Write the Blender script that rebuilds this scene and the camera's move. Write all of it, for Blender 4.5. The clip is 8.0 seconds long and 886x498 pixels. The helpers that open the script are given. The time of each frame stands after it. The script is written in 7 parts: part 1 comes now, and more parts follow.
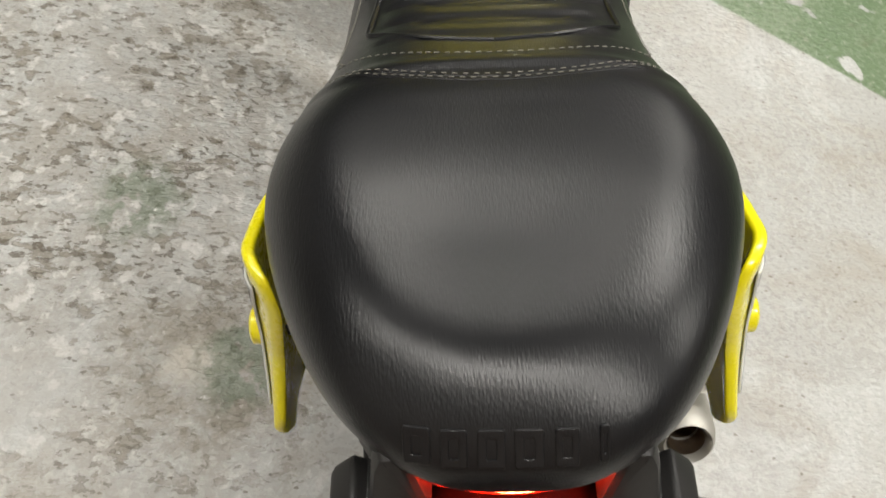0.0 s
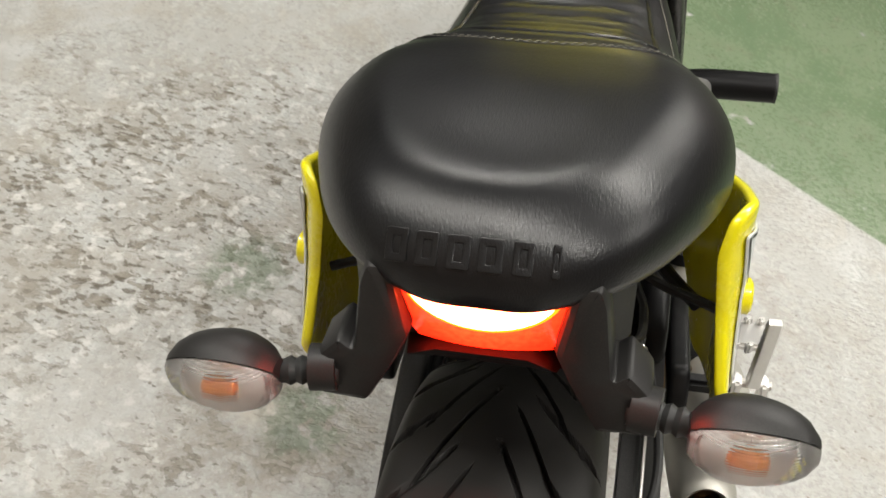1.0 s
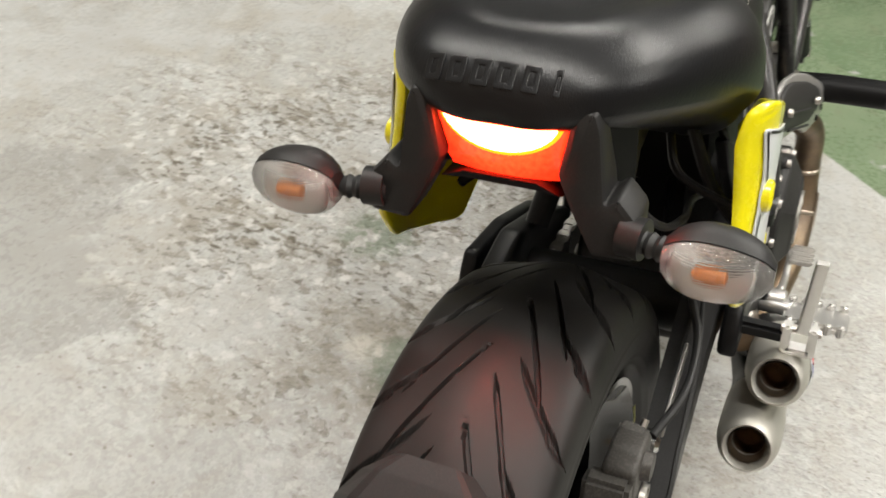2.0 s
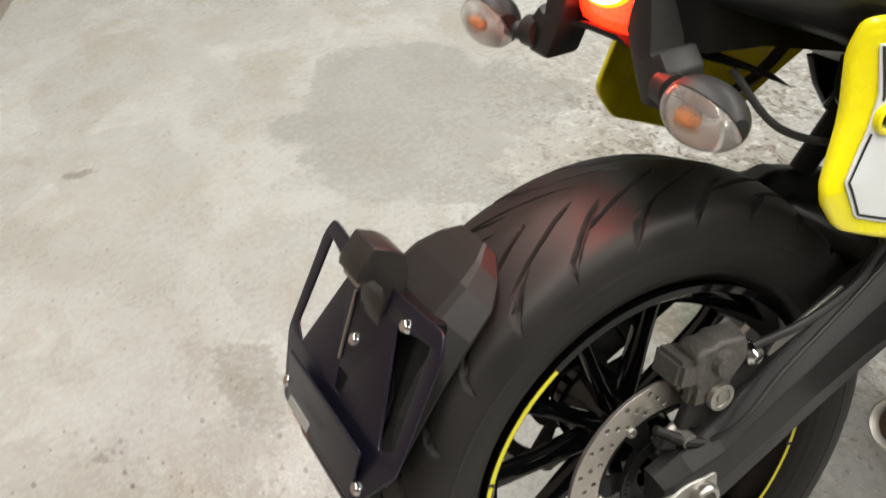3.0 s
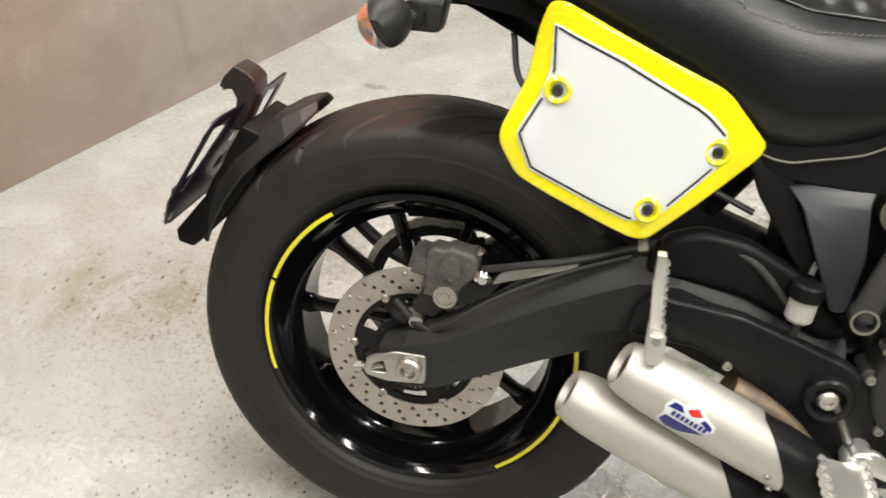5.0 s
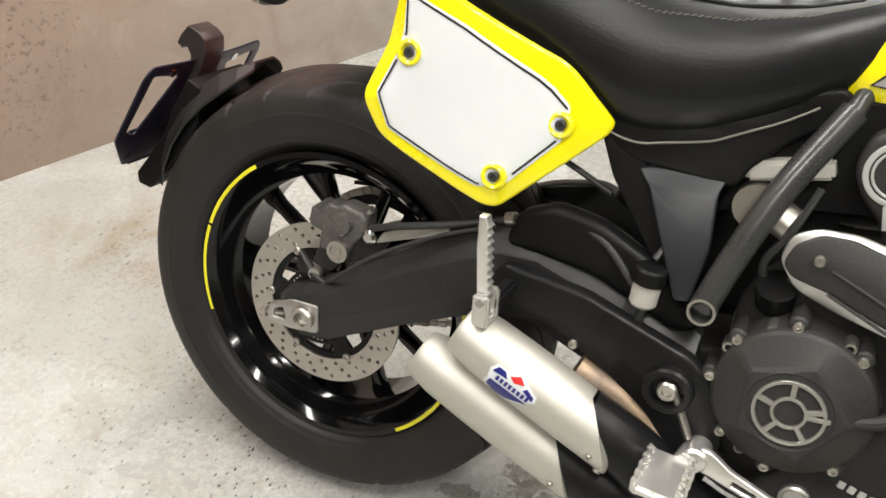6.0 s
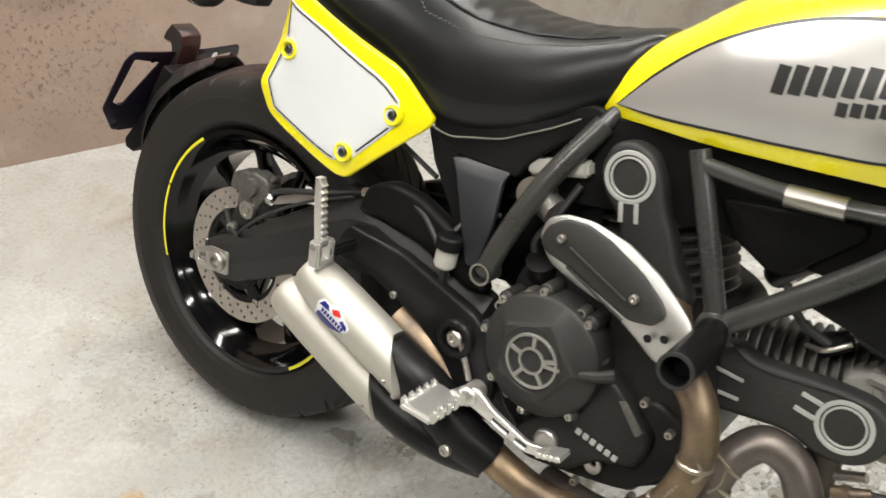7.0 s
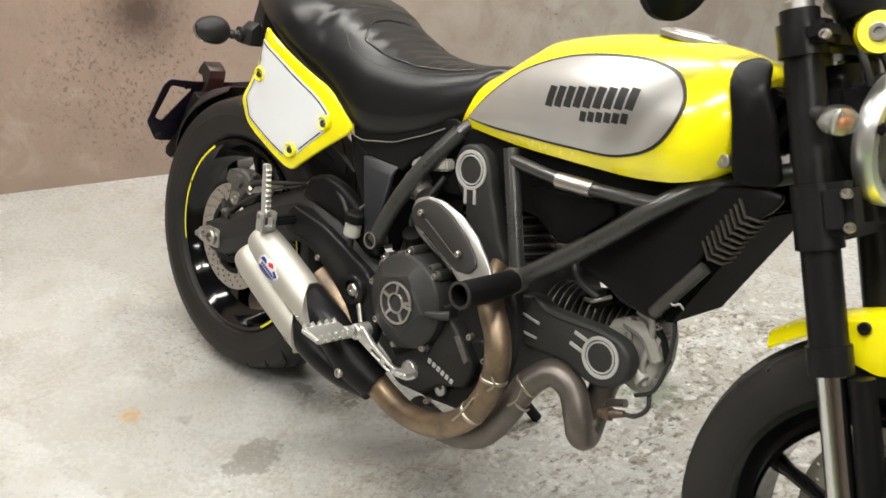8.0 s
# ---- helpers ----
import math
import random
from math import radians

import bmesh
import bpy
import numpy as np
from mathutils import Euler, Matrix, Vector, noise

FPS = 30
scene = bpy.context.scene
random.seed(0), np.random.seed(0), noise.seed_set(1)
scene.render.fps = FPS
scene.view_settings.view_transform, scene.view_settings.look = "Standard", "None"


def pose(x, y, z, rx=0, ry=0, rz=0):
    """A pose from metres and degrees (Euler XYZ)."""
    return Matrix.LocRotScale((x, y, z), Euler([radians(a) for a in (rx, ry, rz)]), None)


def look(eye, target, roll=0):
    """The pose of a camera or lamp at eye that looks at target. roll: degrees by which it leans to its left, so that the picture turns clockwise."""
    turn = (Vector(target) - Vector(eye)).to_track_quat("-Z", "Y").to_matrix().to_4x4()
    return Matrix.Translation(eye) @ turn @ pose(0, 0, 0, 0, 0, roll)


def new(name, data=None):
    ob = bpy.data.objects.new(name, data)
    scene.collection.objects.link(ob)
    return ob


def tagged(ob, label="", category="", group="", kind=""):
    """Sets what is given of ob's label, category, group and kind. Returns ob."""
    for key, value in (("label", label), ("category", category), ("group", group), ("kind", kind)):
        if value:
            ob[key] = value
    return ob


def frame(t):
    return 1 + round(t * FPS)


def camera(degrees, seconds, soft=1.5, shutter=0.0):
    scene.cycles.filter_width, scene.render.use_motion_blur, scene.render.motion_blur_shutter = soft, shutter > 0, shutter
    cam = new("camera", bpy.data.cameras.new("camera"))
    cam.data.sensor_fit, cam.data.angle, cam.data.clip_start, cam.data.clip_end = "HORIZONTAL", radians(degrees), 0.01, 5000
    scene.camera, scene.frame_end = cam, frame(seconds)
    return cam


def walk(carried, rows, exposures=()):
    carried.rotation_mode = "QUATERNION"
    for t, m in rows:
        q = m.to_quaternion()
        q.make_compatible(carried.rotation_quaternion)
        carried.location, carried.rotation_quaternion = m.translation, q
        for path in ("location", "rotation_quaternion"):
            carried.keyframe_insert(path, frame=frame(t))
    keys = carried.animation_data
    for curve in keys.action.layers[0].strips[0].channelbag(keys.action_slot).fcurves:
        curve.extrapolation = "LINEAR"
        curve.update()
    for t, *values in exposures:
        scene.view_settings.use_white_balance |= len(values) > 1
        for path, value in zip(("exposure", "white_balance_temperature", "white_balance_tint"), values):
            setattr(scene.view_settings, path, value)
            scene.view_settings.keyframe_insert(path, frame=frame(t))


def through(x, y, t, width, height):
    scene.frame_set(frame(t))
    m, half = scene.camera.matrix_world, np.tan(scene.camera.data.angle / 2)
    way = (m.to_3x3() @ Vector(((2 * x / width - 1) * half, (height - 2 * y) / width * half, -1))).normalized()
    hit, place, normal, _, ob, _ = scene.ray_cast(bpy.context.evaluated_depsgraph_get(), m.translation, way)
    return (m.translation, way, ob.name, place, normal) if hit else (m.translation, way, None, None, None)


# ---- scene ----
PATH = [
    (0, (-0.2099, 0.3091, 1.3206), (0.9355, 0.0219, -0.2935), 16.98),
    (0.5, (-0.3313, 0.2612, 1.2680), (1.0059, 0.1283, -0.2133), 16.29),
    (1, (-0.4396, 0.1961, 1.2491), (1.0514, 0.2539, -0.0827), 14.07),
    (1.5, (-0.5817, 0.1502, 1.2224), (1.0320, 0.3498, 0.0578), 11.35),
    (1.7, (-0.6315, 0.1168, 1.2057), (0.9618, 0.3565, 0.0208), 12.55),
    (2.8, (-0.5134, -0.3833, 1.2353), (0.3045, 0.8544, -0.1060), -0.68),
    (3, (-0.5115, -0.4803, 1.2183), (0.1865, 0.8562, -0.0957), 0.05),
    (3.5, (-0.4550, -0.6918, 1.2087), (-0.0720, 0.7287, -0.1462), 1.41),
    (4, (-0.2341, -0.7885, 1.1860), (-0.1330, 0.7284, -0.1135), 0.92),
    (4.5, (-0.0218, -0.8783, 1.1928), (-0.2104, 0.6648, -0.0654), -3.99),
    (5, (0.2393, -0.9562, 1.2294), (-0.0915, 0.6078, 0.0276), 0.18),
    (5.2, (0.3372, -0.9116, 1.2075), (-0.0610, 0.6304, -0.0024), -0.11),
    (6.3, (0.7723, -0.9377, 1.1820), (-0.0558, 0.5001, 0.0653), -0.40),
    (6.5, (0.8702, -0.9659, 1.1957), (-0.0038, 0.4528, 0.0897), 1.05),
    (7, (1.1298, -0.9895, 1.2252), (0.1368, 0.4030, 0.1884), 0.56),
    (7.5, (1.4435, -1.0027, 1.2548), (0.2860, 0.3158, 0.2947), 1.36),
    (8, (1.7400, -1.1099, 1.2799), (0.4837, 0.1752, 0.4022), 0.67),
]
cam = camera(49.23, 8.0, soft=1.6, shutter=0.2)
walk(cam, [(t, look(eye, target, roll)) for t, eye, target, roll in PATH],
     exposures=[(0.0, -0.46), (0.5, -0.42), (1.0, -0.33), (1.7, -0.27), (2.8, -0.21), (4.0, -0.02), (5.2, 0.05), (6.5, 0.03), (8.0, -0.06)])

# ---- room frame: U runs along the back wall, V points into the room ----
U = Vector((0.410, 0.912, 0.0)).normalized()
V = Vector((U.y, -U.x, 0.0))
ROOM = Matrix(((U.x, V.x, 0, -1.42), (U.y, V.y, 0, 0.0), (0, 0, 1, 0), (0, 0, 0, 1)))
LEAN = Matrix.Translation((0, 0, 0.0021)) @ Matrix.Rotation(radians(-12.41), 4, 'X')

# ---- world and lamps ----
world = bpy.data.worlds.new("world")
world.use_nodes = True
world.node_tree.nodes["Background"].inputs[0].default_value = (0.9, 0.95, 1.0, 1)
world.node_tree.nodes["Background"].inputs[1].default_value = 0.02
scene.world = world
CEILING = 2.75


# ---- materials ----
def nodes_of(name):
    m = bpy.data.materials.new(name)
    m.use_nodes = True
    nt = m.node_tree
    return m, nt, nt.nodes["Principled BSDF"]


def link(nt, a, b):
    nt.links.new(a, b)


def noise_node(nt, scale, detail=4.0, rough=0.55, coords=None, distortion=0.0):
    n = nt.nodes.new("ShaderNodeTexNoise")
    n.inputs["Scale"].default_value = scale
    n.inputs["Detail"].default_value = detail
    n.inputs["Roughness"].default_value = rough
    n.inputs["Distortion"].default_value = distortion
    if coords is not None:
        link(nt, coords, n.inputs["Vector"])
    return n


def ramp(nt, fac, stops, interp="LINEAR"):
    r = nt.nodes.new("ShaderNodeValToRGB")
    r.color_ramp.interpolation = interp
    el = r.color_ramp.elements
    while len(el) < len(stops):
        el.new(0.5)
    for e, (p, c) in zip(el, stops):
        e.position = p
        e.color = (c, c, c, 1) if isinstance(c, (int, float)) else (*c, 1)
    link(nt, fac, r.inputs[0])
    return r.outputs[0]


def mix(nt, fac, a, b, mode="MIX"):
    m = nt.nodes.new("ShaderNodeMix")
    m.data_type = "RGBA"
    m.blend_type = mode
    for sock, v in ((m.inputs["Factor"], fac), (m.inputs["A"], a), (m.inputs["B"], b)):
        if isinstance(v, (int, float)):
            sock.default_value = v
        elif isinstance(v, tuple):
            sock.default_value = (*v, 1)
        else:
            link(nt, v, sock)
    return m.outputs["Result"]


def math_node(nt, op, a, b=0.0, clamp=False):
    m = nt.nodes.new("ShaderNodeMath")
    m.operation = op
    m.use_clamp = clamp
    for sock, v in zip(m.inputs, (a, b)):
        if isinstance(v, (int, float)):
            sock.default_value = v
        else:
            link(nt, v, sock)
    return m.outputs[0]


def bump(nt, bsdf, height, strength, distance):
    b = nt.nodes.new("ShaderNodeBump")
    b.inputs["Strength"].default_value = strength
    b.inputs["Distance"].default_value = distance
    link(nt, height, b.inputs["Height"])
    link(nt, b.outputs[0], bsdf.inputs["Normal"])


def surface(name, c1, c2, rough=(0.4, 0.6), metal=0.0, coarse=9.0, fine=160.0, relief=0.15, depth=0.0006,
            coat=0.0, spec=0.5, dust=0.0, dust_colour=(0.3, 0.28, 0.25)):
    """A surface that varies at two scales: blotches and grain, in colour, gloss and relief."""
    m, nt, b = nodes_of(name)
    co = nt.nodes.new("ShaderNodeTexCoord").outputs["Object"]
    big, small = noise_node(nt, coarse, 5, 0.6, co), noise_node(nt, fine, 3, 0.6, co)
    col = mix(nt, ramp(nt, big.outputs[0], [(0.3, 0.0), (0.7, 1.0)]), c1, c2)
    if dust:
        d = math_node(nt, "MULTIPLY", ramp(nt, small.outputs[0], [(0.45, 0.0), (0.75, 1.0)]), dust)
        col = mix(nt, d, col, dust_colour)
    link(nt, col, b.inputs["Base Color"])
    both = math_node(nt, "ADD", math_node(nt, "MULTIPLY", big.outputs[0], 0.6), math_node(nt, "MULTIPLY", small.outputs[0], 0.4))
    link(nt, ramp(nt, both, [(0.3, rough[0]), (0.7, rough[1])]), b.inputs["Roughness"])
    b.inputs["Metallic"].default_value = metal
    b.inputs["Coat Weight"].default_value = coat
    b.inputs["Coat Roughness"].default_value = 0.04
    b.inputs["Specular IOR Level"].default_value = spec
    if relief:
        bump(nt, b, small.outputs[0], relief, depth)
    return m


YELLOW = surface("yellow_paint", (0.80, 0.72, 0.003), (0.77, 0.68, 0.003), (0.22, 0.30), coat=0.8, relief=0.02)
WHITE_DECAL = surface("white_decal", (0.63, 0.65, 0.665), (0.585, 0.605, 0.62), (0.30, 0.38), coat=0.3, relief=0.03)
SHIELD_METAL = surface("shield_metal", (0.56, 0.555, 0.54), (0.48, 0.475, 0.46), (0.34, 0.44), metal=0.9, fine=700, relief=0.08)
SILVER_PAINT = surface("silver_paint", (0.46, 0.45, 0.44), (0.42, 0.41, 0.40), (0.30, 0.36), metal=0.55, coat=0.7, fine=900, relief=0.03)
BLACK_PLASTIC = surface("black_plastic", (0.003, 0.003, 0.0033), (0.0055, 0.0055, 0.006), (0.34, 0.48), spec=0.13, fine=700, relief=0.25, depth=0.0004, dust=0.02)
TAIL_PLASTIC = surface("grained_tail_plastic", (0.012, 0.0117, 0.0117), (0.017, 0.0165, 0.0165), (0.40, 0.52), spec=0.28, fine=800, relief=0.2, depth=0.0004, dust=0.03)
BLACK_GLOSS = surface("black_gloss", (0.002, 0.002, 0.0025), (0.003, 0.003, 0.0035), (0.07, 0.13), coat=0.12, spec=0.30, relief=0.02)
BLACK_METAL = surface("black_satin_metal", (0.006, 0.006, 0.0065), (0.010, 0.010, 0.0105), (0.28, 0.40), metal=0.0, spec=0.16, relief=0.08, dust=0.012)
FRAME_GREY = surface("dark_grey_frame_paint", (0.046, 0.046, 0.046), (0.058, 0.058, 0.057), (0.24, 0.34), metal=0.45, fine=500, relief=0.02, dust=0.05)
SWINGARM_GREY = surface("dark_cast_alloy", (0.012, 0.012, 0.0125), (0.017, 0.017, 0.0175), (0.36, 0.46), metal=0.0, spec=0.26, fine=500, relief=0.2, dust=0.04)
ENGINE_GREY = surface("engine_black_casting", (0.010, 0.010, 0.0105), (0.016, 0.0155, 0.015), (0.36, 0.50), metal=0.0, spec=0.21, fine=420, relief=0.3, dust=0.05)
ALLOY = surface("cast_alloy", (0.50, 0.49, 0.47), (0.36, 0.35, 0.33), (0.30, 0.48), metal=0.9, fine=240, relief=0.25, dust=0.25)
HEAD_ALLOY = surface("dull_cast_head", (0.36, 0.35, 0.325), (0.26, 0.25, 0.23), (0.48, 0.62), metal=0.35, fine=300, relief=0.3, dust=0.25, dust_colour=(0.16, 0.14, 0.11))
COVER_GREY = surface("charcoal_cover", (0.017, 0.0167, 0.0163), (0.023, 0.0225, 0.022), (0.44, 0.56), metal=0.0, spec=0.28, fine=520, relief=0.25, dust=0.06)
PLATE_LIT = surface("lit_plate_satin", (0.010, 0.0112, 0.0140), (0.014, 0.0152, 0.0185), (0.34, 0.44), metal=0.0, spec=0.42, fine=600, relief=0.08)
BRUSHED = surface("brushed_muffler", (0.55, 0.535, 0.49), (0.49, 0.475, 0.43), (0.50, 0.60), metal=0.8, fine=900, relief=0.10)
PEG_ALLOY = surface("bright_footrest_alloy", (0.74, 0.73, 0.71), (0.62, 0.61, 0.59), (0.26, 0.40), metal=0.85, fine=240, relief=0.2, dust=0.05)
RIM_CHROME = surface("satin_chrome", (0.86, 0.86, 0.85), (0.80, 0.80, 0.79), (0.28, 0.36), metal=0.9, relief=0.02)
CHROME = surface("chromed_steel", (0.70, 0.70, 0.70), (0.62, 0.62, 0.62), (0.08, 0.16), metal=1.0, relief=0.02)
STEEL = surface("bare_steel", (0.50, 0.48, 0.45), (0.38, 0.36, 0.33), (0.28, 0.42), metal=0.95, relief=0.1)
DISC_STEEL = surface("disc_steel", (0.46, 0.43, 0.39), (0.40, 0.37, 0.34), (0.34, 0.44), metal=0.8, coarse=40, fine=900, relief=0.06)
PIPE = surface("heat_tinted_pipe", (0.34, 0.245, 0.150), (0.115, 0.088, 0.072), (0.32, 0.56), metal=0.85, coarse=14, fine=260, relief=0.14, dust=0.22)
WELD = surface("bare_weld", (0.50, 0.44, 0.36), (0.30, 0.25, 0.20), (0.30, 0.45), metal=0.9, relief=0.2)
PIPE_DARK = surface("dark_heat_tinted_pipe", (0.125, 0.112, 0.105), (0.17, 0.14, 0.12), (0.36, 0.52), metal=0.75, coarse=14, fine=260, relief=0.14, dust=0.2)
RUBBER = surface("tyre_rubber", (0.0125, 0.0118, 0.0113), (0.020, 0.0187, 0.0178), (0.42, 0.58), spec=0.24, coarse=12, fine=900, relief=0.25, depth=0.0004, dust=0.06, dust_colour=(0.06, 0.055, 0.05))
GRIP = surface("soft_rubber", (0.012, 0.012, 0.012), (0.018, 0.018, 0.018), (0.5, 0.65), relief=0.15)
DECAL_BLACK = surface("black_decal", (0.012, 0.012, 0.012), (0.018, 0.018, 0.018), (0.35, 0.45), relief=0.02)
DECAL_GREY = surface("grey_decal", (0.42, 0.42, 0.41), (0.36, 0.36, 0.35), (0.4, 0.5), metal=0.3, relief=0.02)
DECAL_BLUE = surface("blue_decal", (0.012, 0.014, 0.16), (0.010, 0.012, 0.13), (0.3, 0.4), relief=0.02)
DECAL_RED = surface("red_decal", (0.55, 0.02, 0.02), (0.48, 0.02, 0.02), (0.3, 0.4), relief=0.02)
TAPE = surface("yellow_tape", (0.70, 0.66, 0.02), (0.62, 0.58, 0.02), (0.35, 0.45), relief=0.03)
PLATE_LAMP = surface("dusty_black_lamp_shell", (0.016, 0.0135, 0.013), (0.022, 0.0185, 0.018), (0.30, 0.42), spec=0.3, fine=500, relief=0.1, dust=0.05)
PLATE_METAL = surface("dark_blue_black_plate", (0.013, 0.012, 0.024), (0.018, 0.0165, 0.031), (0.28, 0.4), metal=0.5, relief=0.05)
RED_REFLECTOR = surface("red_reflector", (0.30, 0.015, 0.012), (0.24, 0.012, 0.010), (0.2, 0.3), coat=0.4, relief=0.0)
AMBER = surface("amber_bulb", (0.62, 0.20, 0.03), (0.55, 0.17, 0.025), (0.25, 0.35), relief=0.0)
WHITE_PLASTIC = surface("milky_plastic", (0.36, 0.35, 0.32), (0.30, 0.29, 0.265), (0.35, 0.5), relief=0.02)


def leather():
    m, nt, b = nodes_of("seat_leatherette")
    co = nt.nodes.new("ShaderNodeTexCoord").outputs["Object"]
    mp = nt.nodes.new("ShaderNodeMapping")
    mp.inputs["Scale"].default_value = (0.35, 1.6, 1.0)
    link(nt, co, mp.inputs[0])
    big = noise_node(nt, 7, 4, 0.55, co)
    grain = noise_node(nt, 420, 3, 0.6, mp.outputs[0])
    v = nt.nodes.new("ShaderNodeTexVoronoi")
    v.inputs["Scale"].default_value = 520
    link(nt, mp.outputs[0], v.inputs["Vector"])
    link(nt, mix(nt, ramp(nt, big.outputs[0], [(0.3, 0.0), (0.7, 1.0)]), (0.0050, 0.0052, 0.0059), (0.0076, 0.0079, 0.0088)), b.inputs["Base Color"])
    link(nt, ramp(nt, big.outputs[0], [(0.3, 0.28), (0.7, 0.36)]), b.inputs["Roughness"])
    h = math_node(nt, "ADD", math_node(nt, "MULTIPLY", v.outputs["Distance"], 0.6), grain.outputs[0])
    bump(nt, b, h, 0.26, 0.0007)
    b.inputs["Specular IOR Level"].default_value = 0.32
    return m


LEATHER = leather()
STITCH = surface("grey_thread", (0.15, 0.145, 0.12), (0.10, 0.095, 0.08), (0.7, 0.8), relief=0.1)


def emitter(name, colour, strength):
    m = bpy.data.materials.new(name)
    m.use_nodes = True
    nt = m.node_tree
    nt.nodes.remove(nt.nodes["Principled BSDF"])
    e = nt.nodes.new("ShaderNodeEmission")
    e.inputs[0].default_value = (*colour, 1)
    e.inputs[1].default_value = strength
    link(nt, e.outputs[0], nt.nodes["Material Output"].inputs[0])
    return m


TAIL_CORE = emitter("lit_tail_lamp", (1.0, 0.05, 0.018), 230.0)
TAIL_RIM = emitter("painted_glow_rim", (1.0, 0.11, 0.004), 9.0)


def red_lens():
    """Red lens whose glow is painted as emission, stronger towards the light guide behind it."""
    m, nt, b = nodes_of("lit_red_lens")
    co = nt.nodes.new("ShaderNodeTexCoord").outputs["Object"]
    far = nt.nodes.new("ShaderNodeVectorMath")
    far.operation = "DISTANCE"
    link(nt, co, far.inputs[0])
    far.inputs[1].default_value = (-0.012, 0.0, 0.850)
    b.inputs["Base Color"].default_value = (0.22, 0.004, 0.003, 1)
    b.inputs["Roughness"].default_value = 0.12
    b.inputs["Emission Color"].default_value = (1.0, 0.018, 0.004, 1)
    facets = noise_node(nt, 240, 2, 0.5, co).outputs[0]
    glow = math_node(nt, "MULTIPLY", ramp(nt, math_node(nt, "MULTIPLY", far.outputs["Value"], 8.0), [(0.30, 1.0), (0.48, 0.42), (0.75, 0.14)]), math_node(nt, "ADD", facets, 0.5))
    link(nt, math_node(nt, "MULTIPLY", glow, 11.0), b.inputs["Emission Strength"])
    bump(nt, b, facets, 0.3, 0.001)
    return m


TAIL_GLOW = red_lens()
TUBE_GLOW = emitter("fluorescent_tube", (1.0, 0.97, 0.90), 9.0)


def clear_plastic(name, colour, rough, through):
    m, nt, b = nodes_of(name)
    co = nt.nodes.new("ShaderNodeTexCoord").outputs["Object"]
    w = nt.nodes.new("ShaderNodeTexWave")
    w.bands_direction = "Z"
    w.inputs["Scale"].default_value = 170
    link(nt, co, w.inputs[0])
    b.inputs["Base Color"].default_value = (*colour, 1)
    b.inputs["Roughness"].default_value = rough
    b.inputs["Transmission Weight"].default_value = through
    b.inputs["IOR"].default_value = 1.35
    bump(nt, b, w.outputs[1], 0.35, 0.0008)
    return m


CLEAR_LENS = clear_plastic("clear_ribbed_lens", (0.92, 0.91, 0.90), 0.07, 0.93)


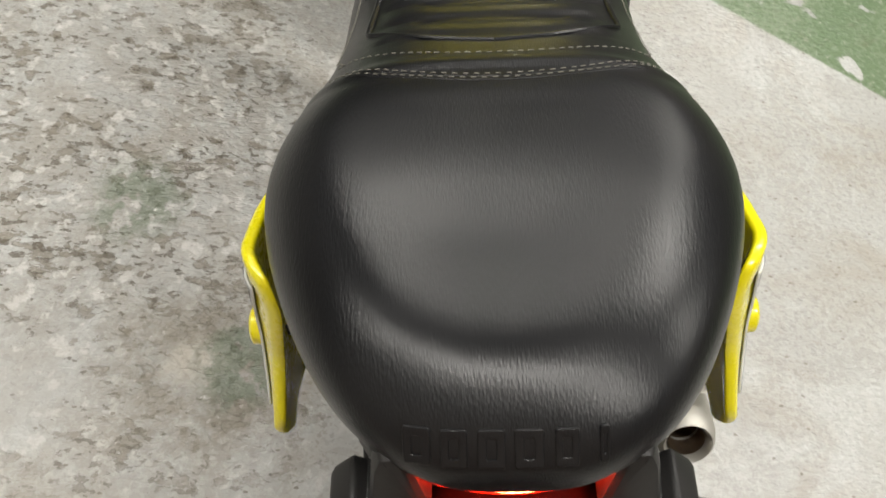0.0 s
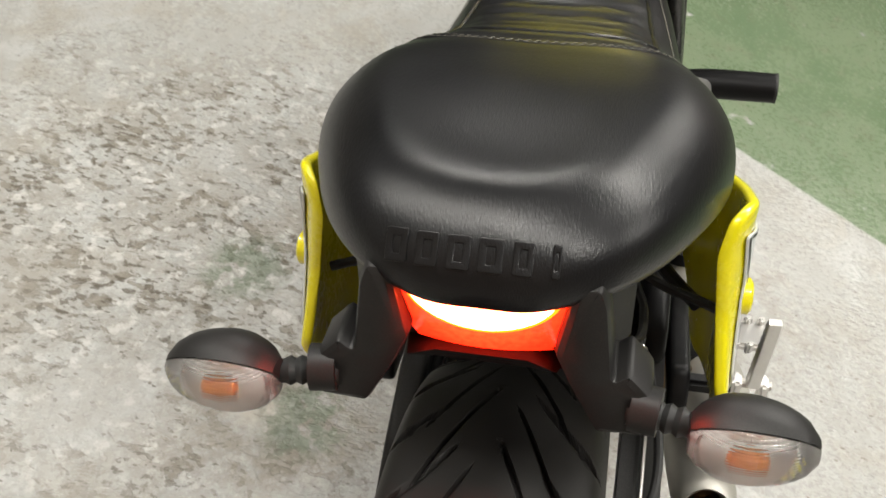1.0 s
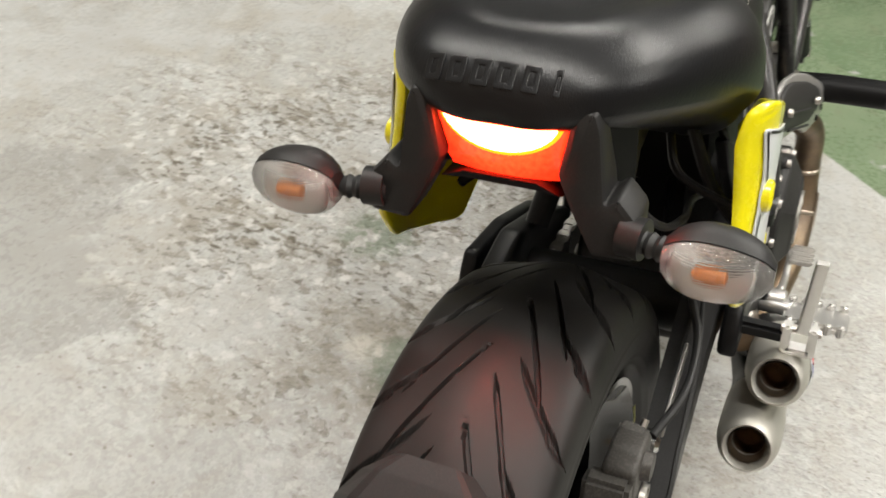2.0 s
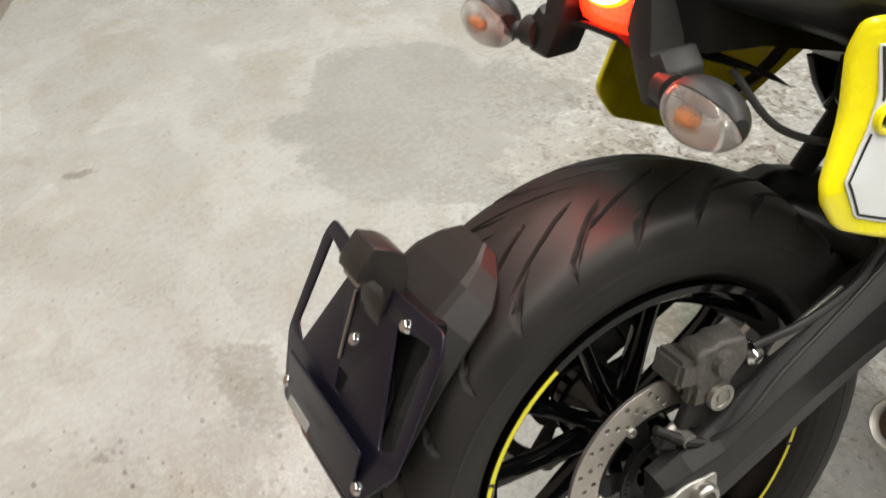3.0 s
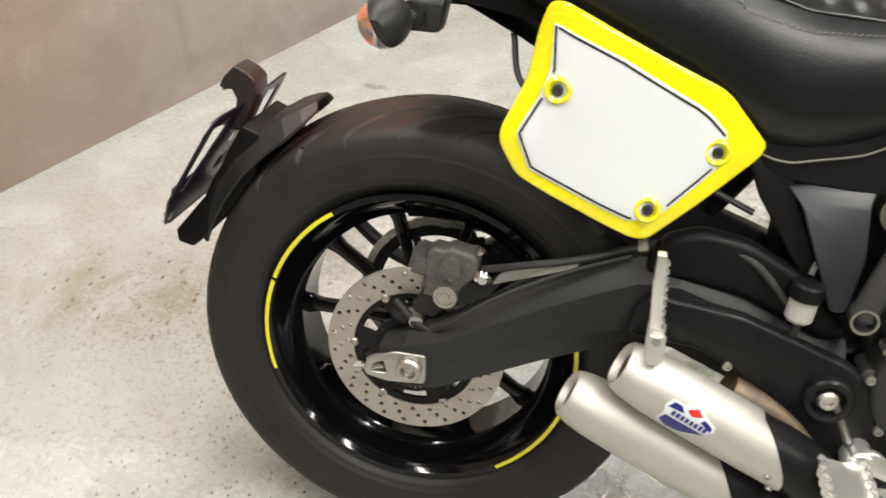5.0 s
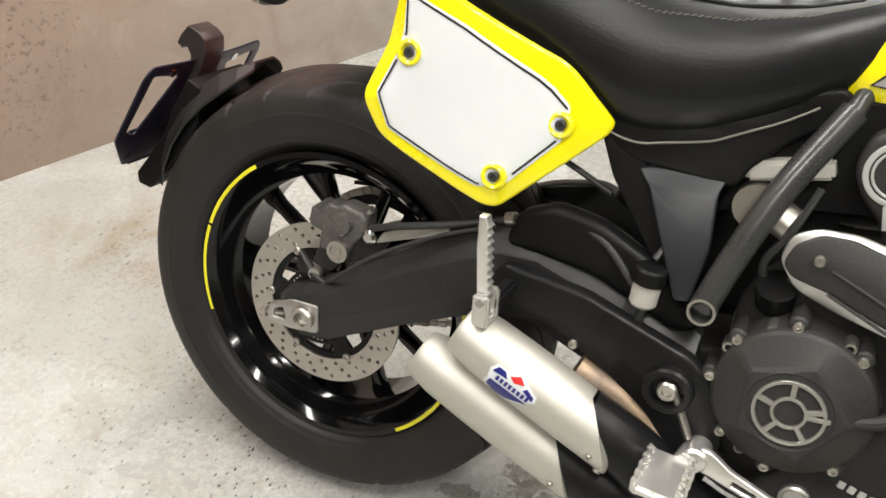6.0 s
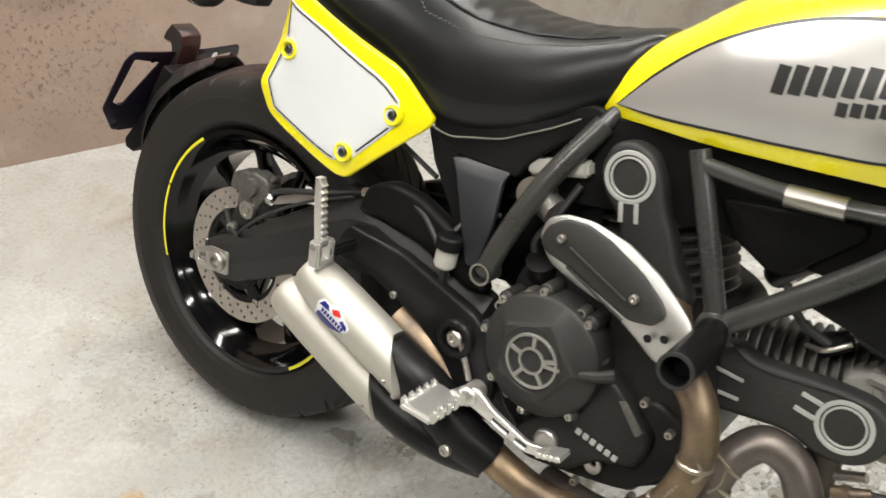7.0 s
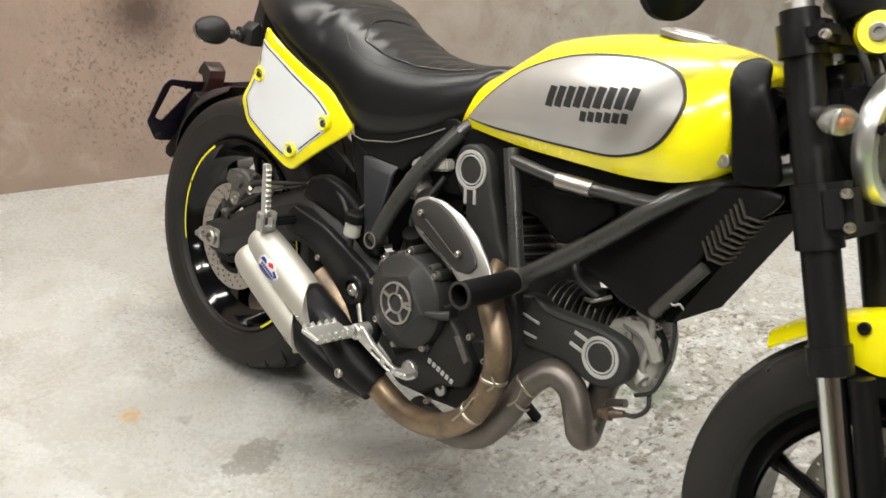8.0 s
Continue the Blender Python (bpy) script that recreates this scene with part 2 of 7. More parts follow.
def concrete_floor():
    m, nt, b = nodes_of("worn_painted_concrete")
    geo = nt.nodes.new("ShaderNodeNewGeometry")
    co = geo.outputs["Position"]
    sep = nt.nodes.new("ShaderNodeSeparateXYZ")
    link(nt, co, sep.inputs[0])
    x, y = sep.outputs[0], sep.outputs[1]

    def times(a, c):
        return math_node(nt, "MULTIPLY", a, c)

    def near(cx, cy, r0, r1, wobble=0.0, stretch=1.0):
        """1 near a place on the floor, 0 away from it, with an uneven edge."""
        dx, dy = math_node(nt, "SUBTRACT", x, cx), times(math_node(nt, "SUBTRACT", y, cy), stretch)
        d = math_node(nt, "SQRT", math_node(nt, "ADD", times(dx, dx), times(dy, dy)))
        if wobble:
            d = math_node(nt, "ADD", d, times(math_node(nt, "SUBTRACT", big, 0.5), wobble))
        return ramp(nt, times(d, 0.5), [(r0 / 2, 1.0), (r1 / 2, 0.0)])

    def specks(scale, size, keep):
        """Crisp grains of dirt: a share of the cells of a grid, each with a small uneven blob."""
        v = nt.nodes.new("ShaderNodeTexVoronoi")
        v.voronoi_dimensions = "2D"
        v.inputs["Scale"].default_value = scale
        link(nt, jitter, v.inputs["Vector"])
        pick = nt.nodes.new("ShaderNodeSeparateColor")
        link(nt, v.outputs["Color"], pick.inputs[0])
        blob = ramp(nt, v.outputs["Distance"], [(size * 0.75, 1.0), (size, 0.0)])
        return times(blob, ramp(nt, pick.outputs[0], [(keep - 0.01, 1.0), (keep, 0.0)]))

    big = noise_node(nt, 3.2, 6, 0.65, co, 0.6).outputs[0]
    mid = noise_node(nt, 14, 6, 0.7, co, 0.2).outputs[0]
    chips = noise_node(nt, 26, 7, 0.60, co, 0.1).outputs[0]
    fine = noise_node(nt, 170, 4, 0.7, co).outputs[0]
    tiny = noise_node(nt, 75, 3, 0.55, co, 0.2).outputs[0]
    wide = nt.nodes.new("ShaderNodeMapping")
    wide.inputs["Rotation"].default_value = (0, 0, radians(-14))
    wide.inputs["Scale"].default_value = (1.35, 0.80, 1.0)
    link(nt, co, wide.inputs[0])
    bend = nt.nodes.new("ShaderNodeVectorMath")
    bend.operation = "SCALE"
    link(nt, noise_node(nt, 210, 2, 0.5, co).outputs["Color"], bend.inputs[0])
    bend.inputs["Scale"].default_value = 0.006
    shift = nt.nodes.new("ShaderNodeVectorMath")
    link(nt, wide.outputs[0], shift.inputs[0])
    link(nt, bend.outputs[0], shift.inputs[1])
    jitter = shift.outputs[0]

    base = mix(nt, ramp(nt, big, [(0.35, 0.0), (0.65, 1.0)]), (0.478, 0.488, 0.474), (0.405, 0.409, 0.397))
    base = mix(nt, times(ramp(nt, mid, [(0.42, 0.0), (0.62, 1.0)]), 0.40), base, (0.345, 0.332, 0.305))
    base = mix(nt, times(ramp(nt, fine, [(0.35, 1.0), (0.62, 0.0)]), 0.30), base, (0.30, 0.29, 0.27))
    # layers of old paint with faint dark rims, and cloudy grime
    cloud = noise_node(nt, 2.4, 5, 0.60, co, 0.9).outputs[0]
    base = mix(nt, ramp(nt, cloud, [(0.466, 0.0), (0.486, 0.46), (0.496, 0.26), (0.58, 0.36)]), base, (0.285, 0.278, 0.255))
    grime = noise_node(nt, 5.2, 6, 0.66, co, 0.7).outputs[0]
    base = mix(nt, times(ramp(nt, grime, [(0.50, 0.0), (0.66, 1.0)]), 0.55), base, (0.310, 0.285, 0.240))
    loose = ramp(nt, noise_node(nt, 2.6, 3, 0.5, co, 0.3).outputs[0], [(0.46, 0.10), (0.60, 1.0)])
    base = mix(nt, times(times(ramp(nt, tiny, [(0.600, 0.0), (0.640, 1.0)]), loose), 0.45), base, (0.205, 0.182, 0.145))
    # chipped area beside and under the machine: grey-brown film, irregular flakes, dark pits and pale bare spots
    strip = math_node(nt, "MAXIMUM", near(0.86, 0.64, 0.28, 0.92, 0.7), times(ramp(nt, big, [(0.42, 0.0), (0.62, 1.0)]), 0.10))
    strip = math_node(nt, "MAXIMUM", strip, times(near(-0.10, -0.05, 0.05, 0.36, 0.3), 0.30))
    strip = math_node(nt, "MAXIMUM", strip, times(near(0.98, 0.10, 0.30, 0.80, 0.5), 0.62))
    strip = math_node(nt, "MAXIMUM", strip, times(near(0.55, 0.05, 0.10, 0.50, 0.5), 0.45))
    film = times(ramp(nt, mid, [(0.40, 0.0), (0.60, 1.0)]), strip)
    base = mix(nt, times(film, 0.42), base, (0.290, 0.268, 0.228))
    shape = noise_node(nt, 25, 6, 0.60, jitter, 0.35).outputs[0]
    crisp = noise_node(nt, 52, 5, 0.58, jitter, 0.2).outputs[0]
    dense = math_node(nt, "ADD", times(strip, 0.050), times(math_node(nt, "SUBTRACT", noise_node(nt, 5.5, 4, 0.6, co, 0.4).outputs[0], 0.5), 0.34))
    flakes = times(ramp(nt, math_node(nt, "ADD", shape, dense), [(0.606, 0.0), (0.640, 1.0)]), strip)
    base = mix(nt, times(flakes, 0.68), base, (0.185, 0.163, 0.125))
    pits = times(ramp(nt, math_node(nt, "ADD", crisp, dense), [(0.640, 0.0), (0.662, 1.0)]), strip)
    base = mix(nt, times(pits, 0.80), base, (0.120, 0.104, 0.080))
    pale = times(ramp(nt, noise_node(nt, 30, 5, 0.6, co).outputs[0], [(0.55, 0.0), (0.62, 0.60)]), strip)
    base = mix(nt, times(pale, math_node(nt, "SUBTRACT", 1.0, flakes)), base, (0.62, 0.61, 0.585))
    # crumbs of rubber and grit: a few everywhere, many round the rear wheel and in a dirty band behind it
    crumbs = specks(52, 0.17, 0.055)
    base = mix(nt, times(crumbs, 0.70), base, (0.150, 0.130, 0.100))
    litter = math_node(nt, "MAXIMUM", near(-0.16, -0.06, 0.06, 0.26, 0.20), times(near(-0.36, 0.02, 0.10, 0.34, 0.30), 0.65))
    base = mix(nt, times(times(specks(88, 0.27, 0.11), litter), 0.95), base, (0.045, 0.040, 0.036))
    band = near(-0.60, 0.36, 0.10, 0.48, 0.55, 2.3)
    base = mix(nt, times(times(ramp(nt, noise_node(nt, 9, 6, 0.68, wide.outputs[0], 0.8).outputs[0], [(0.42, 0.0), (0.62, 1.0)]), band), 0.80), base, (0.240, 0.202, 0.138))
    base = mix(nt, times(times(ramp(nt, tiny, [(0.59, 0.0), (0.65, 1.0)]), band), 0.60), base, (0.165, 0.135, 0.090))
    base = mix(nt, times(times(specks(44, 0.24, 0.10), near(-0.58, 0.40, 0.16, 0.58, 0.5, 1.8)), 0.80), base, (0.105, 0.085, 0.062))
    # damp patch with a wavy edge, smudges, oil spots and a rust mark
    base = mix(nt, times(near(0.30, 1.18, 0.295, 0.310, 0.60, 0.95), 0.58), base, (0.250, 0.245, 0.230))
    edge = math_node(nt, "ADD", times(math_node(nt, "SUBTRACT", mid, 0.5), 0.11), times(math_node(nt, "SUBTRACT", tiny, 0.5), 0.05))
    for cx, cy, r, stretch, much in ((0.203, 0.006, 0.034, 2.0, 0.62), (0.278, 0.085, 0.034, 1.2, 0.62), (0.295, 0.058, 0.026, 1.0, 0.62), (0.326, 0.047, 0.022, 1.4, 0.60), (0.242, -0.020, 0.022, 1.0, 0.30), (0.332, -0.226, 0.052, 0.8, 0.55),
                                     (0.115, -0.252, 0.014, 1.0, 0.40), (-0.558, 0.567, 0.022, 2.2, 0.42), (-0.433, 1.324, 0.024, 1.8, 0.55), (-0.772, 1.051, 0.015, 1.5, 0.55), (-0.30, 0.60, 0.05, 0.5, 0.30), (-0.09, -0.20, 0.05, 1.3, 0.22)):
        dx, dy = math_node(nt, "SUBTRACT", x, cx), times(math_node(nt, "SUBTRACT", y, cy), stretch)
        d = math_node(nt, "ADD", math_node(nt, "SQRT", math_node(nt, "ADD", times(dx, dx), times(dy, dy))), edge)
        base = mix(nt, times(ramp(nt, times(d, 4.0), [(r * 3.5, 1.0), (r * 4.3, 0.0)]), much), base, (0.135, 0.124, 0.100))
    base = mix(nt, times(near(0.015, -0.332, 0.016, 0.034, 0.06), 0.65), base, (0.36, 0.23, 0.08))
    # grubby patch beside the wheel, with a bare pale middle
    base = mix(nt, times(times(near(0.49, 0.44, 0.09, 0.17, 0.35), ramp(nt, mid, [(0.30, 0.2), (0.55, 1.0)])), 0.62), base, (0.225, 0.203, 0.160))
    base = mix(nt, times(near(0.485, 0.455, 0.02, 0.055, 0.2), 0.75), base, (0.50, 0.47, 0.41))
    # green floor paint: the marked area and a few remnants
    side = math_node(nt, "ADD", times(math_node(nt, "SUBTRACT", x, 1.836), 0.824), times(y, -0.566))
    side = math_node(nt, "ADD", side, times(math_node(nt, "SUBTRACT", mid, 0.5), 0.012))
    green = ramp(nt, side, [(0.0, 0.0), (0.006, 1.0)])
    worn = times(ramp(nt, noise_node(nt, 7, 5, 0.55, co, 0.5).outputs[0], [(0.33, 0.0), (0.35, 1.0)]), green)
    gcol = mix(nt, ramp(nt, big, [(0.3, 0.0), (0.7, 1.0)]), (0.122, 0.180, 0.100), (0.168, 0.214, 0.130))
    gcol = mix(nt, times(ramp(nt, mid, [(0.55, 0.0), (0.75, 1.0)]), 0.5), gcol, (0.14, 0.115, 0.08))
    gcol = mix(nt, ramp(nt, tiny, [(0.66, 0.0), (0.69, 0.7)]), gcol, (0.40, 0.38, 0.33))
    remnant = math_node(nt, "MAXIMUM", near(0.485, 0.385, 0.04, 0.075, 0.2), near(0.76, 0.58, 0.04, 0.10, 0.2))
    base = mix(nt, times(times(remnant, ramp(nt, chips, [(0.40, 0.0), (0.50, 1.0)])), 0.7), base, (0.13, 0.165, 0.11))
    col = mix(nt, worn, base, gcol)
    link(nt, col, b.inputs["Base Color"])
    rough = math_node(nt, "ADD", times(tiny, 0.5), times(big, 0.5))
    link(nt, ramp(nt, rough, [(0.38, 0.13), (0.60, 0.40)]), b.inputs["Roughness"])
    # trowel ripples and pitted grain that glint under the tubes
    gloss = math_node(nt, "MAXIMUM", strip, math_node(nt, "MAXIMUM", near(-0.28, 0.14, 0.10, 0.40, 0.3), near(0.85, -0.62, 0.25, 0.9, 0.4)))
    ripple = times(noise_node(nt, 72, 3, 0.5, wide.outputs[0], 0.6).outputs[0], math_node(nt, "ADD", times(gloss, 0.95), 0.10))
    h = math_node(nt, "ADD", times(fine, 0.14), math_node(nt, "SUBTRACT", math_node(nt, "ADD", times(tiny, 0.16), ripple), times(math_node(nt, "ADD", flakes, pits), 0.30)))
    bump(nt, b, h, 0.75, 0.0045)
    return m


def concrete_wall():
    m, nt, b = nodes_of("bare_stained_wall")
    geo = nt.nodes.new("ShaderNodeNewGeometry")
    co = geo.outputs["Position"]
    sep = nt.nodes.new("ShaderNodeSeparateXYZ")
    link(nt, co, sep.inputs[0])
    big = noise_node(nt, 1.6, 5, 0.6, co, 0.4).outputs[0]
    fine = noise_node(nt, 60, 5, 0.65, co).outputs[0]
    along = math_node(nt, "ADD", math_node(nt, "MULTIPLY", sep.outputs[0], 0.410), math_node(nt, "MULTIPLY", sep.outputs[1], 0.912))
    t = math_node(nt, "ADD", math_node(nt, "MULTIPLY", along, 0.5), math_node(nt, "MULTIPLY", math_node(nt, "SUBTRACT", big, 0.5), 0.7))
    col = mix(nt, ramp(nt, t, [(0.0, 0.0), (0.7, 1.0)]), (0.270, 0.203, 0.157), (0.332, 0.312, 0.276))
    col = mix(nt, math_node(nt, "MULTIPLY", ramp(nt, big, [(0.45, 0.0), (0.75, 1.0)]), 0.6), col, (0.215, 0.155, 0.116))
    blotch = noise_node(nt, 5.5, 6, 0.68, co, 0.5).outputs[0]
    col = mix(nt, math_node(nt, "MULTIPLY", ramp(nt, blotch, [(0.38, 1.0), (0.52, 0.0)]), 0.45), col, (0.20, 0.150, 0.122))
    col = mix(nt, math_node(nt, "MULTIPLY", ramp(nt, blotch, [(0.56, 0.0), (0.72, 1.0)]), 0.45), col, (0.42, 0.355, 0.31))
    drops = ramp(nt, noise_node(nt, 58, 3, 0.55, co, 0.2).outputs[0], [(0.645, 0.0), (0.67, 1.0)])
    zone = ramp(nt, noise_node(nt, 1.3, 2, 0.5, co).outputs[0], [(0.52, 0.04), (0.66, 0.8)])
    spot = nt.nodes.new("ShaderNodeVectorMath")
    spot.operation = "DISTANCE"
    link(nt, co, spot.inputs[0])
    spot.inputs[1].default_value = (-1.235, 0.41, 0.38)
    close = ramp(nt, spot.outputs["Value"], [(0.15, 1.0), (0.50, 0.0)])
    zone = math_node(nt, "MAXIMUM", zone, close)
    drops = math_node(nt, "MAXIMUM", drops, math_node(nt, "MULTIPLY", close, ramp(nt, noise_node(nt, 70, 4, 0.62, co, 0.2).outputs[0], [(0.580, 0.0), (0.61, 1.0)])))
    col = mix(nt, math_node(nt, "MULTIPLY", math_node(nt, "MULTIPLY", drops, zone), 0.75), col, (0.10, 0.065, 0.045))
    col = mix(nt, math_node(nt, "MULTIPLY", fine, 0.25), col, (0.22, 0.19, 0.17))
    far = nt.nodes.new("ShaderNodeVectorMath")
    far.operation = "DISTANCE"
    link(nt, co, far.inputs[0])
    far.inputs[1].default_value = (-1.208, 0.471, 0.575)
    blot = math_node(nt, "ADD", far.outputs["Value"], math_node(nt, "MULTIPLY", math_node(nt, "SUBTRACT", fine, 0.5), 0.10))
    col = mix(nt, ramp(nt, blot, [(0.03, 0.97), (0.09, 0.55), (0.19, 0.0)]), col, (0.06, 0.04, 0.03))
    link(nt, col, b.inputs["Base Color"])
    b.inputs["Roughness"].default_value = 0.75
    bump(nt, b, math_node(nt, "ADD", fine, big), 0.3, 0.003)
    return m


FLOOR = concrete_floor()
WALL = concrete_wall()
CEIL = surface("painted_ceiling", (0.14, 0.14, 0.135), (0.11, 0.11, 0.105), (0.7, 0.85), coarse=2, fine=40, relief=0.2, depth=0.003)


# ---- mesh helpers ----
def part(name, bm, material, parent, label="", smooth=True, edge=35.0):
    """Links a bmesh (or a ready mesh) as one mesh object under a thing or under a part."""
    if isinstance(bm, bpy.types.Mesh):
        me = bm
    else:
        bmesh.ops.recalc_face_normals(bm, faces=bm.faces)
        me = bpy.data.meshes.new(name)
        bm.to_mesh(me)
        bm.free()
    me.materials.clear()
    me.materials.append(material)
    if smooth and len(me.polygons):
        me.polygons.foreach_set("use_smooth", [True] * len(me.polygons))
        me.set_sharp_from_angle(angle=radians(edge))
    ob = new(name, me)
    ob.parent = parent
    if label:
        ob["label"] = label
    return ob


def join(*bms):
    out = bmesh.new()
    for b in bms:
        me = bpy.data.meshes.new("tmp")
        b.to_mesh(me)
        b.free()
        out.from_mesh(me)
        bpy.data.meshes.remove(me)
    return out


def moved(bm, m):
    bmesh.ops.transform(bm, matrix=m, verts=bm.verts)
    return bm


def rings(rows, closed=True, caps=True):
    """A skin over rows of points; closed: each row is a ring."""
    bm = bmesh.new()
    vs = [[bm.verts.new(p) for p in row] for row in rows]
    n = len(rows[0])
    for a, b in zip(vs, vs[1:]):
        for i in range(n if closed else n - 1):
            j = (i + 1) % n
            bm.faces.new((a[i], a[j], b[j], b[i]))
    if caps and closed:
        bm.faces.new(list(reversed(vs[0])))
        bm.faces.new(vs[-1])
    return bm


def lathe(profile, centre, segs=64, axis=(0, -1, 0)):
    """Turns a profile of (along, radius) about an axis through the centre; the profile may close on itself."""
    q = Vector((0, 0, 1)).rotation_difference(Vector(axis)).to_matrix()
    rows = []
    for h, r in profile:
        rows.append([Vector(centre) + q @ Vector((r * math.cos(a), r * math.sin(a), h)) for a in (2 * math.pi * i / segs for i in range(segs))])
    bm = rings(rows, True, False)
    bmesh.ops.remove_doubles(bm, verts=bm.verts, dist=1e-6)
    return bm


def spline(pts, n):
    """n points along a smooth curve through pts (any number of columns)."""
    p = np.array(pts, float)
    if len(p) == 2:
        return [tuple(float(v) for v in p[0] + (p[1] - p[0]) * k / (n - 1)) for k in range(n)]
    seg = np.linalg.norm(np.diff(p[:, :3], axis=0), axis=1) ** 0.5
    t = np.r_[0, np.cumsum(seg)]
    q = np.vstack([2 * p[0] - p[1], p, 2 * p[-1] - p[-2]])
    tq = np.r_[-seg[0], t, t[-1] + seg[-1]]
    out = []
    for s in np.linspace(0, t[-1], n):
        i = min(max(np.searchsorted(t, s) - 1, 0), len(p) - 2)
        t0, t1, t2, t3 = tq[i:i + 4]
        a, b, c, d = q[i:i + 4]
        a1 = (t1 - s) / (t1 - t0) * a + (s - t0) / (t1 - t0) * b
        a2 = (t2 - s) / (t2 - t1) * b + (s - t1) / (t2 - t1) * c
        a3 = (t3 - s) / (t3 - t2) * c + (s - t2) / (t3 - t2) * d
        b1 = (t2 - s) / (t2 - t0) * a1 + (s - t0) / (t2 - t0) * a2
        b2 = (t3 - s) / (t3 - t1) * a2 + (s - t1) / (t3 - t1) * a3
        out.append(tuple(float(v) for v in (t2 - s) / (t2 - t1) * b1 + (s - t1) / (t2 - t1) * b2))
    return out


def tube(pts, radius, segs=16, n=0, hollow=0.0, squash=1.0):
    """A round bar along a smooth path; radius: one number, or one per point. hollow: depth of an open bore at both ends."""
    radii = radius if isinstance(radius, (list, tuple)) else [radius] * len(pts)
    n = n or (2 if len(pts) == 2 else 8 * len(pts))
    path = spline([(*p, r) for p, r in zip(pts, radii)], n)
    c = [Vector(p[:3]) for p in path]
    r = [p[3] for p in path]
    up, rows = None, []
    for i in range(n):
        t = (c[min(i + 1, n - 1)] - c[max(i - 1, 0)]).normalized()
        if up is None:
            up = Vector((0, 0, 1)) if abs(t.z) < 0.9 else Vector((1, 0, 0))
        side = t.cross(up).normalized()
        up = side.cross(t).normalized()
        rows.append([c[i] + r[i] * (math.cos(a) * side + squash * math.sin(a) * up) for a in (2 * math.pi * k / segs for k in range(segs))])
    if hollow:
        t0, t1 = (c[1] - c[0]).normalized(), (c[-1] - c[-2]).normalized()

        def bore(row, centre, inward):
            thin = [centre + (p - centre) * 0.78 for p in row]
            return [thin, [p + inward * hollow for p in thin]]
        a, b = bore(rows[0], c[0], t0), bore(rows[-1], c[-1], -t1)
        rows = [a[1], a[0], *rows, b[0], b[1]]
    return rings(rows)


def flat(outlines, thick, bevel=0.0, res=2, smooth_pts=False):
    """A plate from outlines in a plane (the first is the rim, the rest are holes), thick along its normal, with rounded edges."""
    cu = bpy.data.curves.new("tmp", "CURVE")
    cu.dimensions, cu.fill_mode = "2D", "BOTH"
    cu.extrude = max(thick / 2 - bevel, 0.0)
    cu.bevel_depth, cu.bevel_resolution = bevel, res
    cu.offset = -bevel
    for pts in outlines:
        s = cu.splines.new("POLY")
        s.points.add(len(pts) - 1)
        for q, (a, b) in zip(s.points, pts):
            q.co = (a, b, 0, 1)
        s.use_cyclic_u = True
    ob = bpy.data.objects.new("tmp", cu)
    me = bpy.data.meshes.new_from_object(ob)
    bpy.data.objects.remove(ob)
    bpy.data.curves.remove(cu)
    bm = bmesh.new()
    bm.from_mesh(me)
    bpy.data.meshes.remove(me)
    bmesh.ops.remove_doubles(bm, verts=bm.verts, dist=1e-5)
    return bm


def side_plate(outlines, y, thick, bevel=0.0, res=2):
    """A plate whose outline is given as (x, z), standing in the plane at y."""
    return moved(flat(outlines, thick, bevel, res), Matrix.Translation((0, y, 0)) @ Matrix.Rotation(radians(90), 4, "X"))


def circle(cx, cy, r, n=24, start=0.0, end=360.0):
    full = abs(end - start) >= 360
    return [(cx + r * math.cos(radians(start + (end - start) * k / (n if full else n - 1))),
             cy + r * math.sin(radians(start + (end - start) * k / (n if full else n - 1)))) for k in range(n)]


def rounded(pts, r=0.01, n=5):
    """An outline with its corners rounded."""
    out = []
    p = [Vector(q) for q in pts]
    for i, c in enumerate(p):
        a, b = p[i - 1], p[(i + 1) % len(p)]
        d0, d1 = (a - c), (b - c)
        k = min(r, 0.45 * d0.length, 0.45 * d1.length)
        s, e = c + d0.normalized() * k, c + d1.normalized() * k
        for j in range(n):
            t = j / (n - 1)
            q = (1 - t) ** 2 * s + 2 * t * (1 - t) * c + t * t * e
            out.append((q.x, q.y))
    return out


def box(size, centre, bevel=0.003, rot=(0, 0, 0)):
    bm = bmesh.new()
    bmesh.ops.create_cube(bm, size=1.0)
    bmesh.ops.scale(bm, vec=size, verts=bm.verts)
    if bevel:
        bmesh.ops.bevel(bm, geom=list(bm.edges), offset=bevel, segments=2, affect="EDGES", clamp_overlap=True)
    return moved(bm, pose(*centre, *rot))


def bolt(centre, r=0.006, h=0.006, axis=(0, -1, 0)):
    """A socket-head bolt: rounded head with a recess."""
    return lathe([(-0.002, 0.0001), (-0.002, r), (h * 0.7, r), (h, r * 0.85), (h, r * 0.5), (h * 0.4, r * 0.45), (h * 0.4, 0.0001)], centre, 14, axis)


# ---- room ----
def room_box(name, u0, u1, v0, v1, z0, z1, material, category, label):
    bm = bmesh.new()
    bmesh.ops.create_cube(bm, size=1.0)
    bmesh.ops.scale(bm, vec=(u1 - u0, v1 - v0, z1 - z0), verts=bm.verts)
    bmesh.ops.translate(bm, vec=((u0 + u1) / 2, (v0 + v1) / 2, (z0 + z1) / 2), verts=bm.verts)
    moved(bm, ROOM)
    ob = part(name, bm, material, None, smooth=False)
    return tagged(ob, label, category, kind="structure")


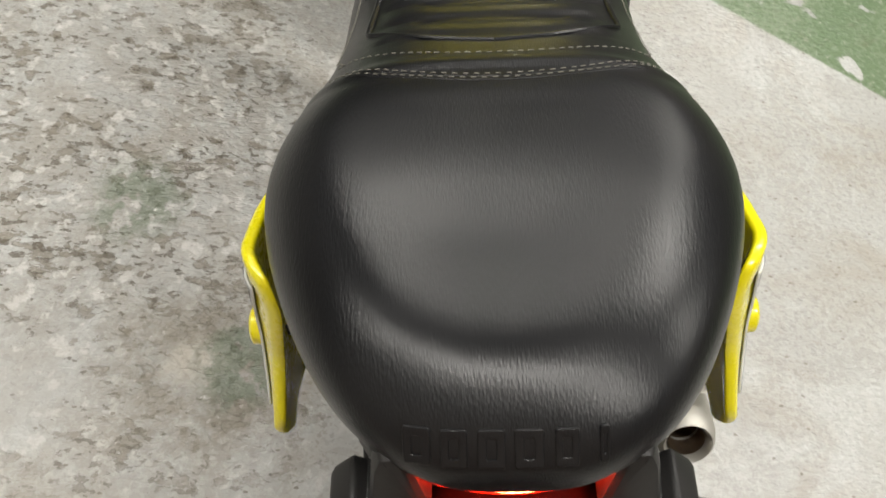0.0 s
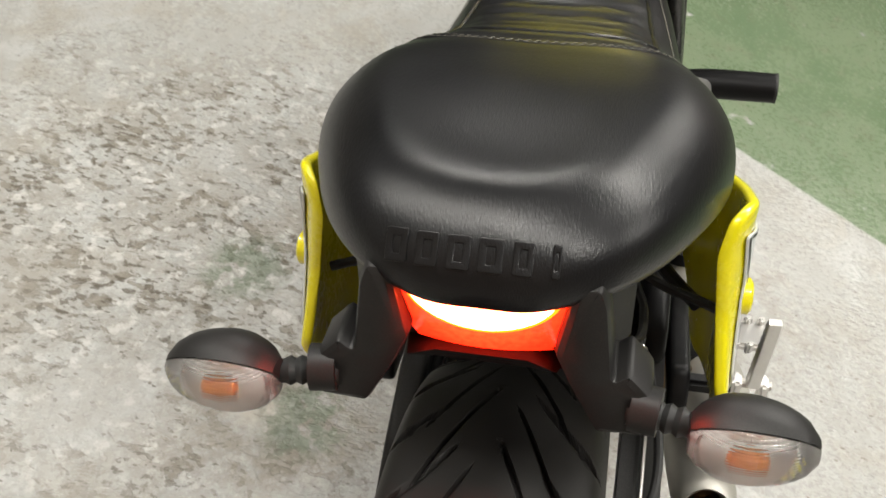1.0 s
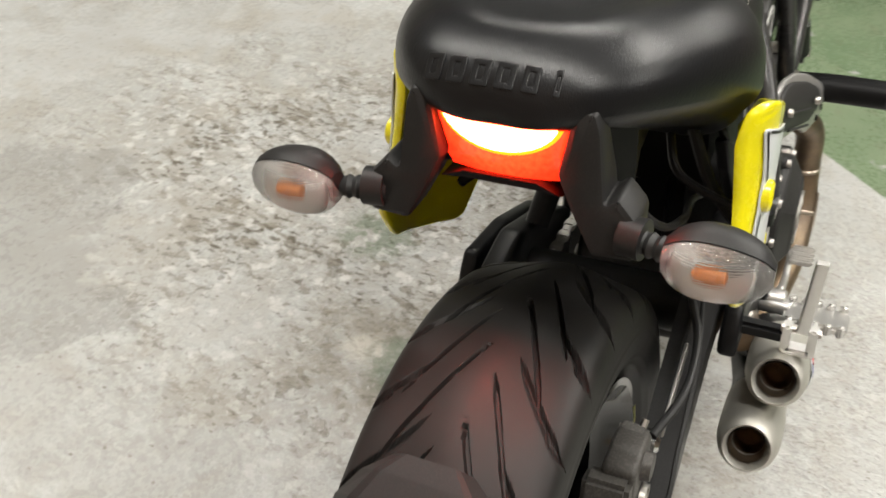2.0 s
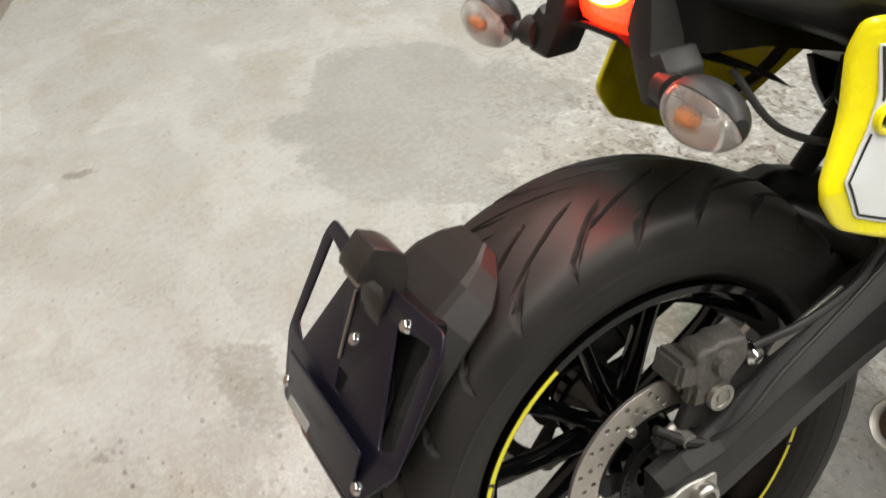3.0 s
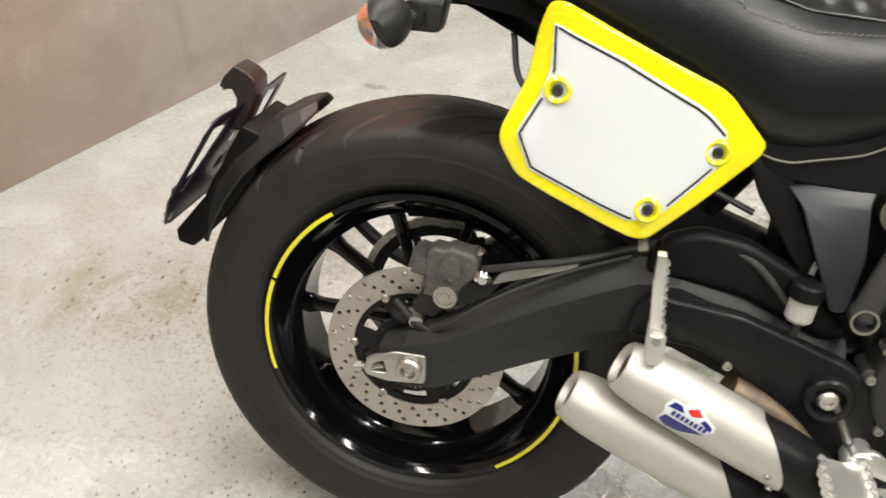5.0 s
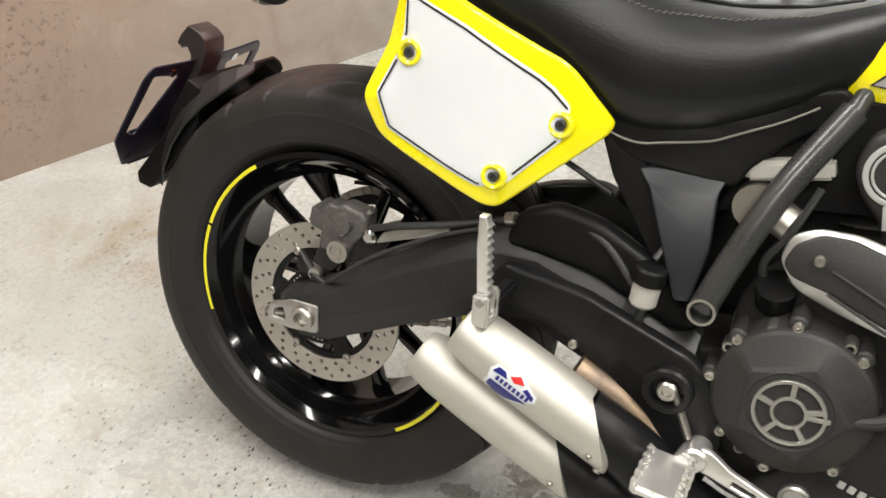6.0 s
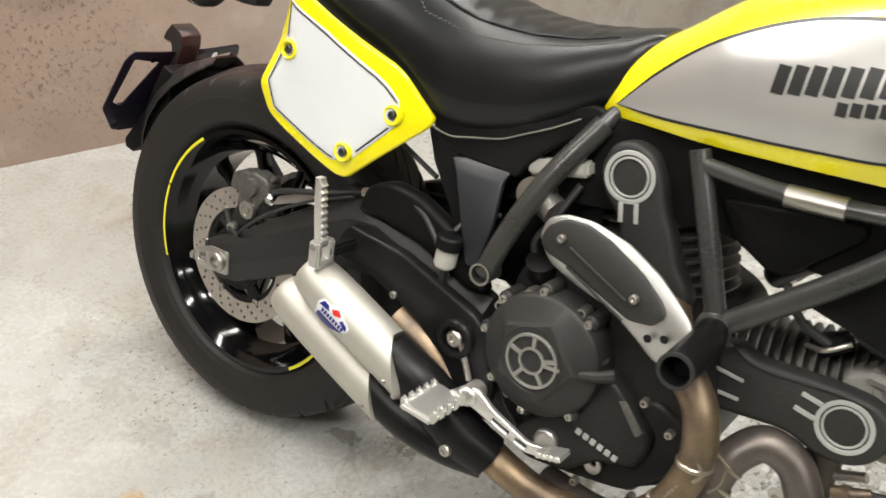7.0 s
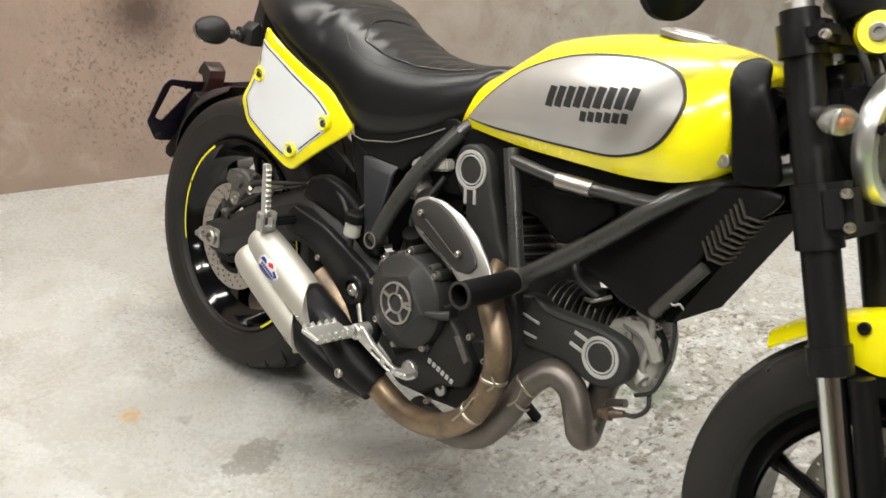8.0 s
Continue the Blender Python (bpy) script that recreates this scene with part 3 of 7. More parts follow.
room_box("floor", -4.2, 6.2, -0.2, 8.2, -0.15, 0.0, FLOOR, "floor", "worn pale concrete floor with a green painted area")
room_box("wall_back", -4.2, 6.2, -0.2, 0.0, 0.0, CEILING, WALL, "wall", "bare brownish concrete wall with dark stains and spots")
# unseen walls and dark ceiling, added to close the room and limit bounce
room_box("wall_front", -4.2, 6.2, 8.0, 8.2, 0.0, CEILING, WALL, "wall", "plain concrete wall")
room_box("wall_side_1", -4.2, -4.0, 0.0, 8.0, 0.0, CEILING, WALL, "wall", "plain concrete wall")
room_box("wall_side_2", 6.0, 6.2, 0.0, 8.0, 0.0, CEILING, WALL, "wall", "plain concrete wall")
room_box("ceiling", -4.2, 6.2, -0.2, 8.2, CEILING, CEILING + 0.15, CEIL, "ceiling", "plain dark grey garage ceiling, out of view")


def ceiling_light(u, v, length=1.5, power=60.0):
    """A twin-tube batten under the ceiling, with a lamp of the size of its tubes."""
    p = ROOM @ Vector((u, v, CEILING))
    root = new("ceiling_light")
    ang = math.degrees(math.atan2(U.y, U.x))
    root.matrix_basis = pose(p.x, p.y, p.z, 0, 0, ang)
    part("housing", box((length, 0.12, 0.05), (0, 0, -0.026), 0.006), WHITE_PLASTIC, root)
    for s in (-0.035, 0.035):
        part("tube", tube([(-length / 2 + 0.03, s, -0.068), (length / 2 - 0.03, s, -0.068)], 0.013, 12), TUBE_GLOW, root)
    tagged(root, "white twin fluorescent batten lamp on the ceiling", "ceiling light", "garage lights")
    d = bpy.data.lights.new("light", "AREA")
    d.shape, d.size, d.size_y, d.energy, d.color = "RECTANGLE", length, 0.14, power, (1.0, 0.965, 0.90)
    lamp = new("ceiling_lamp", d)
    lamp.matrix_basis = pose(p.x, p.y, p.z - 0.09, 0, 0, ang)


for u, v, w in ((-0.45, 0.95, 44), (1.15, 0.95, 44), (0.35, 2.9, 72), (2.9, 0.95, 42), (2.4, 2.9, 48), (-1.8, 2.9, 60), (0.6, 5.2, 62)):
    ceiling_light(u, v, 1.5, w)


def tripod(x, y):
    root = new("tripod")
    root.matrix_basis = pose(x, y, 0, 0, 0, 20)
    for k in range(3):
        a = radians(120 * k)
        foot = (0.27 * math.cos(a), 0.27 * math.sin(a), 0.012)
        mid = (0.12 * math.cos(a), 0.12 * math.sin(a), 0.36)
        top = (0.03 * math.cos(a), 0.03 * math.sin(a), 0.62)
        leg = part("leg", tube([foot, mid, top], [0.007, 0.008, 0.010], 8), BLACK_METAL, root)
        part("foot", lathe([(-0.012, 0.0001), (-0.012, 0.010), (0.006, 0.011), (0.018, 0.006)], foot, 10, (0, 0, 1)), GRIP, leg)
        part("clamp", lathe([(-0.016, 0.009), (-0.016, 0.013), (0.016, 0.013), (0.016, 0.009)], mid, 10,
                            Vector(top) - Vector(mid)), BLACK_PLASTIC, leg)
    part("column", tube([(0, 0, 0.40), (0, 0, 0.95)], 0.012, 12), BLACK_METAL, root)
    part("head", lathe([(-0.03, 0.0001), (-0.03, 0.028), (0.02, 0.030), (0.05, 0.018), (0.05, 0.0001)], (0, 0, 0.62), 16, (0, 0, 1)), BLACK_PLASTIC, root)
    tagged(root, "thin black tripod standing on the green floor", "tripod", "tripods")


tripod(2.90, -0.23)
tripod(3.07, -0.95)

# ---- the motorcycle: x ahead, y to its left, z up, leaning on its stand ----
bike = new("motorcycle")
bike.matrix_basis = LEAN
tagged(bike, "yellow and silver roadster motorcycle with black seat, leaning on its stand", "motorcycle")

REAR, FRONT = Vector((0.003, 0.0, 0.318)), Vector((1.472, 0.0, 0.315))


def tyre_mesh(centre, radius, half, bead, grooves, na=1100, nb=160):
    """A tyre with its tread cut into the crown; the grooves sweep from the middle to the shoulders."""
    prof = spline([(-half * 0.70, bead), (-half * 0.90, bead + 0.018), (-half, bead + (radius - bead) * 0.42), (-half * 0.995, bead + (radius - bead) * 0.62),
                   (-half * 0.89, bead + (radius - bead) * 0.82), (-half * 0.46, radius - 0.0075), (0, radius),
                   (half * 0.46, radius - 0.0075), (half * 0.89, bead + (radius - bead) * 0.82), (half * 0.995, bead + (radius - bead) * 0.62),
                   (half, bead + (radius - bead) * 0.42), (half * 0.90, bead + 0.018), (half * 0.70, bead)], nb)
    rows = []
    for i in range(na):
        row = []
        for y, r in prof:
            u = max(0.0, abs(y) / half - 0.1)
            a = 2 * math.pi * i / na + 0.60 * u + 0.08 * u * u
            if r > bead + (radius - bead) * 0.66:
                r -= 0.0055 * grooves(a, y / half)
            else:
                y *= 1 + 0.010 * sum(math.exp(-((r - bead - q) / 0.0018) ** 2) for q in (0.016, 0.026, 0.056))
            row.append((centre.x + r * math.cos(a), y, centre.z + r * math.sin(a)))
        rows.append(row)
    rows.append(rows[0])
    bm = rings(rows, False, False)
    bmesh.ops.remove_doubles(bm, verts=bm.verts, dist=1e-6)
    return bm


def sport_tread(a, s):
    """Depth 0..1 of a chevron tread at angle a and place s across (-1..1)."""
    best = 0.0
    u = abs(s)
    for count, shift, lo, hi, lean, curve, width in ((13, 0.0, 0.04, 0.62, 0.62, 0.10, 0.018), (13, 0.30, 0.30, 0.93, 0.46, -0.10, 0.013),
                                                    (13, 0.58, 0.14, 0.66, 0.60, 0.10, 0.016), (13, 0.82, 0.45, 0.95, 0.40, -0.05, 0.011), (26, 0.15, 0.74, 0.97, 0.22, 0.0, 0.008)):
        if not lo < u < hi:
            continue
        step = 2 * math.pi / count
        ph = a + (0.5 * step * (count / 13) if s > 0 else 0) - shift * step - lean * (u - 0.1) - curve * (u - 0.1) ** 2
        d = abs((ph + step / 2) % step - step / 2)
        taper = min(1.0, (u - lo) / 0.08, (hi - u) / 0.08)
        best = max(best, max(0.0, min(1.0, (width * taper - d) / 0.006 + 0.5)))
    return best


def wheel(centre, name, rim_r, rim_half, hub_half, spoke0, tyre, tapes, segs=96):
    rim = part(name, lathe([(-rim_half, rim_r - 0.004), (-rim_half, rim_r + 0.004), (-rim_half + 0.012, rim_r + 0.002), (-rim_half + 0.022, rim_r - 0.010),
                            (-0.03, rim_r - 0.030), (0.03, rim_r - 0.030), (rim_half - 0.022, rim_r - 0.010), (rim_half - 0.012, rim_r + 0.002),
                            (rim_half, rim_r + 0.004), (rim_half, rim_r - 0.004), (rim_half - 0.014, rim_r - 0.016), (rim_half - 0.03, rim_r - 0.022), (0.035, rim_r - 0.038),
                            (-0.035, rim_r - 0.038), (-rim_half + 0.03, rim_r - 0.022), (-rim_half + 0.014, rim_r - 0.016), (-rim_half, rim_r - 0.004)], centre, segs),
               BLACK_GLOSS, bike, "gloss black alloy wheel rim")
    part("hub", lathe([(-hub_half, 0.018), (-hub_half, 0.045), (-hub_half * 0.6, 0.050), (-0.02, 0.042), (0.02, 0.042), (hub_half * 0.6, 0.050), (hub_half, 0.045), (hub_half, 0.018), (-hub_half, 0.018)],
                      centre, 40), BLACK_GLOSS, rim)
    for k in range(10):
        a = radians(spoke0 + 36 * k)
        d, s = Vector((math.cos(a), 0, math.sin(a))), Vector((-math.sin(a), 0, math.cos(a)))
        rows = []
        for f in (0.0, 0.12, 0.5, 0.85, 1.0):
            r = 0.040 + (rim_r - 0.033 - 0.040) * f
            w = 0.0098 - 0.0022 * math.sin(math.pi * f) + (0.006 if f > 0.9 else 0)
            h = 0.016 - 0.005 * f
            ctr = Vector(centre) + d * r
            rows.append([ctr + s * (w * math.copysign(abs(math.cos(b)) ** 0.5, math.cos(b))) + Vector((0, h * math.copysign(abs(math.sin(b)) ** 0.6, math.sin(b)), 0))
                         for b in (2 * math.pi * j / 14 for j in range(14))])
        part("spoke", rings(rows), BLACK_GLOSS, rim)
    part("tyre", tyre, RUBBER, rim, "black road tyre with chevron tread")
    for y in (-rim_half - 0.0008, rim_half + 0.0008):
        for a0, a1 in tapes:
            strip = [[Vector((centre.x + r * math.cos(radians(a)), y, centre.z + r * math.sin(radians(a)))) for r in (rim_r - 0.0026, rim_r + 0.0028)]
                     for a in np.linspace(a0, a1, 40)]
            part("rim_tape", rings(strip, False, False), TAPE, rim, "thin yellow rim stripe")
    return rim


rear_wheel = wheel(REAR, "rear_wheel", 0.2165, 0.077, 0.07, 180,
                   tyre_mesh(REAR + Vector((0, 0, 0.003)), 0.323, 0.091, 0.217, sport_tread), [(124, 160), (161.2, 199), (304, 340), (341.2, 379)])
front_wheel = wheel(FRONT, "front_wheel", 0.2290, 0.044, 0.05, 200,
                    tyre_mesh(FRONT, 0.316, 0.056, 0.2295, lambda a, s: 0.8 * sport_tread(a * 1.0, s), 800, 90), [(20, 95), (200, 275)])


def brake_disc(name, centre, y, r_out, r_in, holes, carrier_r):
    cx, cz = centre.x, centre.z
    cut = [circle(cx, cz, r_in, 60)]
    for k in range(holes):
        a = 2 * math.pi * k / holes
        for j in range(3):
            rr = r_in + (r_out - r_in) * (0.22 + 0.28 * j)
            aa = a + j * 2 * math.pi / holes * 0.30
            cut.append(circle(cx + rr * math.cos(aa), cz + rr * math.sin(aa), 0.0031, 8))
    disc = part(name, side_plate([circle(cx, cz, r_out, 96)] + cut, y, 0.005, 0.0006), DISC_STEEL, bike, "drilled steel brake disc", smooth=False)
    windows = [circle(cx, cz, 0.032, 30)]
    for k in range(6):
        a0 = 60 * k + 8
        windows.append(circle(cx, cz, carrier_r - 0.012, 8, a0, a0 + 36) + circle(cx, cz, 0.050, 8, a0 + 36, a0))
    part("carrier", side_plate([circle(cx, cz, carrier_r, 72)] + windows, y + 0.004, 0.006, 0.001), BLACK_METAL, disc)
    for k in range(6):
        a = radians(60 * k)
        part("carrier_bolt", bolt((cx + (carrier_r - 0.004) * math.cos(a), y - 0.002, cz + (carrier_r - 0.004) * math.sin(a)), 0.006, 0.004), STEEL, disc)
    return disc


rear_disc = brake_disc("rear_disc", REAR, -0.088, 0.1225, 0.086, 24, 0.089)
ring = [circle(0, 0.315, 0.058, 60), circle(0, 0.315, 0.044, 60)]
for k in range(48):
    a = 2 * math.pi * k / 48
    ring.append(circle(0.052 * math.cos(a), 0.315 + 0.052 * math.sin(a), 0.0018, 6))
part("tone_ring", side_plate(ring, -0.096, 0.002), BLACK_METAL, rear_disc)
brake_disc("front_disc", FRONT, 0.072, 0.165, 0.128, 30, 0.130)


from mathutils.bvhtree import BVHTree
ARM = rounded([(-0.036, 0.312), (-0.034, 0.350), (-0.012, 0.367), (0.06, 0.398), (0.171, 0.462), (0.261, 0.498), (0.33, 0.512), (0.44, 0.475), (0.53, 0.43), (0.55, 0.39),
               (0.53, 0.345), (0.47, 0.34), (0.38, 0.385), (0.283, 0.418), (0.171, 0.360), (0.042, 0.302), (0.01, 0.290), (-0.02, 0.294)], 0.012)
ARM_ROWS = [  # x, lower edge, lower crease, upper crease, upper edge
    (-0.034, 0.306, 0.318, 0.346, 0.350), (-0.024, 0.296, 0.317, 0.350, 0.354), (0.0, 0.287, 0.318, 0.356, 0.366), (0.042, 0.292, 0.329, 0.365, 0.387), (0.107, 0.323, 0.356, 0.402, 0.428),
    (0.172, 0.355, 0.387, 0.437, 0.466), (0.233, 0.382, 0.411, 0.467, 0.497), (0.281, 0.402, 0.427, 0.488, 0.514), (0.33, 0.402, 0.430, 0.490, 0.518), (0.44, 0.355, 0.385, 0.452, 0.482), (0.53, 0.340, 0.360, 0.420, 0.438)]
arm_skin = []
for x, z0, z1, z2, z3 in ARM_ROWS:
    out = 0.141 if x < -0.03 else 0.145
    arm_skin.append([(x, -0.106, z0 + 0.002), (x, -0.128, z0), (x, -out + 0.005, z0 + 0.004), (x, -out + 0.0006, z1 - 0.0016), (x, -out, z1), (x, -out, z2 - 0.0015), (x, -out + 0.0012, z2 + 0.001), (x, -0.124, z3 - 0.001), (x, -0.121, z3), (x, -0.106, z3)])
arm = part("swingarm", rings(arm_skin), SWINGARM_GREY, bike, "dark grey cast alloy swingarm with creased flanks", edge=12)
part("left_arm", side_plate([ARM], 0.120, 0.030, 0.006), SWINGARM_GREY, arm)
part("cross_brace", tube([(0.36, -0.12, 0.43), (0.36, 0.12, 0.43)], 0.035, 16), SWINGARM_GREY, arm)
# axle, adjuster
axle = part("rear_axle", tube([(0.009, -0.150, 0.325), (0.009, 0.135, 0.325)], 0.010, 16, hollow=0.012), STEEL, bike, "bare steel rear axle")
part("axle_nut", lathe([(-0.006, 0.010), (-0.006, 0.0175), (0.010, 0.0175), (0.013, 0.015), (0.013, 0.0105), (0.0, 0.0105)], (0.009, -0.146, 0.325), 12), STEEL, axle)
part("washer", lathe([(-0.010, 0.010), (-0.010, 0.0235), (-0.006, 0.0235), (-0.006, 0.010)], (0.009, -0.146, 0.325), 30), STEEL, axle)
part("adjuster_block", side_plate([rounded([(-0.052, 0.306), (-0.050, 0.330), (-0.012, 0.346), (0.030, 0.346), (0.030, 0.304), (-0.02, 0.300)], 0.006),
                                   rounded([(-0.042, 0.312), (-0.041, 0.324), (-0.026, 0.330), (-0.022, 0.312)], 0.003)], -0.143, 0.010, 0.002), ALLOY, axle, "worn silver chain adjuster block")
part("adjuster_bolt", tube([(-0.068, -0.140, 0.310), (-0.02, -0.140, 0.320)], 0.004, 10), STEEL, axle)
part("adjuster_nut", lathe([(-0.004, 0.004), (-0.004, 0.008), (0.004, 0.008), (0.004, 0.004)], (-0.060, -0.140, 0.3117), 6, (0.98, 0, 0.2)), STEEL, axle)

# rear caliper with its carrier and hose
CALIPER = surface("dusty_grey_caliper", (0.050, 0.047, 0.044), (0.080, 0.075, 0.069), (0.45, 0.6), metal=0.2, fine=380, relief=0.3, dust=0.25)
cal = part("rear_caliper", side_plate([rounded([(0.024, 0.428), (0.017, 0.457), (0.019, 0.482), (0.029, 0.489), (0.042, 0.486), (0.050, 0.491), (0.078, 0.485), (0.086, 0.477), (0.085, 0.455), (0.067, 0.437), (0.062, 0.424)], 0.004)], -0.106, 0.034, 0.005), CALIPER, bike, "dark grey rear brake caliper")
part("pad_housing", box((0.030, 0.046, 0.032), (0.012, -0.098, 0.462), 0.005, (0, 14, 0)), CALIPER, cal)
part("mounting_lug", box((0.03, 0.020, 0.05), (0.030, -0.112, 0.440), 0.006, (0, 10, 0)), CALIPER, cal)
part("piston_boss", lathe([(0, 0.0001), (0, 0.016), (0.012, 0.014), (0.013, 0.0001)], (0.052, -0.120, 0.466), 20), CALIPER, cal)
part("hose_lug", box((0.018, 0.03, 0.014), (0.078, -0.105, 0.480), 0.004, (0, -20, 0)), CALIPER, cal)
part("caliper_cap", lathe([(0, 0.0001), (0, 0.0165), (0.006, 0.0155), (0.006, 0.011), (0.004, 0.0105), (0.004, 0.006), (0.006, 0.0055), (0.006, 0.0001)], (0.047, -0.124, 0.425), 24), STEEL, cal)
part("carrier", side_plate([rounded([(0.0, 0.395), (0.02, 0.438), (0.08, 0.446), (0.12, 0.455), (0.10, 0.425), (0.05, 0.405), (0.03, 0.385)], 0.008)], -0.112, 0.012, 0.003), ENGINE_GREY, cal)
part("bracket", box((0.030, 0.016, 0.018), (-0.012, -0.112, 0.382), 0.005, (0, 30, 0)), ENGINE_GREY, cal)
part("pad_pin", tube([(-0.018, -0.100, 0.376), (0.004, -0.104, 0.386), (0.024, -0.102, 0.398)], [0.0045, 0.006, 0.0045], 12), ALLOY, cal, "bare alloy lever")
part("pin_boss", tube([(0.008, -0.104, 0.382), (0.010, -0.126, 0.381)], 0.009, 16), ALLOY, cal)
part("cover_screw", bolt((0.052, -0.123, 0.452), 0.004, 0.004), STEEL, cal)
part("bleed_nipple", tube([(0.082, -0.112, 0.482), (0.090, -0.114, 0.490)], 0.004, 8), STEEL, cal)
part("speed_sensor", tube([(-0.022, -0.108, 0.400), (0.01, -0.122, 0.378), (0.03, -0.128, 0.372)], [0.005, 0.007, 0.005], 10), ENGINE_GREY, cal)
part("hose_banjo", lathe([(-0.010, 0.0001), (-0.010, 0.011), (0.010, 0.011), (0.014, 0.006), (0.014, 0.0001)], (0.093, -0.116, 0.456), 14), CHROME, cal)
part("guard_strip", side_plate([rounded([(0.105, 0.452), (0.115, 0.470), (0.205, 0.505), (0.21, 0.490)], 0.006)], -0.128, 0.004, 0.001), ALLOY, cal)
hose = part("brake_hose", tube([(0.093, -0.122, 0.468), (0.14, -0.140, 0.488), (0.21, -0.138, 0.506), (0.283, -0.115, 0.523), (0.33, -0.13, 0.545), (0.40, -0.14, 0.535), (0.455, -0.15, 0.485)], 0.0048, 10), GRIP, bike, "black rubber brake hose")
part("hose_clip", lathe([(-0.006, 0.0052), (-0.006, 0.0085), (0.006, 0.0085), (0.006, 0.0052)], (0.283, -0.115, 0.523), 12, (0.9, -0.1, 0.25)), STEEL, hose)
part("sensor_cable", tube([(0.03, -0.128, 0.372), (0.06, -0.146, 0.40), (0.11, -0.146, 0.44), (0.2, -0.142, 0.49), (0.27, -0.13, 0.515)], 0.0028, 8), GRIP, bike)

# chain side
sprocket_rim = []
for k in range(92):
    a = 2 * math.pi * k / 92
    r = 0.118 if k % 2 else 0.111
    sprocket_rim.append((r * math.cos(a), 0.315 + r * math.sin(a)))
cut = []
for k in range(6):
    a0 = 60 * k
    cut.append(circle(0, 0.315, 0.095, 7, a0 + 8, a0 + 52) + circle(0, 0.315, 0.060, 7, a0 + 52, a0 + 8))
part("sprocket", side_plate([sprocket_rim, circle(0, 0.315, 0.03, 24)] + cut, 0.093, 0.006, 0.001), BLACK_METAL, bike, "black rear sprocket")


def chain_links():
    pts = [(0.118 * math.cos(radians(a)), 0.315 + 0.118 * math.sin(radians(a))) for a in range(100, 261, 7)]
    s, e = pts[-1], pts[0]
    low = [(s[0] + (0.56 - s[0]) * k / 38, s[1] + (0.345 - s[1]) * k / 38) for k in range(1, 39)]
    high = [(0.56 + (e[0] - 0.56) * k / 38, 0.425 + (e[1] - 0.425) * k / 38) for k in range(0, 38)]
    pts = pts + low + high
    bms = []
    for i in range(len(pts)):
        p, q = Vector(pts[i]), Vector(pts[(i + 1) % len(pts)])
        m, ang = (p + q) / 2, math.degrees(math.atan2(q.y - p.y, q.x - p.x))
        bms.append(box((0.0165, 0.016 if i % 2 else 0.011, 0.011), (m.x, 0.093, m.y), 0.002, (0, -ang, 0)))
    return join(*bms)


part("chain", chain_links(), STEEL, bike, "greasy steel drive chain")["kind"] = "stuff"

# ---- plate carrier and mudguard behind the rear wheel ----
PB = Matrix(((0, -0.50, 0.866, -0.252), (1, 0, 0, 0), (0, -0.866, -0.50, 0.626), (0, 0, 0, 1)))  # local: across, down, out


def on_plate(bm):
    return moved(bm, PB)


rim_out = rounded([(-0.125, 0.0), (-0.05, 0.006), (0.05, 0.006), (0.125, 0.0), (0.135, 0.02), (0.138, 0.135), (0.095, 0.195), (-0.095, 0.195), (-0.138, 0.135), (-0.135, 0.02)], 0.008)
holes = [rounded([(0.055, 0.030), (0.115, 0.018), (0.122, 0.120), (0.10, 0.132)], 0.005), rounded([(-0.055, 0.030), (-0.10, 0.132), (-0.122, 0.120), (-0.115, 0.018)], 0.005),
         rounded([(-0.012, 0.110), (0.012, 0.110), (0.006, 0.132), (-0.006, 0.132)], 0.003)]
carrier = part("plate_carrier", on_plate(flat([rim_out] + holes, 0.003, 0.0008)), PLATE_METAL, bike, "empty dark metal number plate carrier")
part("lower_lip", on_plate(moved(flat([rounded([(-0.095, -0.03), (0.095, -0.03), (0.085, 0.03), (-0.085, 0.03)], 0.006)], 0.003, 0.0008), pose(0, 0.168, -0.006, 14, 0, 0))), PLATE_METAL, carrier)
for w, s in ((-0.072, 0.022), (0.072, 0.022), (-0.094, 0.176), (0.094, 0.176), (0.0, 0.075)):
    part("bolt", on_plate(lathe([(-0.004, 0.0001), (-0.004, 0.007), (0.002, 0.007), (0.005, 0.005), (0.005, 0.0001)], (w, s, -0.002), 14, (0, 0, -1))), CHROME, carrier)
part("cable_slot", on_plate(box((0.004, 0.07, 0.003), (0.022, 0.07, -0.003), 0.001, (0, 0, 12))), STEEL, carrier)
part("maker_badge", on_plate(box((0.055, 0.010, 0.0015), (0.035, 0.180, -0.012), 0.0004)), DECAL_GREY, carrier)
part("reflector", on_plate(box((0.05, 0.016, 0.010), (0.055, 0.200, 0.012), 0.002)), RED_REFLECTOR, carrier, "small red reflector")
LAMP = rounded([(-0.290, 0.639), (-0.283, 0.652), (-0.268, 0.668), (-0.250, 0.660), (-0.239, 0.650), (-0.239, 0.631), (-0.249, 0.606), (-0.262, 0.580), (-0.278, 0.580), (-0.273, 0.600), (-0.268, 0.612), (-0.266, 0.624), (-0.272, 0.636), (-0.283, 0.635)], 0.002, 3)
lamp_arm = part("plate_lamp", side_plate([LAMP], -0.006, 0.046, 0.002), PLATE_LAMP, bike, "black hooked plate lamp on a short arm", smooth=False)
part("lamp_lens", box((0.012, 0.034, 0.003), (-0.284, -0.006, 0.636), 0.0008, (0, -50, 0)), WHITE_PLASTIC, lamp_arm, "small clear lens")
rows = []
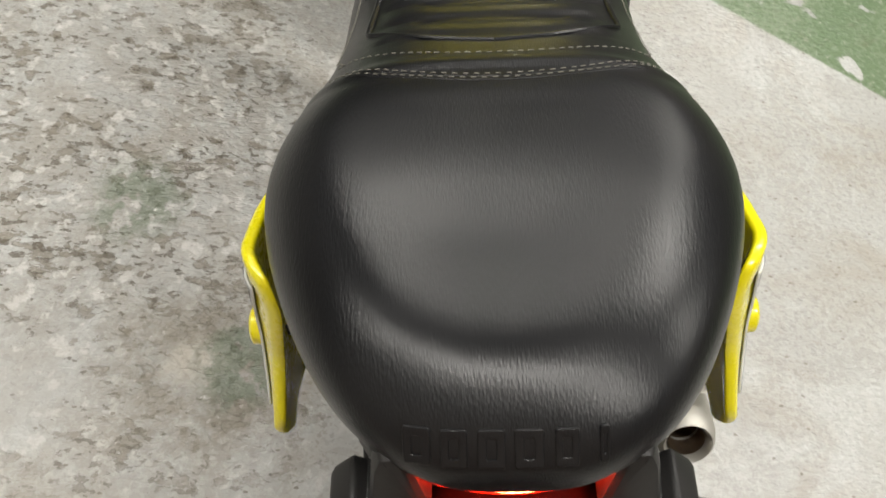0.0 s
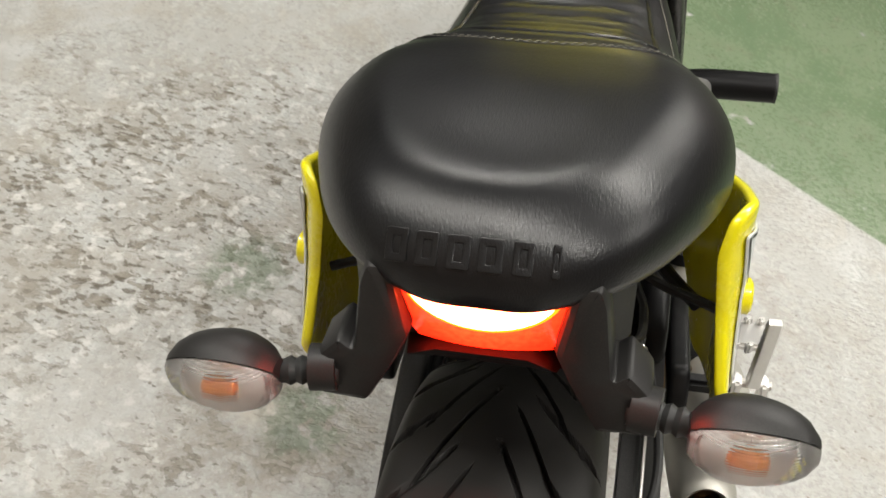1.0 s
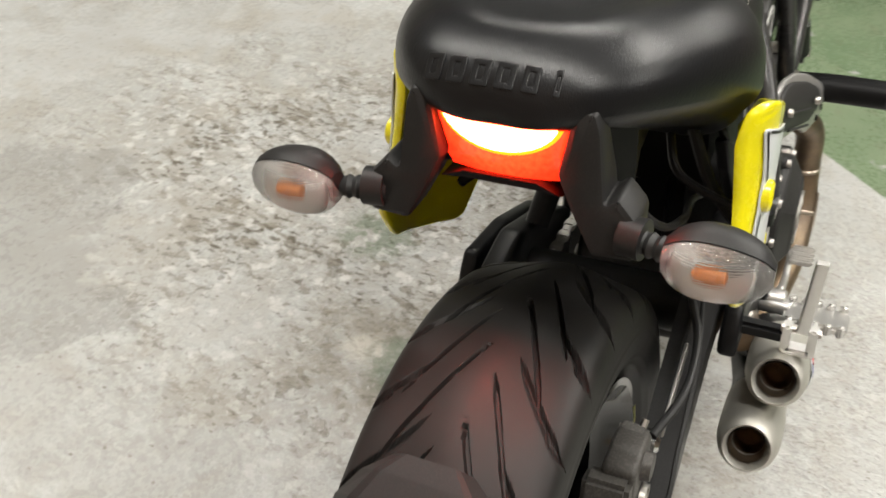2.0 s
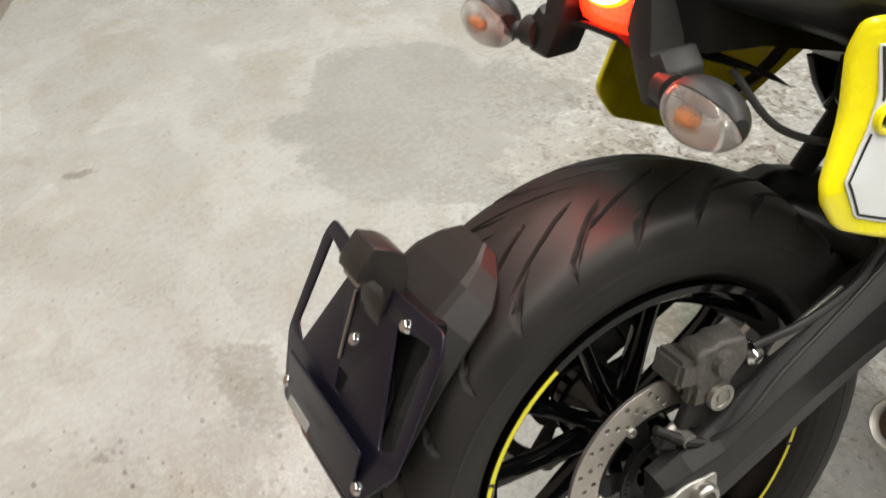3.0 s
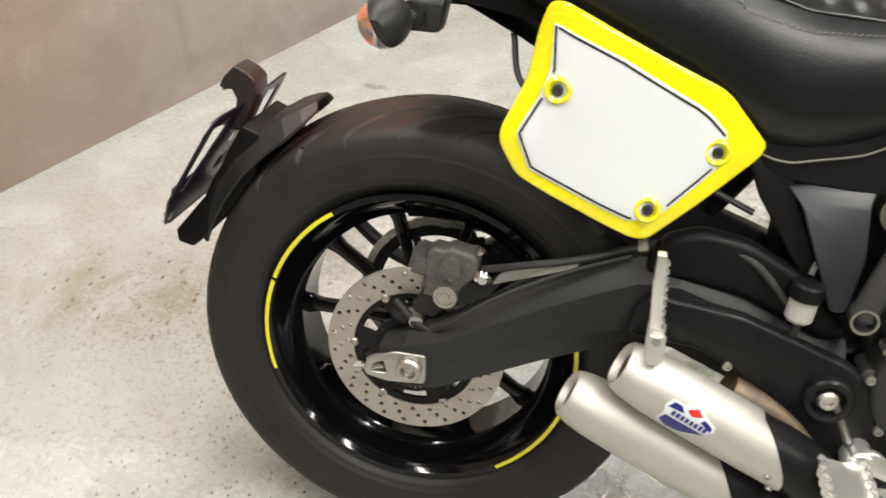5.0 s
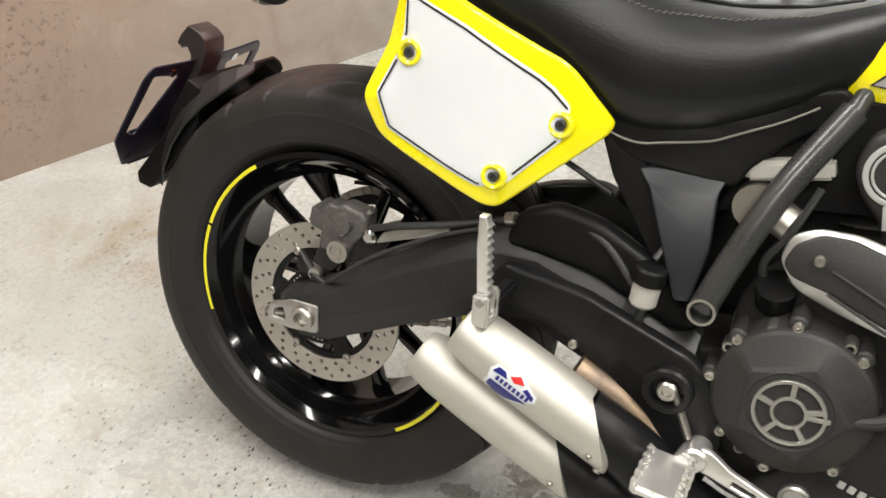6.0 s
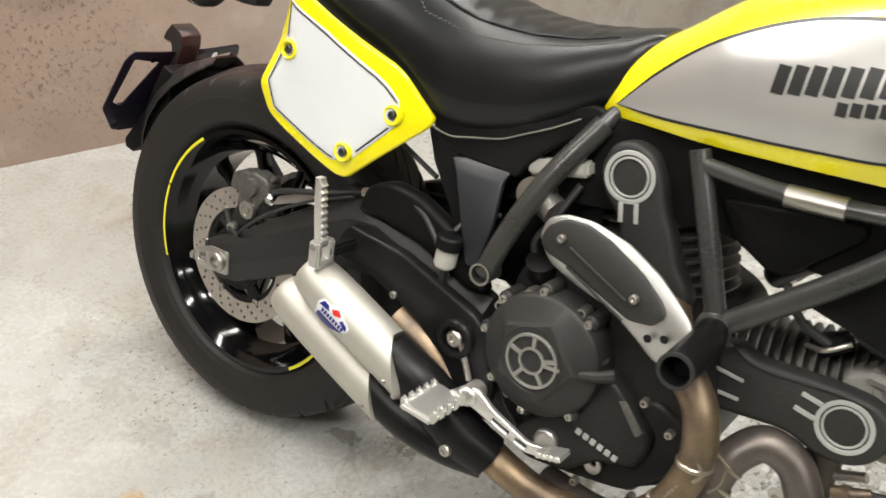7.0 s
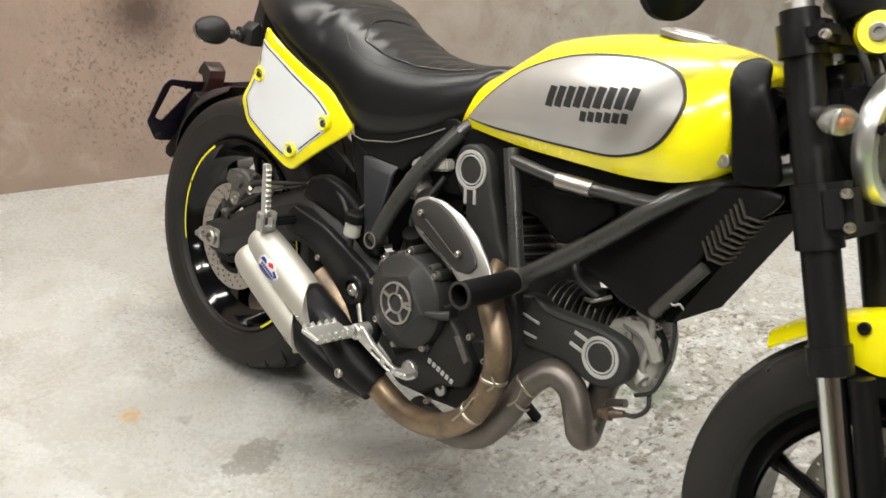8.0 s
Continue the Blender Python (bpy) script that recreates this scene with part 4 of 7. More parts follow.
for a, r, w, chamfer in ((117, 0.352, 0.034, 0.010), (120, 0.354, 0.058, 0.018), (124, 0.357, 0.074, 0.026), (130, 0.360, 0.080, 0.030), (138, 0.361, 0.082, 0.032), (146, 0.359, 0.080, 0.032), (154, 0.356, 0.072, 0.030), (161, 0.353, 0.060, 0.026)):
    row = []
    for f, d in ((-1, 1.0), (-0.72, 0.12), (-0.60, 0.0), (0.60, 0.0), (0.72, 0.12), (1, 1.0)):
        q = r - chamfer * d
        row.append((REAR.x + q * math.cos(radians(a)), w * f, REAR.z + q * math.sin(radians(a))))
    rows.append(row)
inner = [[(x * 0.990, y * 0.985, REAR.z + (z - REAR.z) * 0.990) for x, y, z in row] for row in rows]
part("mudguard", rings([list(a) + list(reversed(b)) for a, b in zip(rows, inner)]), TAIL_PLASTIC, bike, "short angular black plastic rear mudguard", smooth=False)
part("carrier_arm", tube([(-0.225, 0.10, 0.55), (-0.20, 0.125, 0.47), (-0.10, 0.135, 0.36), (-0.01, 0.135, 0.325)], 0.014, 10, squash=0.6), BLACK_METAL, bike)
part("carrier_block", side_plate([rounded([(-0.348, 0.438), (-0.346, 0.421), (-0.324, 0.416), (-0.311, 0.427), (-0.262, 0.482), (-0.228, 0.533), (-0.222, 0.590), (-0.245, 0.600), (-0.268, 0.560), (-0.294, 0.504), (-0.334, 0.455)], 0.003)], 0.0, 0.13, 0.003), BLACK_PLASTIC, bike)

# ---- seat ----
SEAT = [  # x, half width, underside, top
    (-0.020, 0.022, 0.853, 0.868), (-0.017, 0.042, 0.850, 0.879), (-0.006, 0.066, 0.846, 0.891), (0.012, 0.088, 0.839, 0.900), (0.045, 0.112, 0.825, 0.907), (0.10, 0.138, 0.804, 0.908), (0.16, 0.157, 0.778, 0.905), (0.205, 0.163, 0.758, 0.899), (0.25, 0.159, 0.734, 0.890),
    (0.30, 0.147, 0.706, 0.871), (0.36, 0.139, 0.664, 0.846), (0.42, 0.134, 0.645, 0.826), (0.50, 0.126, 0.660, 0.817), (0.57, 0.112, 0.692, 0.821), (0.62, 0.094, 0.722, 0.831), (0.650, 0.080, 0.748, 0.837), (0.670, 0.058, 0.775, 0.838)]


def seat_row(x):
    t = np.array(SEAT)
    return [float(np.interp(x, t[:, 0], t[:, k])) for k in (1, 2, 3)]


def smooth_rows(table, n):
    """Rows of a table, made smooth along its first column."""
    return spline([(r[0], r[1], r[2], r[3]) for r in table], n)


def seat_mesh(n=150, m=72):
    rows = []
    for x, w, zb, zt in smooth_rows(SEAT, n):
        row = []
        h = zt - zb
        for k in range(m):
            a = 2 * math.pi * k / m
            c, s = math.cos(a), math.sin(a)
            if s >= 0:
                y = w * math.copysign(abs(c) ** 0.62, c)
                z = zb + h * (0.34 + 0.66 * s ** 0.72)
                # crowned pad with a soft ridge round the passenger's part
                e = abs(y) / w
                if x < 0.29:
                    d = -math.log(math.exp(-38 * (w - abs(y))) + math.exp(-38 * (x + 0.021))) / 38 + 0.006
                    f = min(1.0, (0.29 - x) / 0.06)
                    z += f * (0.0034 * math.exp(-((d - 0.054) / 0.025) ** 2) - 0.0040 / (1 + math.exp(-(d - 0.088) / 0.020)))
                if 0.325 < x < 0.60 and e < 0.62 and s > 0.4:
                    q = (x - 0.325) / 0.034 - 0.8 * e * e
                    z += (0.0062 * abs(math.sin(math.pi * q)) ** 0.38 - 0.0034) * min(1.0, (0.62 - e) / 0.05)
                if abs(x - 0.282) < 0.012 and s > 0.2:
                    z += 0.003 * math.cos((x - 0.282) / 0.012 * math.pi / 2)
            else:
                y = w * (0.955 + 0.045 * (1 + s) ** 0.7) * math.copysign(abs(c) ** 0.32, c)
                z = zb + h * 0.34 * (1 - abs(s) ** 1.2)
            row.append((x, y, z))
        rows.append(row)
    return rings(rows)


def seat_top(x, y):
    """Height of the seat's skin at a place."""
    w, zb, zt = seat_row(x)
    c = min(0.9999, abs(y) / w) ** (1 / 0.62)
    s = math.sqrt(1 - c * c)
    return zb + (zt - zb) * (0.34 + 0.66 * s ** 0.72)


seat = part("seat", seat_mesh(), LEATHER, bike, "black leatherette seat with ribbed rider part", edge=60)


def stitches(path, step=0.0065, parent=None):
    """A row of short threads along a path on the seat."""
    bms, d = [], 0.0
    pts = [Vector(p) for p in path]
    for a, b in zip(pts, pts[1:]):
        d += (b - a).length
        if d >= step:
            d = 0.0
            t = (b - a).normalized()
            bms.append(tube([b - t * 0.0018, b + t * 0.0018], 0.00045, 5))
    return part("stitching", join(*bms), STITCH, parent, "pale grey stitching")


SEAMS = []
for x0, bow in ((0.258, 0.030), (0.2630, 0.030), (0.295, 0.030)):
    line = []
    for y in np.linspace(-0.121, 0.121, 230):
        x = x0 + bow * (y / 0.12) ** 2
        line.append((x, y, x))
    SEAMS.append(line)
for side in (-1, 1):
    for off in (0.0, 0.007):
        line = []
        for k in range(260):
            f = k / 259
            x = 0.315 + 0.32 * f
            e = 0.90 - 0.12 * f + off
            w = seat_row(x)[0]
            line.append((x, side * e * w * (1.0 if f > 0.12 else 0.86 + 0.14 * f / 0.12), seat_top(x, e * w * (1.0 if f > 0.12 else 0.86 + 0.14 * f / 0.12)) + 0.001))
        stitches(line, parent=seat)
for side in (-1, 1):
    pts = []
    for f in np.linspace(0, 1, 40):
        x = 0.318 + 0.30 * f
        e = 0.72 * min(1.0, (f / 0.16) ** 0.5) if f < 0.16 else 0.72 - 0.05 * f
        y = side * e * seat_row(x)[0]
        pts.append((x, y, seat_top(x, y) - 0.0006))
    part("seat_piping", tube(pts, 0.0026, 8, 90), LEATHER, seat)
skin = BVHTree.FromPolygons([v.co.copy() for v in seat.data.vertices], [tuple(p.vertices) for p in seat.data.polygons])
for line in SEAMS:
    laid = []
    for x, y, _ in line:
        hit, _, _, _ = skin.ray_cast(Vector((x, y, 1.2)), Vector((0, 0, -1)))
        if hit:
            laid.append(hit + Vector((0, 0, 0.0004)))
    stitches(laid, parent=seat)
    part("seam", tube([p - Vector((0.003, 0, 0.0002)) for p in laid[::12]], 0.0011, 6), LEATHER, seat)
# embossed bars on the rear roll
for k in range(6):
    y = 0.052 - 0.0195 * k
    hit, normal, _, _ = skin.ray_cast(Vector((-0.30, y, 1.044)), Vector((0.88, 0, -0.475)))
    side = Vector((0, 1, 0))
    side = (side - normal * side.dot(normal)).normalized()
    m = Matrix.Translation(hit - normal * 0.0002) @ Matrix((side, normal.cross(side), normal)).transposed().to_4x4()
    w = (0.0075, 0.0070, 0.0072, 0.0076, 0.0062, 0.0026)[k]
    bar = flat([rounded([(-w, -0.0105), (w, -0.0105), (w, 0.0105), (-w, 0.0105)], 0.002), rounded([(-w * 0.35, -0.0055), (w * 0.35, -0.0055), (w * 0.35, 0.0055), (-w * 0.35, 0.0055)], 0.001)], 0.0016, 0.0006)
    part("embossing", moved(bar, m), LEATHER, seat)
# pale strip along the seat's lower edge; its colour paints a highlight
base_highlight = [(x, -seat_row(x)[0] * 0.955, seat_row(x)[1] + 0.004) for x in np.linspace(0.39, 0.60, 12)]
for s in (-1, 1):
    part("seat_piping", tube([(x, -s * y, z) for x, y, z in base_highlight], 0.0014, 8), STITCH, seat)

# ---- tail ----
tray = part("tail_tray", rings([[(x, s * w, z) for s, z in ((-1, z0), (-1, z1), (1, z1), (1, z0))] for x, w, z0, z1 in
                                 ((0.005, 0.075, 0.800, 0.850), (0.04, 0.095, 0.788, 0.845), (0.12, 0.080, 0.772, 0.82), (0.25, 0.060, 0.73, 0.78), (0.42, 0.060, 0.68, 0.72))]), BLACK_PLASTIC, bike, "black plastic under-seat tail tray", smooth=False)
part("tail_underside", rings([[(x, s * w, z + h) for s, h in ((-1, 0.0), (-0.6, 0.008), (0.6, 0.008), (1, 0.0), (0.6, 0.002), (-0.6, 0.002))] for x, w, z in ((-0.009, 0.050, 0.793), (0.05, 0.062, 0.775), (0.11, 0.070, 0.748), (0.17, 0.070, 0.715))]), BLACK_PLASTIC, bike)
for s in (-1, 1):
    body = rounded([(s * 0.057, 0.866), (s * 0.047, 0.812), (s * 0.060, 0.784), (s * 0.078, 0.751), (s * 0.112, 0.753), (s * 0.112, 0.787), (s * 0.096, 0.804), (s * 0.086, 0.796), (s * 0.079, 0.852), (s * 0.074, 0.866)], 0.004)
    slab = moved(flat([body], 0.042, 0.006, 1), Matrix(((0, 0.12, 1, -0.090), (1, 0, 0, 0), (0, 1, 0, 0), (0, 0, 0, 1))))
    stay = part("indicator_stay", slab, TAIL_PLASTIC, bike, "angular black indicator stay", edge=25)
    part("stalk_collar", tube([(-0.010, s * 0.100, 0.772), (-0.013, s * 0.118, 0.772)], 0.0165, 20), TAIL_PLASTIC, stay)
    part("flexible_stalk", lathe([(-0.012, 0.012), (0.0, 0.0105), (0.002, 0.0085), (0.006, 0.0105), (0.010, 0.0085), (0.014, 0.0105), (0.018, 0.0085), (0.022, 0.0105), (0.026, 0.0085), (0.040, 0.009)], (-0.012, s * 0.110, 0.770), 16, (-0.22, s, 0)), GRIP, stay)
part("chain_guard", side_plate([rounded([(-0.06, 0.436), (0.0, 0.450), (0.16, 0.468), (0.30, 0.480), (0.30, 0.462), (0.16, 0.450), (0.0, 0.434)], 0.006)], 0.105, 0.022, 0.004), BLACK_PLASTIC, bike, "black plastic chain guard")

def indicator(centre, s, ahead=1.0, size=1.0, turn=0.0):
    """A teardrop indicator: black shell, clear ribbed lens and amber bulb; s: side, ahead: which way the shell points."""
    shell, lens = [], []
    for k in range(13):
        f = k / 12
        y = -0.036 + 0.078 * f
        r = math.sqrt(max(0.0, 1 - ((f - 0.42) / (0.46 if f < 0.42 else 0.60)) ** 2)) * 0.031 + 0.002
        shell.append([(ahead * (0.001 + 0.030 * (r / 0.033) * math.sin(a)) * size + centre[0], centre[1] + s * y * size, centre[2] + r * 0.92 * size * math.cos(a)) for a in np.linspace(0, math.pi, 15)])
        lens.append([(-ahead * (0.026 * (r / 0.033) * math.sin(a)) * size + centre[0], centre[1] + s * y * size, centre[2] + r * 0.90 * size * math.cos(a)) for a in np.linspace(0, math.pi, 15)])
    tip = Matrix.Translation(centre) @ Matrix.Rotation(radians(turn * s), 4, "Z") @ Matrix.Rotation(radians(-28 * ahead), 4, "Y") @ Matrix.Translation(-Vector(centre))
    body = part("indicator", moved(rings(shell), tip), TAIL_PLASTIC, bike, "black teardrop indicator with clear lens")
    part("lens", moved(rings(lens), tip), CLEAR_LENS, body, "clear ribbed lens")
    part("bulb", lathe([(-0.012, 0.0001), (-0.010, 0.005), (0.0, 0.0065), (0.010, 0.005), (0.013, 0.0001)], (centre[0] - ahead * 0.010 * size, centre[1], centre[2]), 14, (0, 1, 0)), AMBER, body, "amber bulb")
    part("reflector", lathe([(-0.001, 0.0001), (-0.001, 0.014 * size), (-0.005, 0.026 * size), (-0.002, 0.027 * size), (0.003, 0.016 * size), (0.003, 0.0001)], (centre[0] + ahead * 0.002, centre[1], centre[2]), 20, (ahead, 0, 0)), RIM_CHROME, body)
    return body


indicator((-0.030, -0.172, 0.774), -1)
indicator((-0.030, 0.172, 0.774), 1)

# tail lamp: red lens below the seat roll with a lit crescent
YZ = Matrix(((0, 0, 1, 0), (1, 0, 0, 0), (0, 1, 0, 0), (0, 0, 0, 1)))


def lamp_skin(outline, x, thick, bevel):
    """A curved plate across the tail, following the lamp's face."""
    bm = moved(flat([outline], thick, bevel), YZ)
    for _ in range(3):
        bmesh.ops.subdivide_edges(bm, edges=[e for e in bm.edges if abs(e.verts[0].co.y - e.verts[1].co.y) > 0.012], cuts=1)
        bmesh.ops.triangulate(bm, faces=[f for f in bm.faces if len(f.verts) > 4])
    for v in bm.verts:
        v.co.x += x + 3.0 * v.co.y ** 2 + 0.20 * (0.85 - v.co.z)
    return bm


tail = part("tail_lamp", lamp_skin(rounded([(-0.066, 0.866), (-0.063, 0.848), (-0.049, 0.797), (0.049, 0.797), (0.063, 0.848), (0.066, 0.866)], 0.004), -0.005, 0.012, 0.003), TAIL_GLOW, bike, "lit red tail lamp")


def crescent(half, deep, top):
    return [(half * math.cos(a), top + deep * math.sin(a)) for a in np.linspace(math.pi, 2 * math.pi, 30)] + [(half * 0.42, top - 0.001), (half * 0.25, top - 0.0045), (-half * 0.25, top - 0.0045), (-half * 0.42, top - 0.001)]


# the rim strip paints the glow's yellow fall-off; the guide itself is lit
part("glow_rim", lamp_skin(crescent(0.051, 0.0350, 0.855), -0.0118, 0.003, 0.0008), TAIL_RIM, tail, "yellow strip painting the glow around the light guide")
part("light_guide", lamp_skin(crescent(0.0475, 0.0310, 0.855), -0.0134, 0.003, 0.0008), TAIL_CORE, tail, "glowing crescent light guide")

# ---- side panels ----
PANEL = [(0.1395, 0.785), (0.131, 0.726), (0.1065, 0.668), (0.1075, 0.652), (0.128, 0.618), (0.264, 0.556), (0.282, 0.555), (0.392, 0.654), (0.398, 0.668), (0.352, 0.722), (0.338, 0.733), (0.190, 0.803), (0.166, 0.813), (0.149, 0.810)]
FIELD = [(0.156, 0.791), (0.157, 0.743), (0.149, 0.716), (0.1255, 0.669), (0.1425, 0.629), (0.259, 0.579), (0.291, 0.587), (0.347, 0.645), (0.352, 0.684), (0.333, 0.704), (0.318, 0.715), (0.235, 0.760)]


def panel_y(x, z):
    """How far out the panel's skin lies: flat in the middle, bent inwards at the front and, most of all at the top, along the rear rim."""
    rear = float(np.interp(z, (0.618, 0.660, 0.726, 0.81), (0.128, 0.107, 0.131, 0.141)))
    curl = 2.0 + 8.0 * min(1.0, max(0.0, (z - 0.66) / 0.12))
    return 0.179 - 0.95 * max(0.0, x - 0.22) ** 1.7 - 0.10 * max(0.0, 0.60 - z) - curl * max(0.0, rear + 0.048 - x) ** 2


def on_panel(outlines, lift, thick, bevel, s):
    bm = flat(outlines, thick, bevel)
    for _ in range(3):
        bmesh.ops.subdivide_edges(bm, edges=[e for e in bm.edges if e.calc_length() > 0.018], cuts=1)
        bmesh.ops.triangulate(bm, faces=[f for f in bm.faces if len(f.verts) > 4])
    for v in bm.verts:
        x, z, h = v.co
        v.co = (x, s * (panel_y(x, z) + lift + h), z)
    return bm


def shrunk(pts, d):
    """An outline moved inwards by d."""
    p = [Vector(q) for q in pts]
    area = sum(a.x * b.y - b.x * a.y for a, b in zip(p, p[1:] + p[:1]))
    out = []
    for i, c in enumerate(p):
        a, b = p[i - 1], p[(i + 1) % len(p)]
        n = ((c - a).normalized() + (b - c).normalized()).normalized()
        out.append(tuple(c + d * math.copysign(1, area) * Vector((-n.y, n.x))))
    return out


SCREWS = [(0.167, 0.721), (0.344, 0.663), (0.278, 0.595)]
for s in (-1, 1):
    edge = rounded(PANEL, 0.012, 6)
    panel = part("side_panel", on_panel([edge], 0.0, 0.010, 0.004, s), YELLOW, bike, "yellow side panel with a white field and black pinstripe", edge=50)
    # raised border
    field = rounded(FIELD, 0.005, 4)
    part("white_field", on_panel([field], 0.0062, 0.002, 0.0005, s), WHITE_DECAL, panel, "plain white field", edge=50)
    stripe = [Vector(p) for p in shrunk(FIELD, 0.0042)]
    stripe = stripe + stripe[:1]
    runs, run = [], []
    for a, b in zip(stripe, stripe[1:]):
        for f in np.linspace(0, 1, 24)[:-1]:
            p = a + (b - a) * f
            if min((p - Vector(q)).length for q in SCREWS) > 0.0185:
                run.append(p)
            elif run:
                runs.append(run)
                run = []
    runs.append(run)
    for run in runs:
        if len(run) > 3:
            band = []
            for i, p in enumerate(run):
                t = (run[min(i + 1, len(run) - 1)] - run[max(i - 1, 0)]).normalized()
                n = Vector((-t.y, t.x)) * 0.0013
                band.append([(q.x, s * (panel_y(q.x, q.y) + 0.0078), q.y) for q in (p - n, p + n)])
            part("pinstripe", rings(band, False, False), DECAL_BLACK, panel, "thin black pinstripe", smooth=False)
    for x, z in SCREWS:
        boss = part("boss", lathe([(-0.004, 0.0155), (0.004, 0.0150), (0.006, 0.0125), (0.004, 0.0095), (0.0, 0.009), (0.0, 0.0001)], (x, s * (panel_y(x, z) + 0.006), z), 28, (0, s, 0)), YELLOW, panel)
        part("screw", bolt((x, s * (panel_y(x, z) + 0.007), z), 0.0065, 0.004, (0, s, 0)), FRAME_GREY, boss)
    part("panel_stay", tube([(0.18, s * 0.17, 0.69), (0.20, s * 0.10, 0.71), (0.22, s * 0.085, 0.74)], 0.0045, 8), BLACK_METAL, panel)
    part("panel_stay", tube([(0.28, s * 0.165, 0.60), (0.30, s * 0.12, 0.64), (0.33, s * 0.085, 0.70)], 0.007, 8), BLACK_METAL, panel)

# ---- tank ----
TANK = [  # x, half width, underside, top
    (0.606, 0.080, 0.726, 0.828), (0.62, 0.086, 0.726, 0.836), (0.65, 0.096, 0.727, 0.853), (0.70, 0.110, 0.728, 0.880), (0.78, 0.129, 0.729, 0.909), (0.86, 0.143, 0.733, 0.930), (0.94, 0.151, 0.737, 0.943),
    (1.02, 0.153, 0.742, 0.947), (1.08, 0.149, 0.752, 0.944), (1.118, 0.138, 0.766, 0.936), (1.138, 0.124, 0.781, 0.926), (1.146, 0.113, 0.788, 0.918)]
TANK_S = np.array(smooth_rows(TANK, 200))


def tank_profile(s):
    """Half width at a height s (0 to 1), as a share of the widest."""
    if s < 0.34:
        return 0.885 + 0.115 * math.sin(s / 0.34 * math.pi / 2) ** 0.8
    return max(0.0, 1 - ((s - 0.34) / 0.66) ** 2.7) ** 0.55


def rear_slant(x, z):
    """The tank's rear end leans forward under the seat's nose."""
    return 0.50 * (z - 0.726) * max(0.0, 1 - (x - 0.606) / 0.16)


def tank_y(x, z):
    for _ in range(6):
        x0 = x - rear_slant(x0 if _ else x, z)
    x = x0
    w, zb, zt = (float(np.interp(x, TANK_S[:, 0], TANK_S[:, k])) for k in (1, 2, 3))
    return w * tank_profile(min(1.0, max(0.0, (z - zb) / (zt - zb))))


def tank_mesh(n=90, m=40):
    rows = []
    for x, w, zb, zt in smooth_rows(TANK, n):
        half = []
        for k in range(m + 1):
            s = 1 - (1 - k / m) ** 1.6
            half.append((w * tank_profile(s), zb + (zt - zb) * s))
        rows.append([(x + rear_slant(x, z), -y, z) for y, z in half] + [(x + rear_slant(x, z), y, z) for y, z in reversed(half[:-1])])
    return rings(rows)


tank = part("fuel_tank", tank_mesh(), YELLOW, bike, "glossy yellow teardrop fuel tank", edge=50)
SILVER = [(0.645, 0.745), (0.700, 0.800), (0.76, 0.846), (0.84, 0.884), (0.92, 0.902), (1.00, 0.907), (1.050, 0.895), (1.072, 0.868), (1.068, 0.835), (1.045, 0.797), (0.99, 0.770), (0.90, 0.760), (0.80, 0.753), (0.70, 0.746)]


def on_tank(outline, lift, s, rows=10):
    """A skin over an outline in (x, z), laid on the tank's side."""
    pts = spline([(*p, 0) for p in outline + outline[:1]], 140)[:-1]
    cx, cz = sum(p[0] for p in pts) / len(pts), sum(p[1] for p in pts) / len(pts)
    out = []
    for k in range(rows + 1):
        f = 1.0 if k == 0 else 1.0 - (k - 1) / rows
        f = max(f, 0.001)
        ring = []
        for x, z, _ in pts:
            px, pz = cx + (x - cx) * f, cz + (z - cz) * f
            ring.append((px, s * (tank_y(px, pz) + (lift if k else -0.002)), pz))
        out.append(ring)
    return rings(out, True, True)


def tank_bar(x0, z0, w, h, slant, s):
    """A flat bar of paint on the tank's silver side."""
    q = [(x0, z0), (x0 + w, z0), (x0 + w + slant * h, z0 + h), (x0 + slant * h, z0 + h)]
    rows = []
    for f in np.linspace(0, 1, 4):
        row = []
        for g in np.linspace(0, 1, 3):
            x = q[0][0] + w * g + slant * h * f
            z = z0 + h * f
            row.append((x, s * (tank_y(x, z) + 0.0047), z))
        rows.append(row)
    return rings(rows, False, False)


for s in (-1, 1):
    part("tank_rim", on_tank(shrunk(SILVER, -0.004), 0.0022, s), DECAL_BLACK, tank, "thin black edging")
    silver = part("tank_panel", on_tank(SILVER, 0.0042, s), SILVER_PAINT, tank, "silver painted tank side panel with dark lettering bars")
    for k in range(9):
        x = 0.840 + 0.0186 * k
        part("letter_bar", tank_bar(x, 0.810 + 0.186 * (x - 0.84), 0.0148, 0.032, 0.06, s), DECAL_BLACK, silver)
    for k in range(6):
        x = 0.914 + 0.0146 * k
        part("letter_bar", tank_bar(x, 0.803 + 0.186 * (x - 0.914), 0.0118, 0.0150, 0.0, s), DECAL_BLACK, silver)
    part("tank_bolt", bolt((1.140, s * (tank_y(1.140, 0.799) + 0.001), 0.799), 0.010, 0.006, (0, s, 0)), ALLOY, tank)
cap = part("filler_cap", lathe([(-0.004, 0.052), (0.003, 0.052), (0.006, 0.047), (0.006, 0.036), (0.009, 0.034), (0.010, 0.0001)], (0.985, 0, 0.946), 40, (0.05, 0, 1)), ALLOY, bike, "round brushed alloy fuel filler cap")
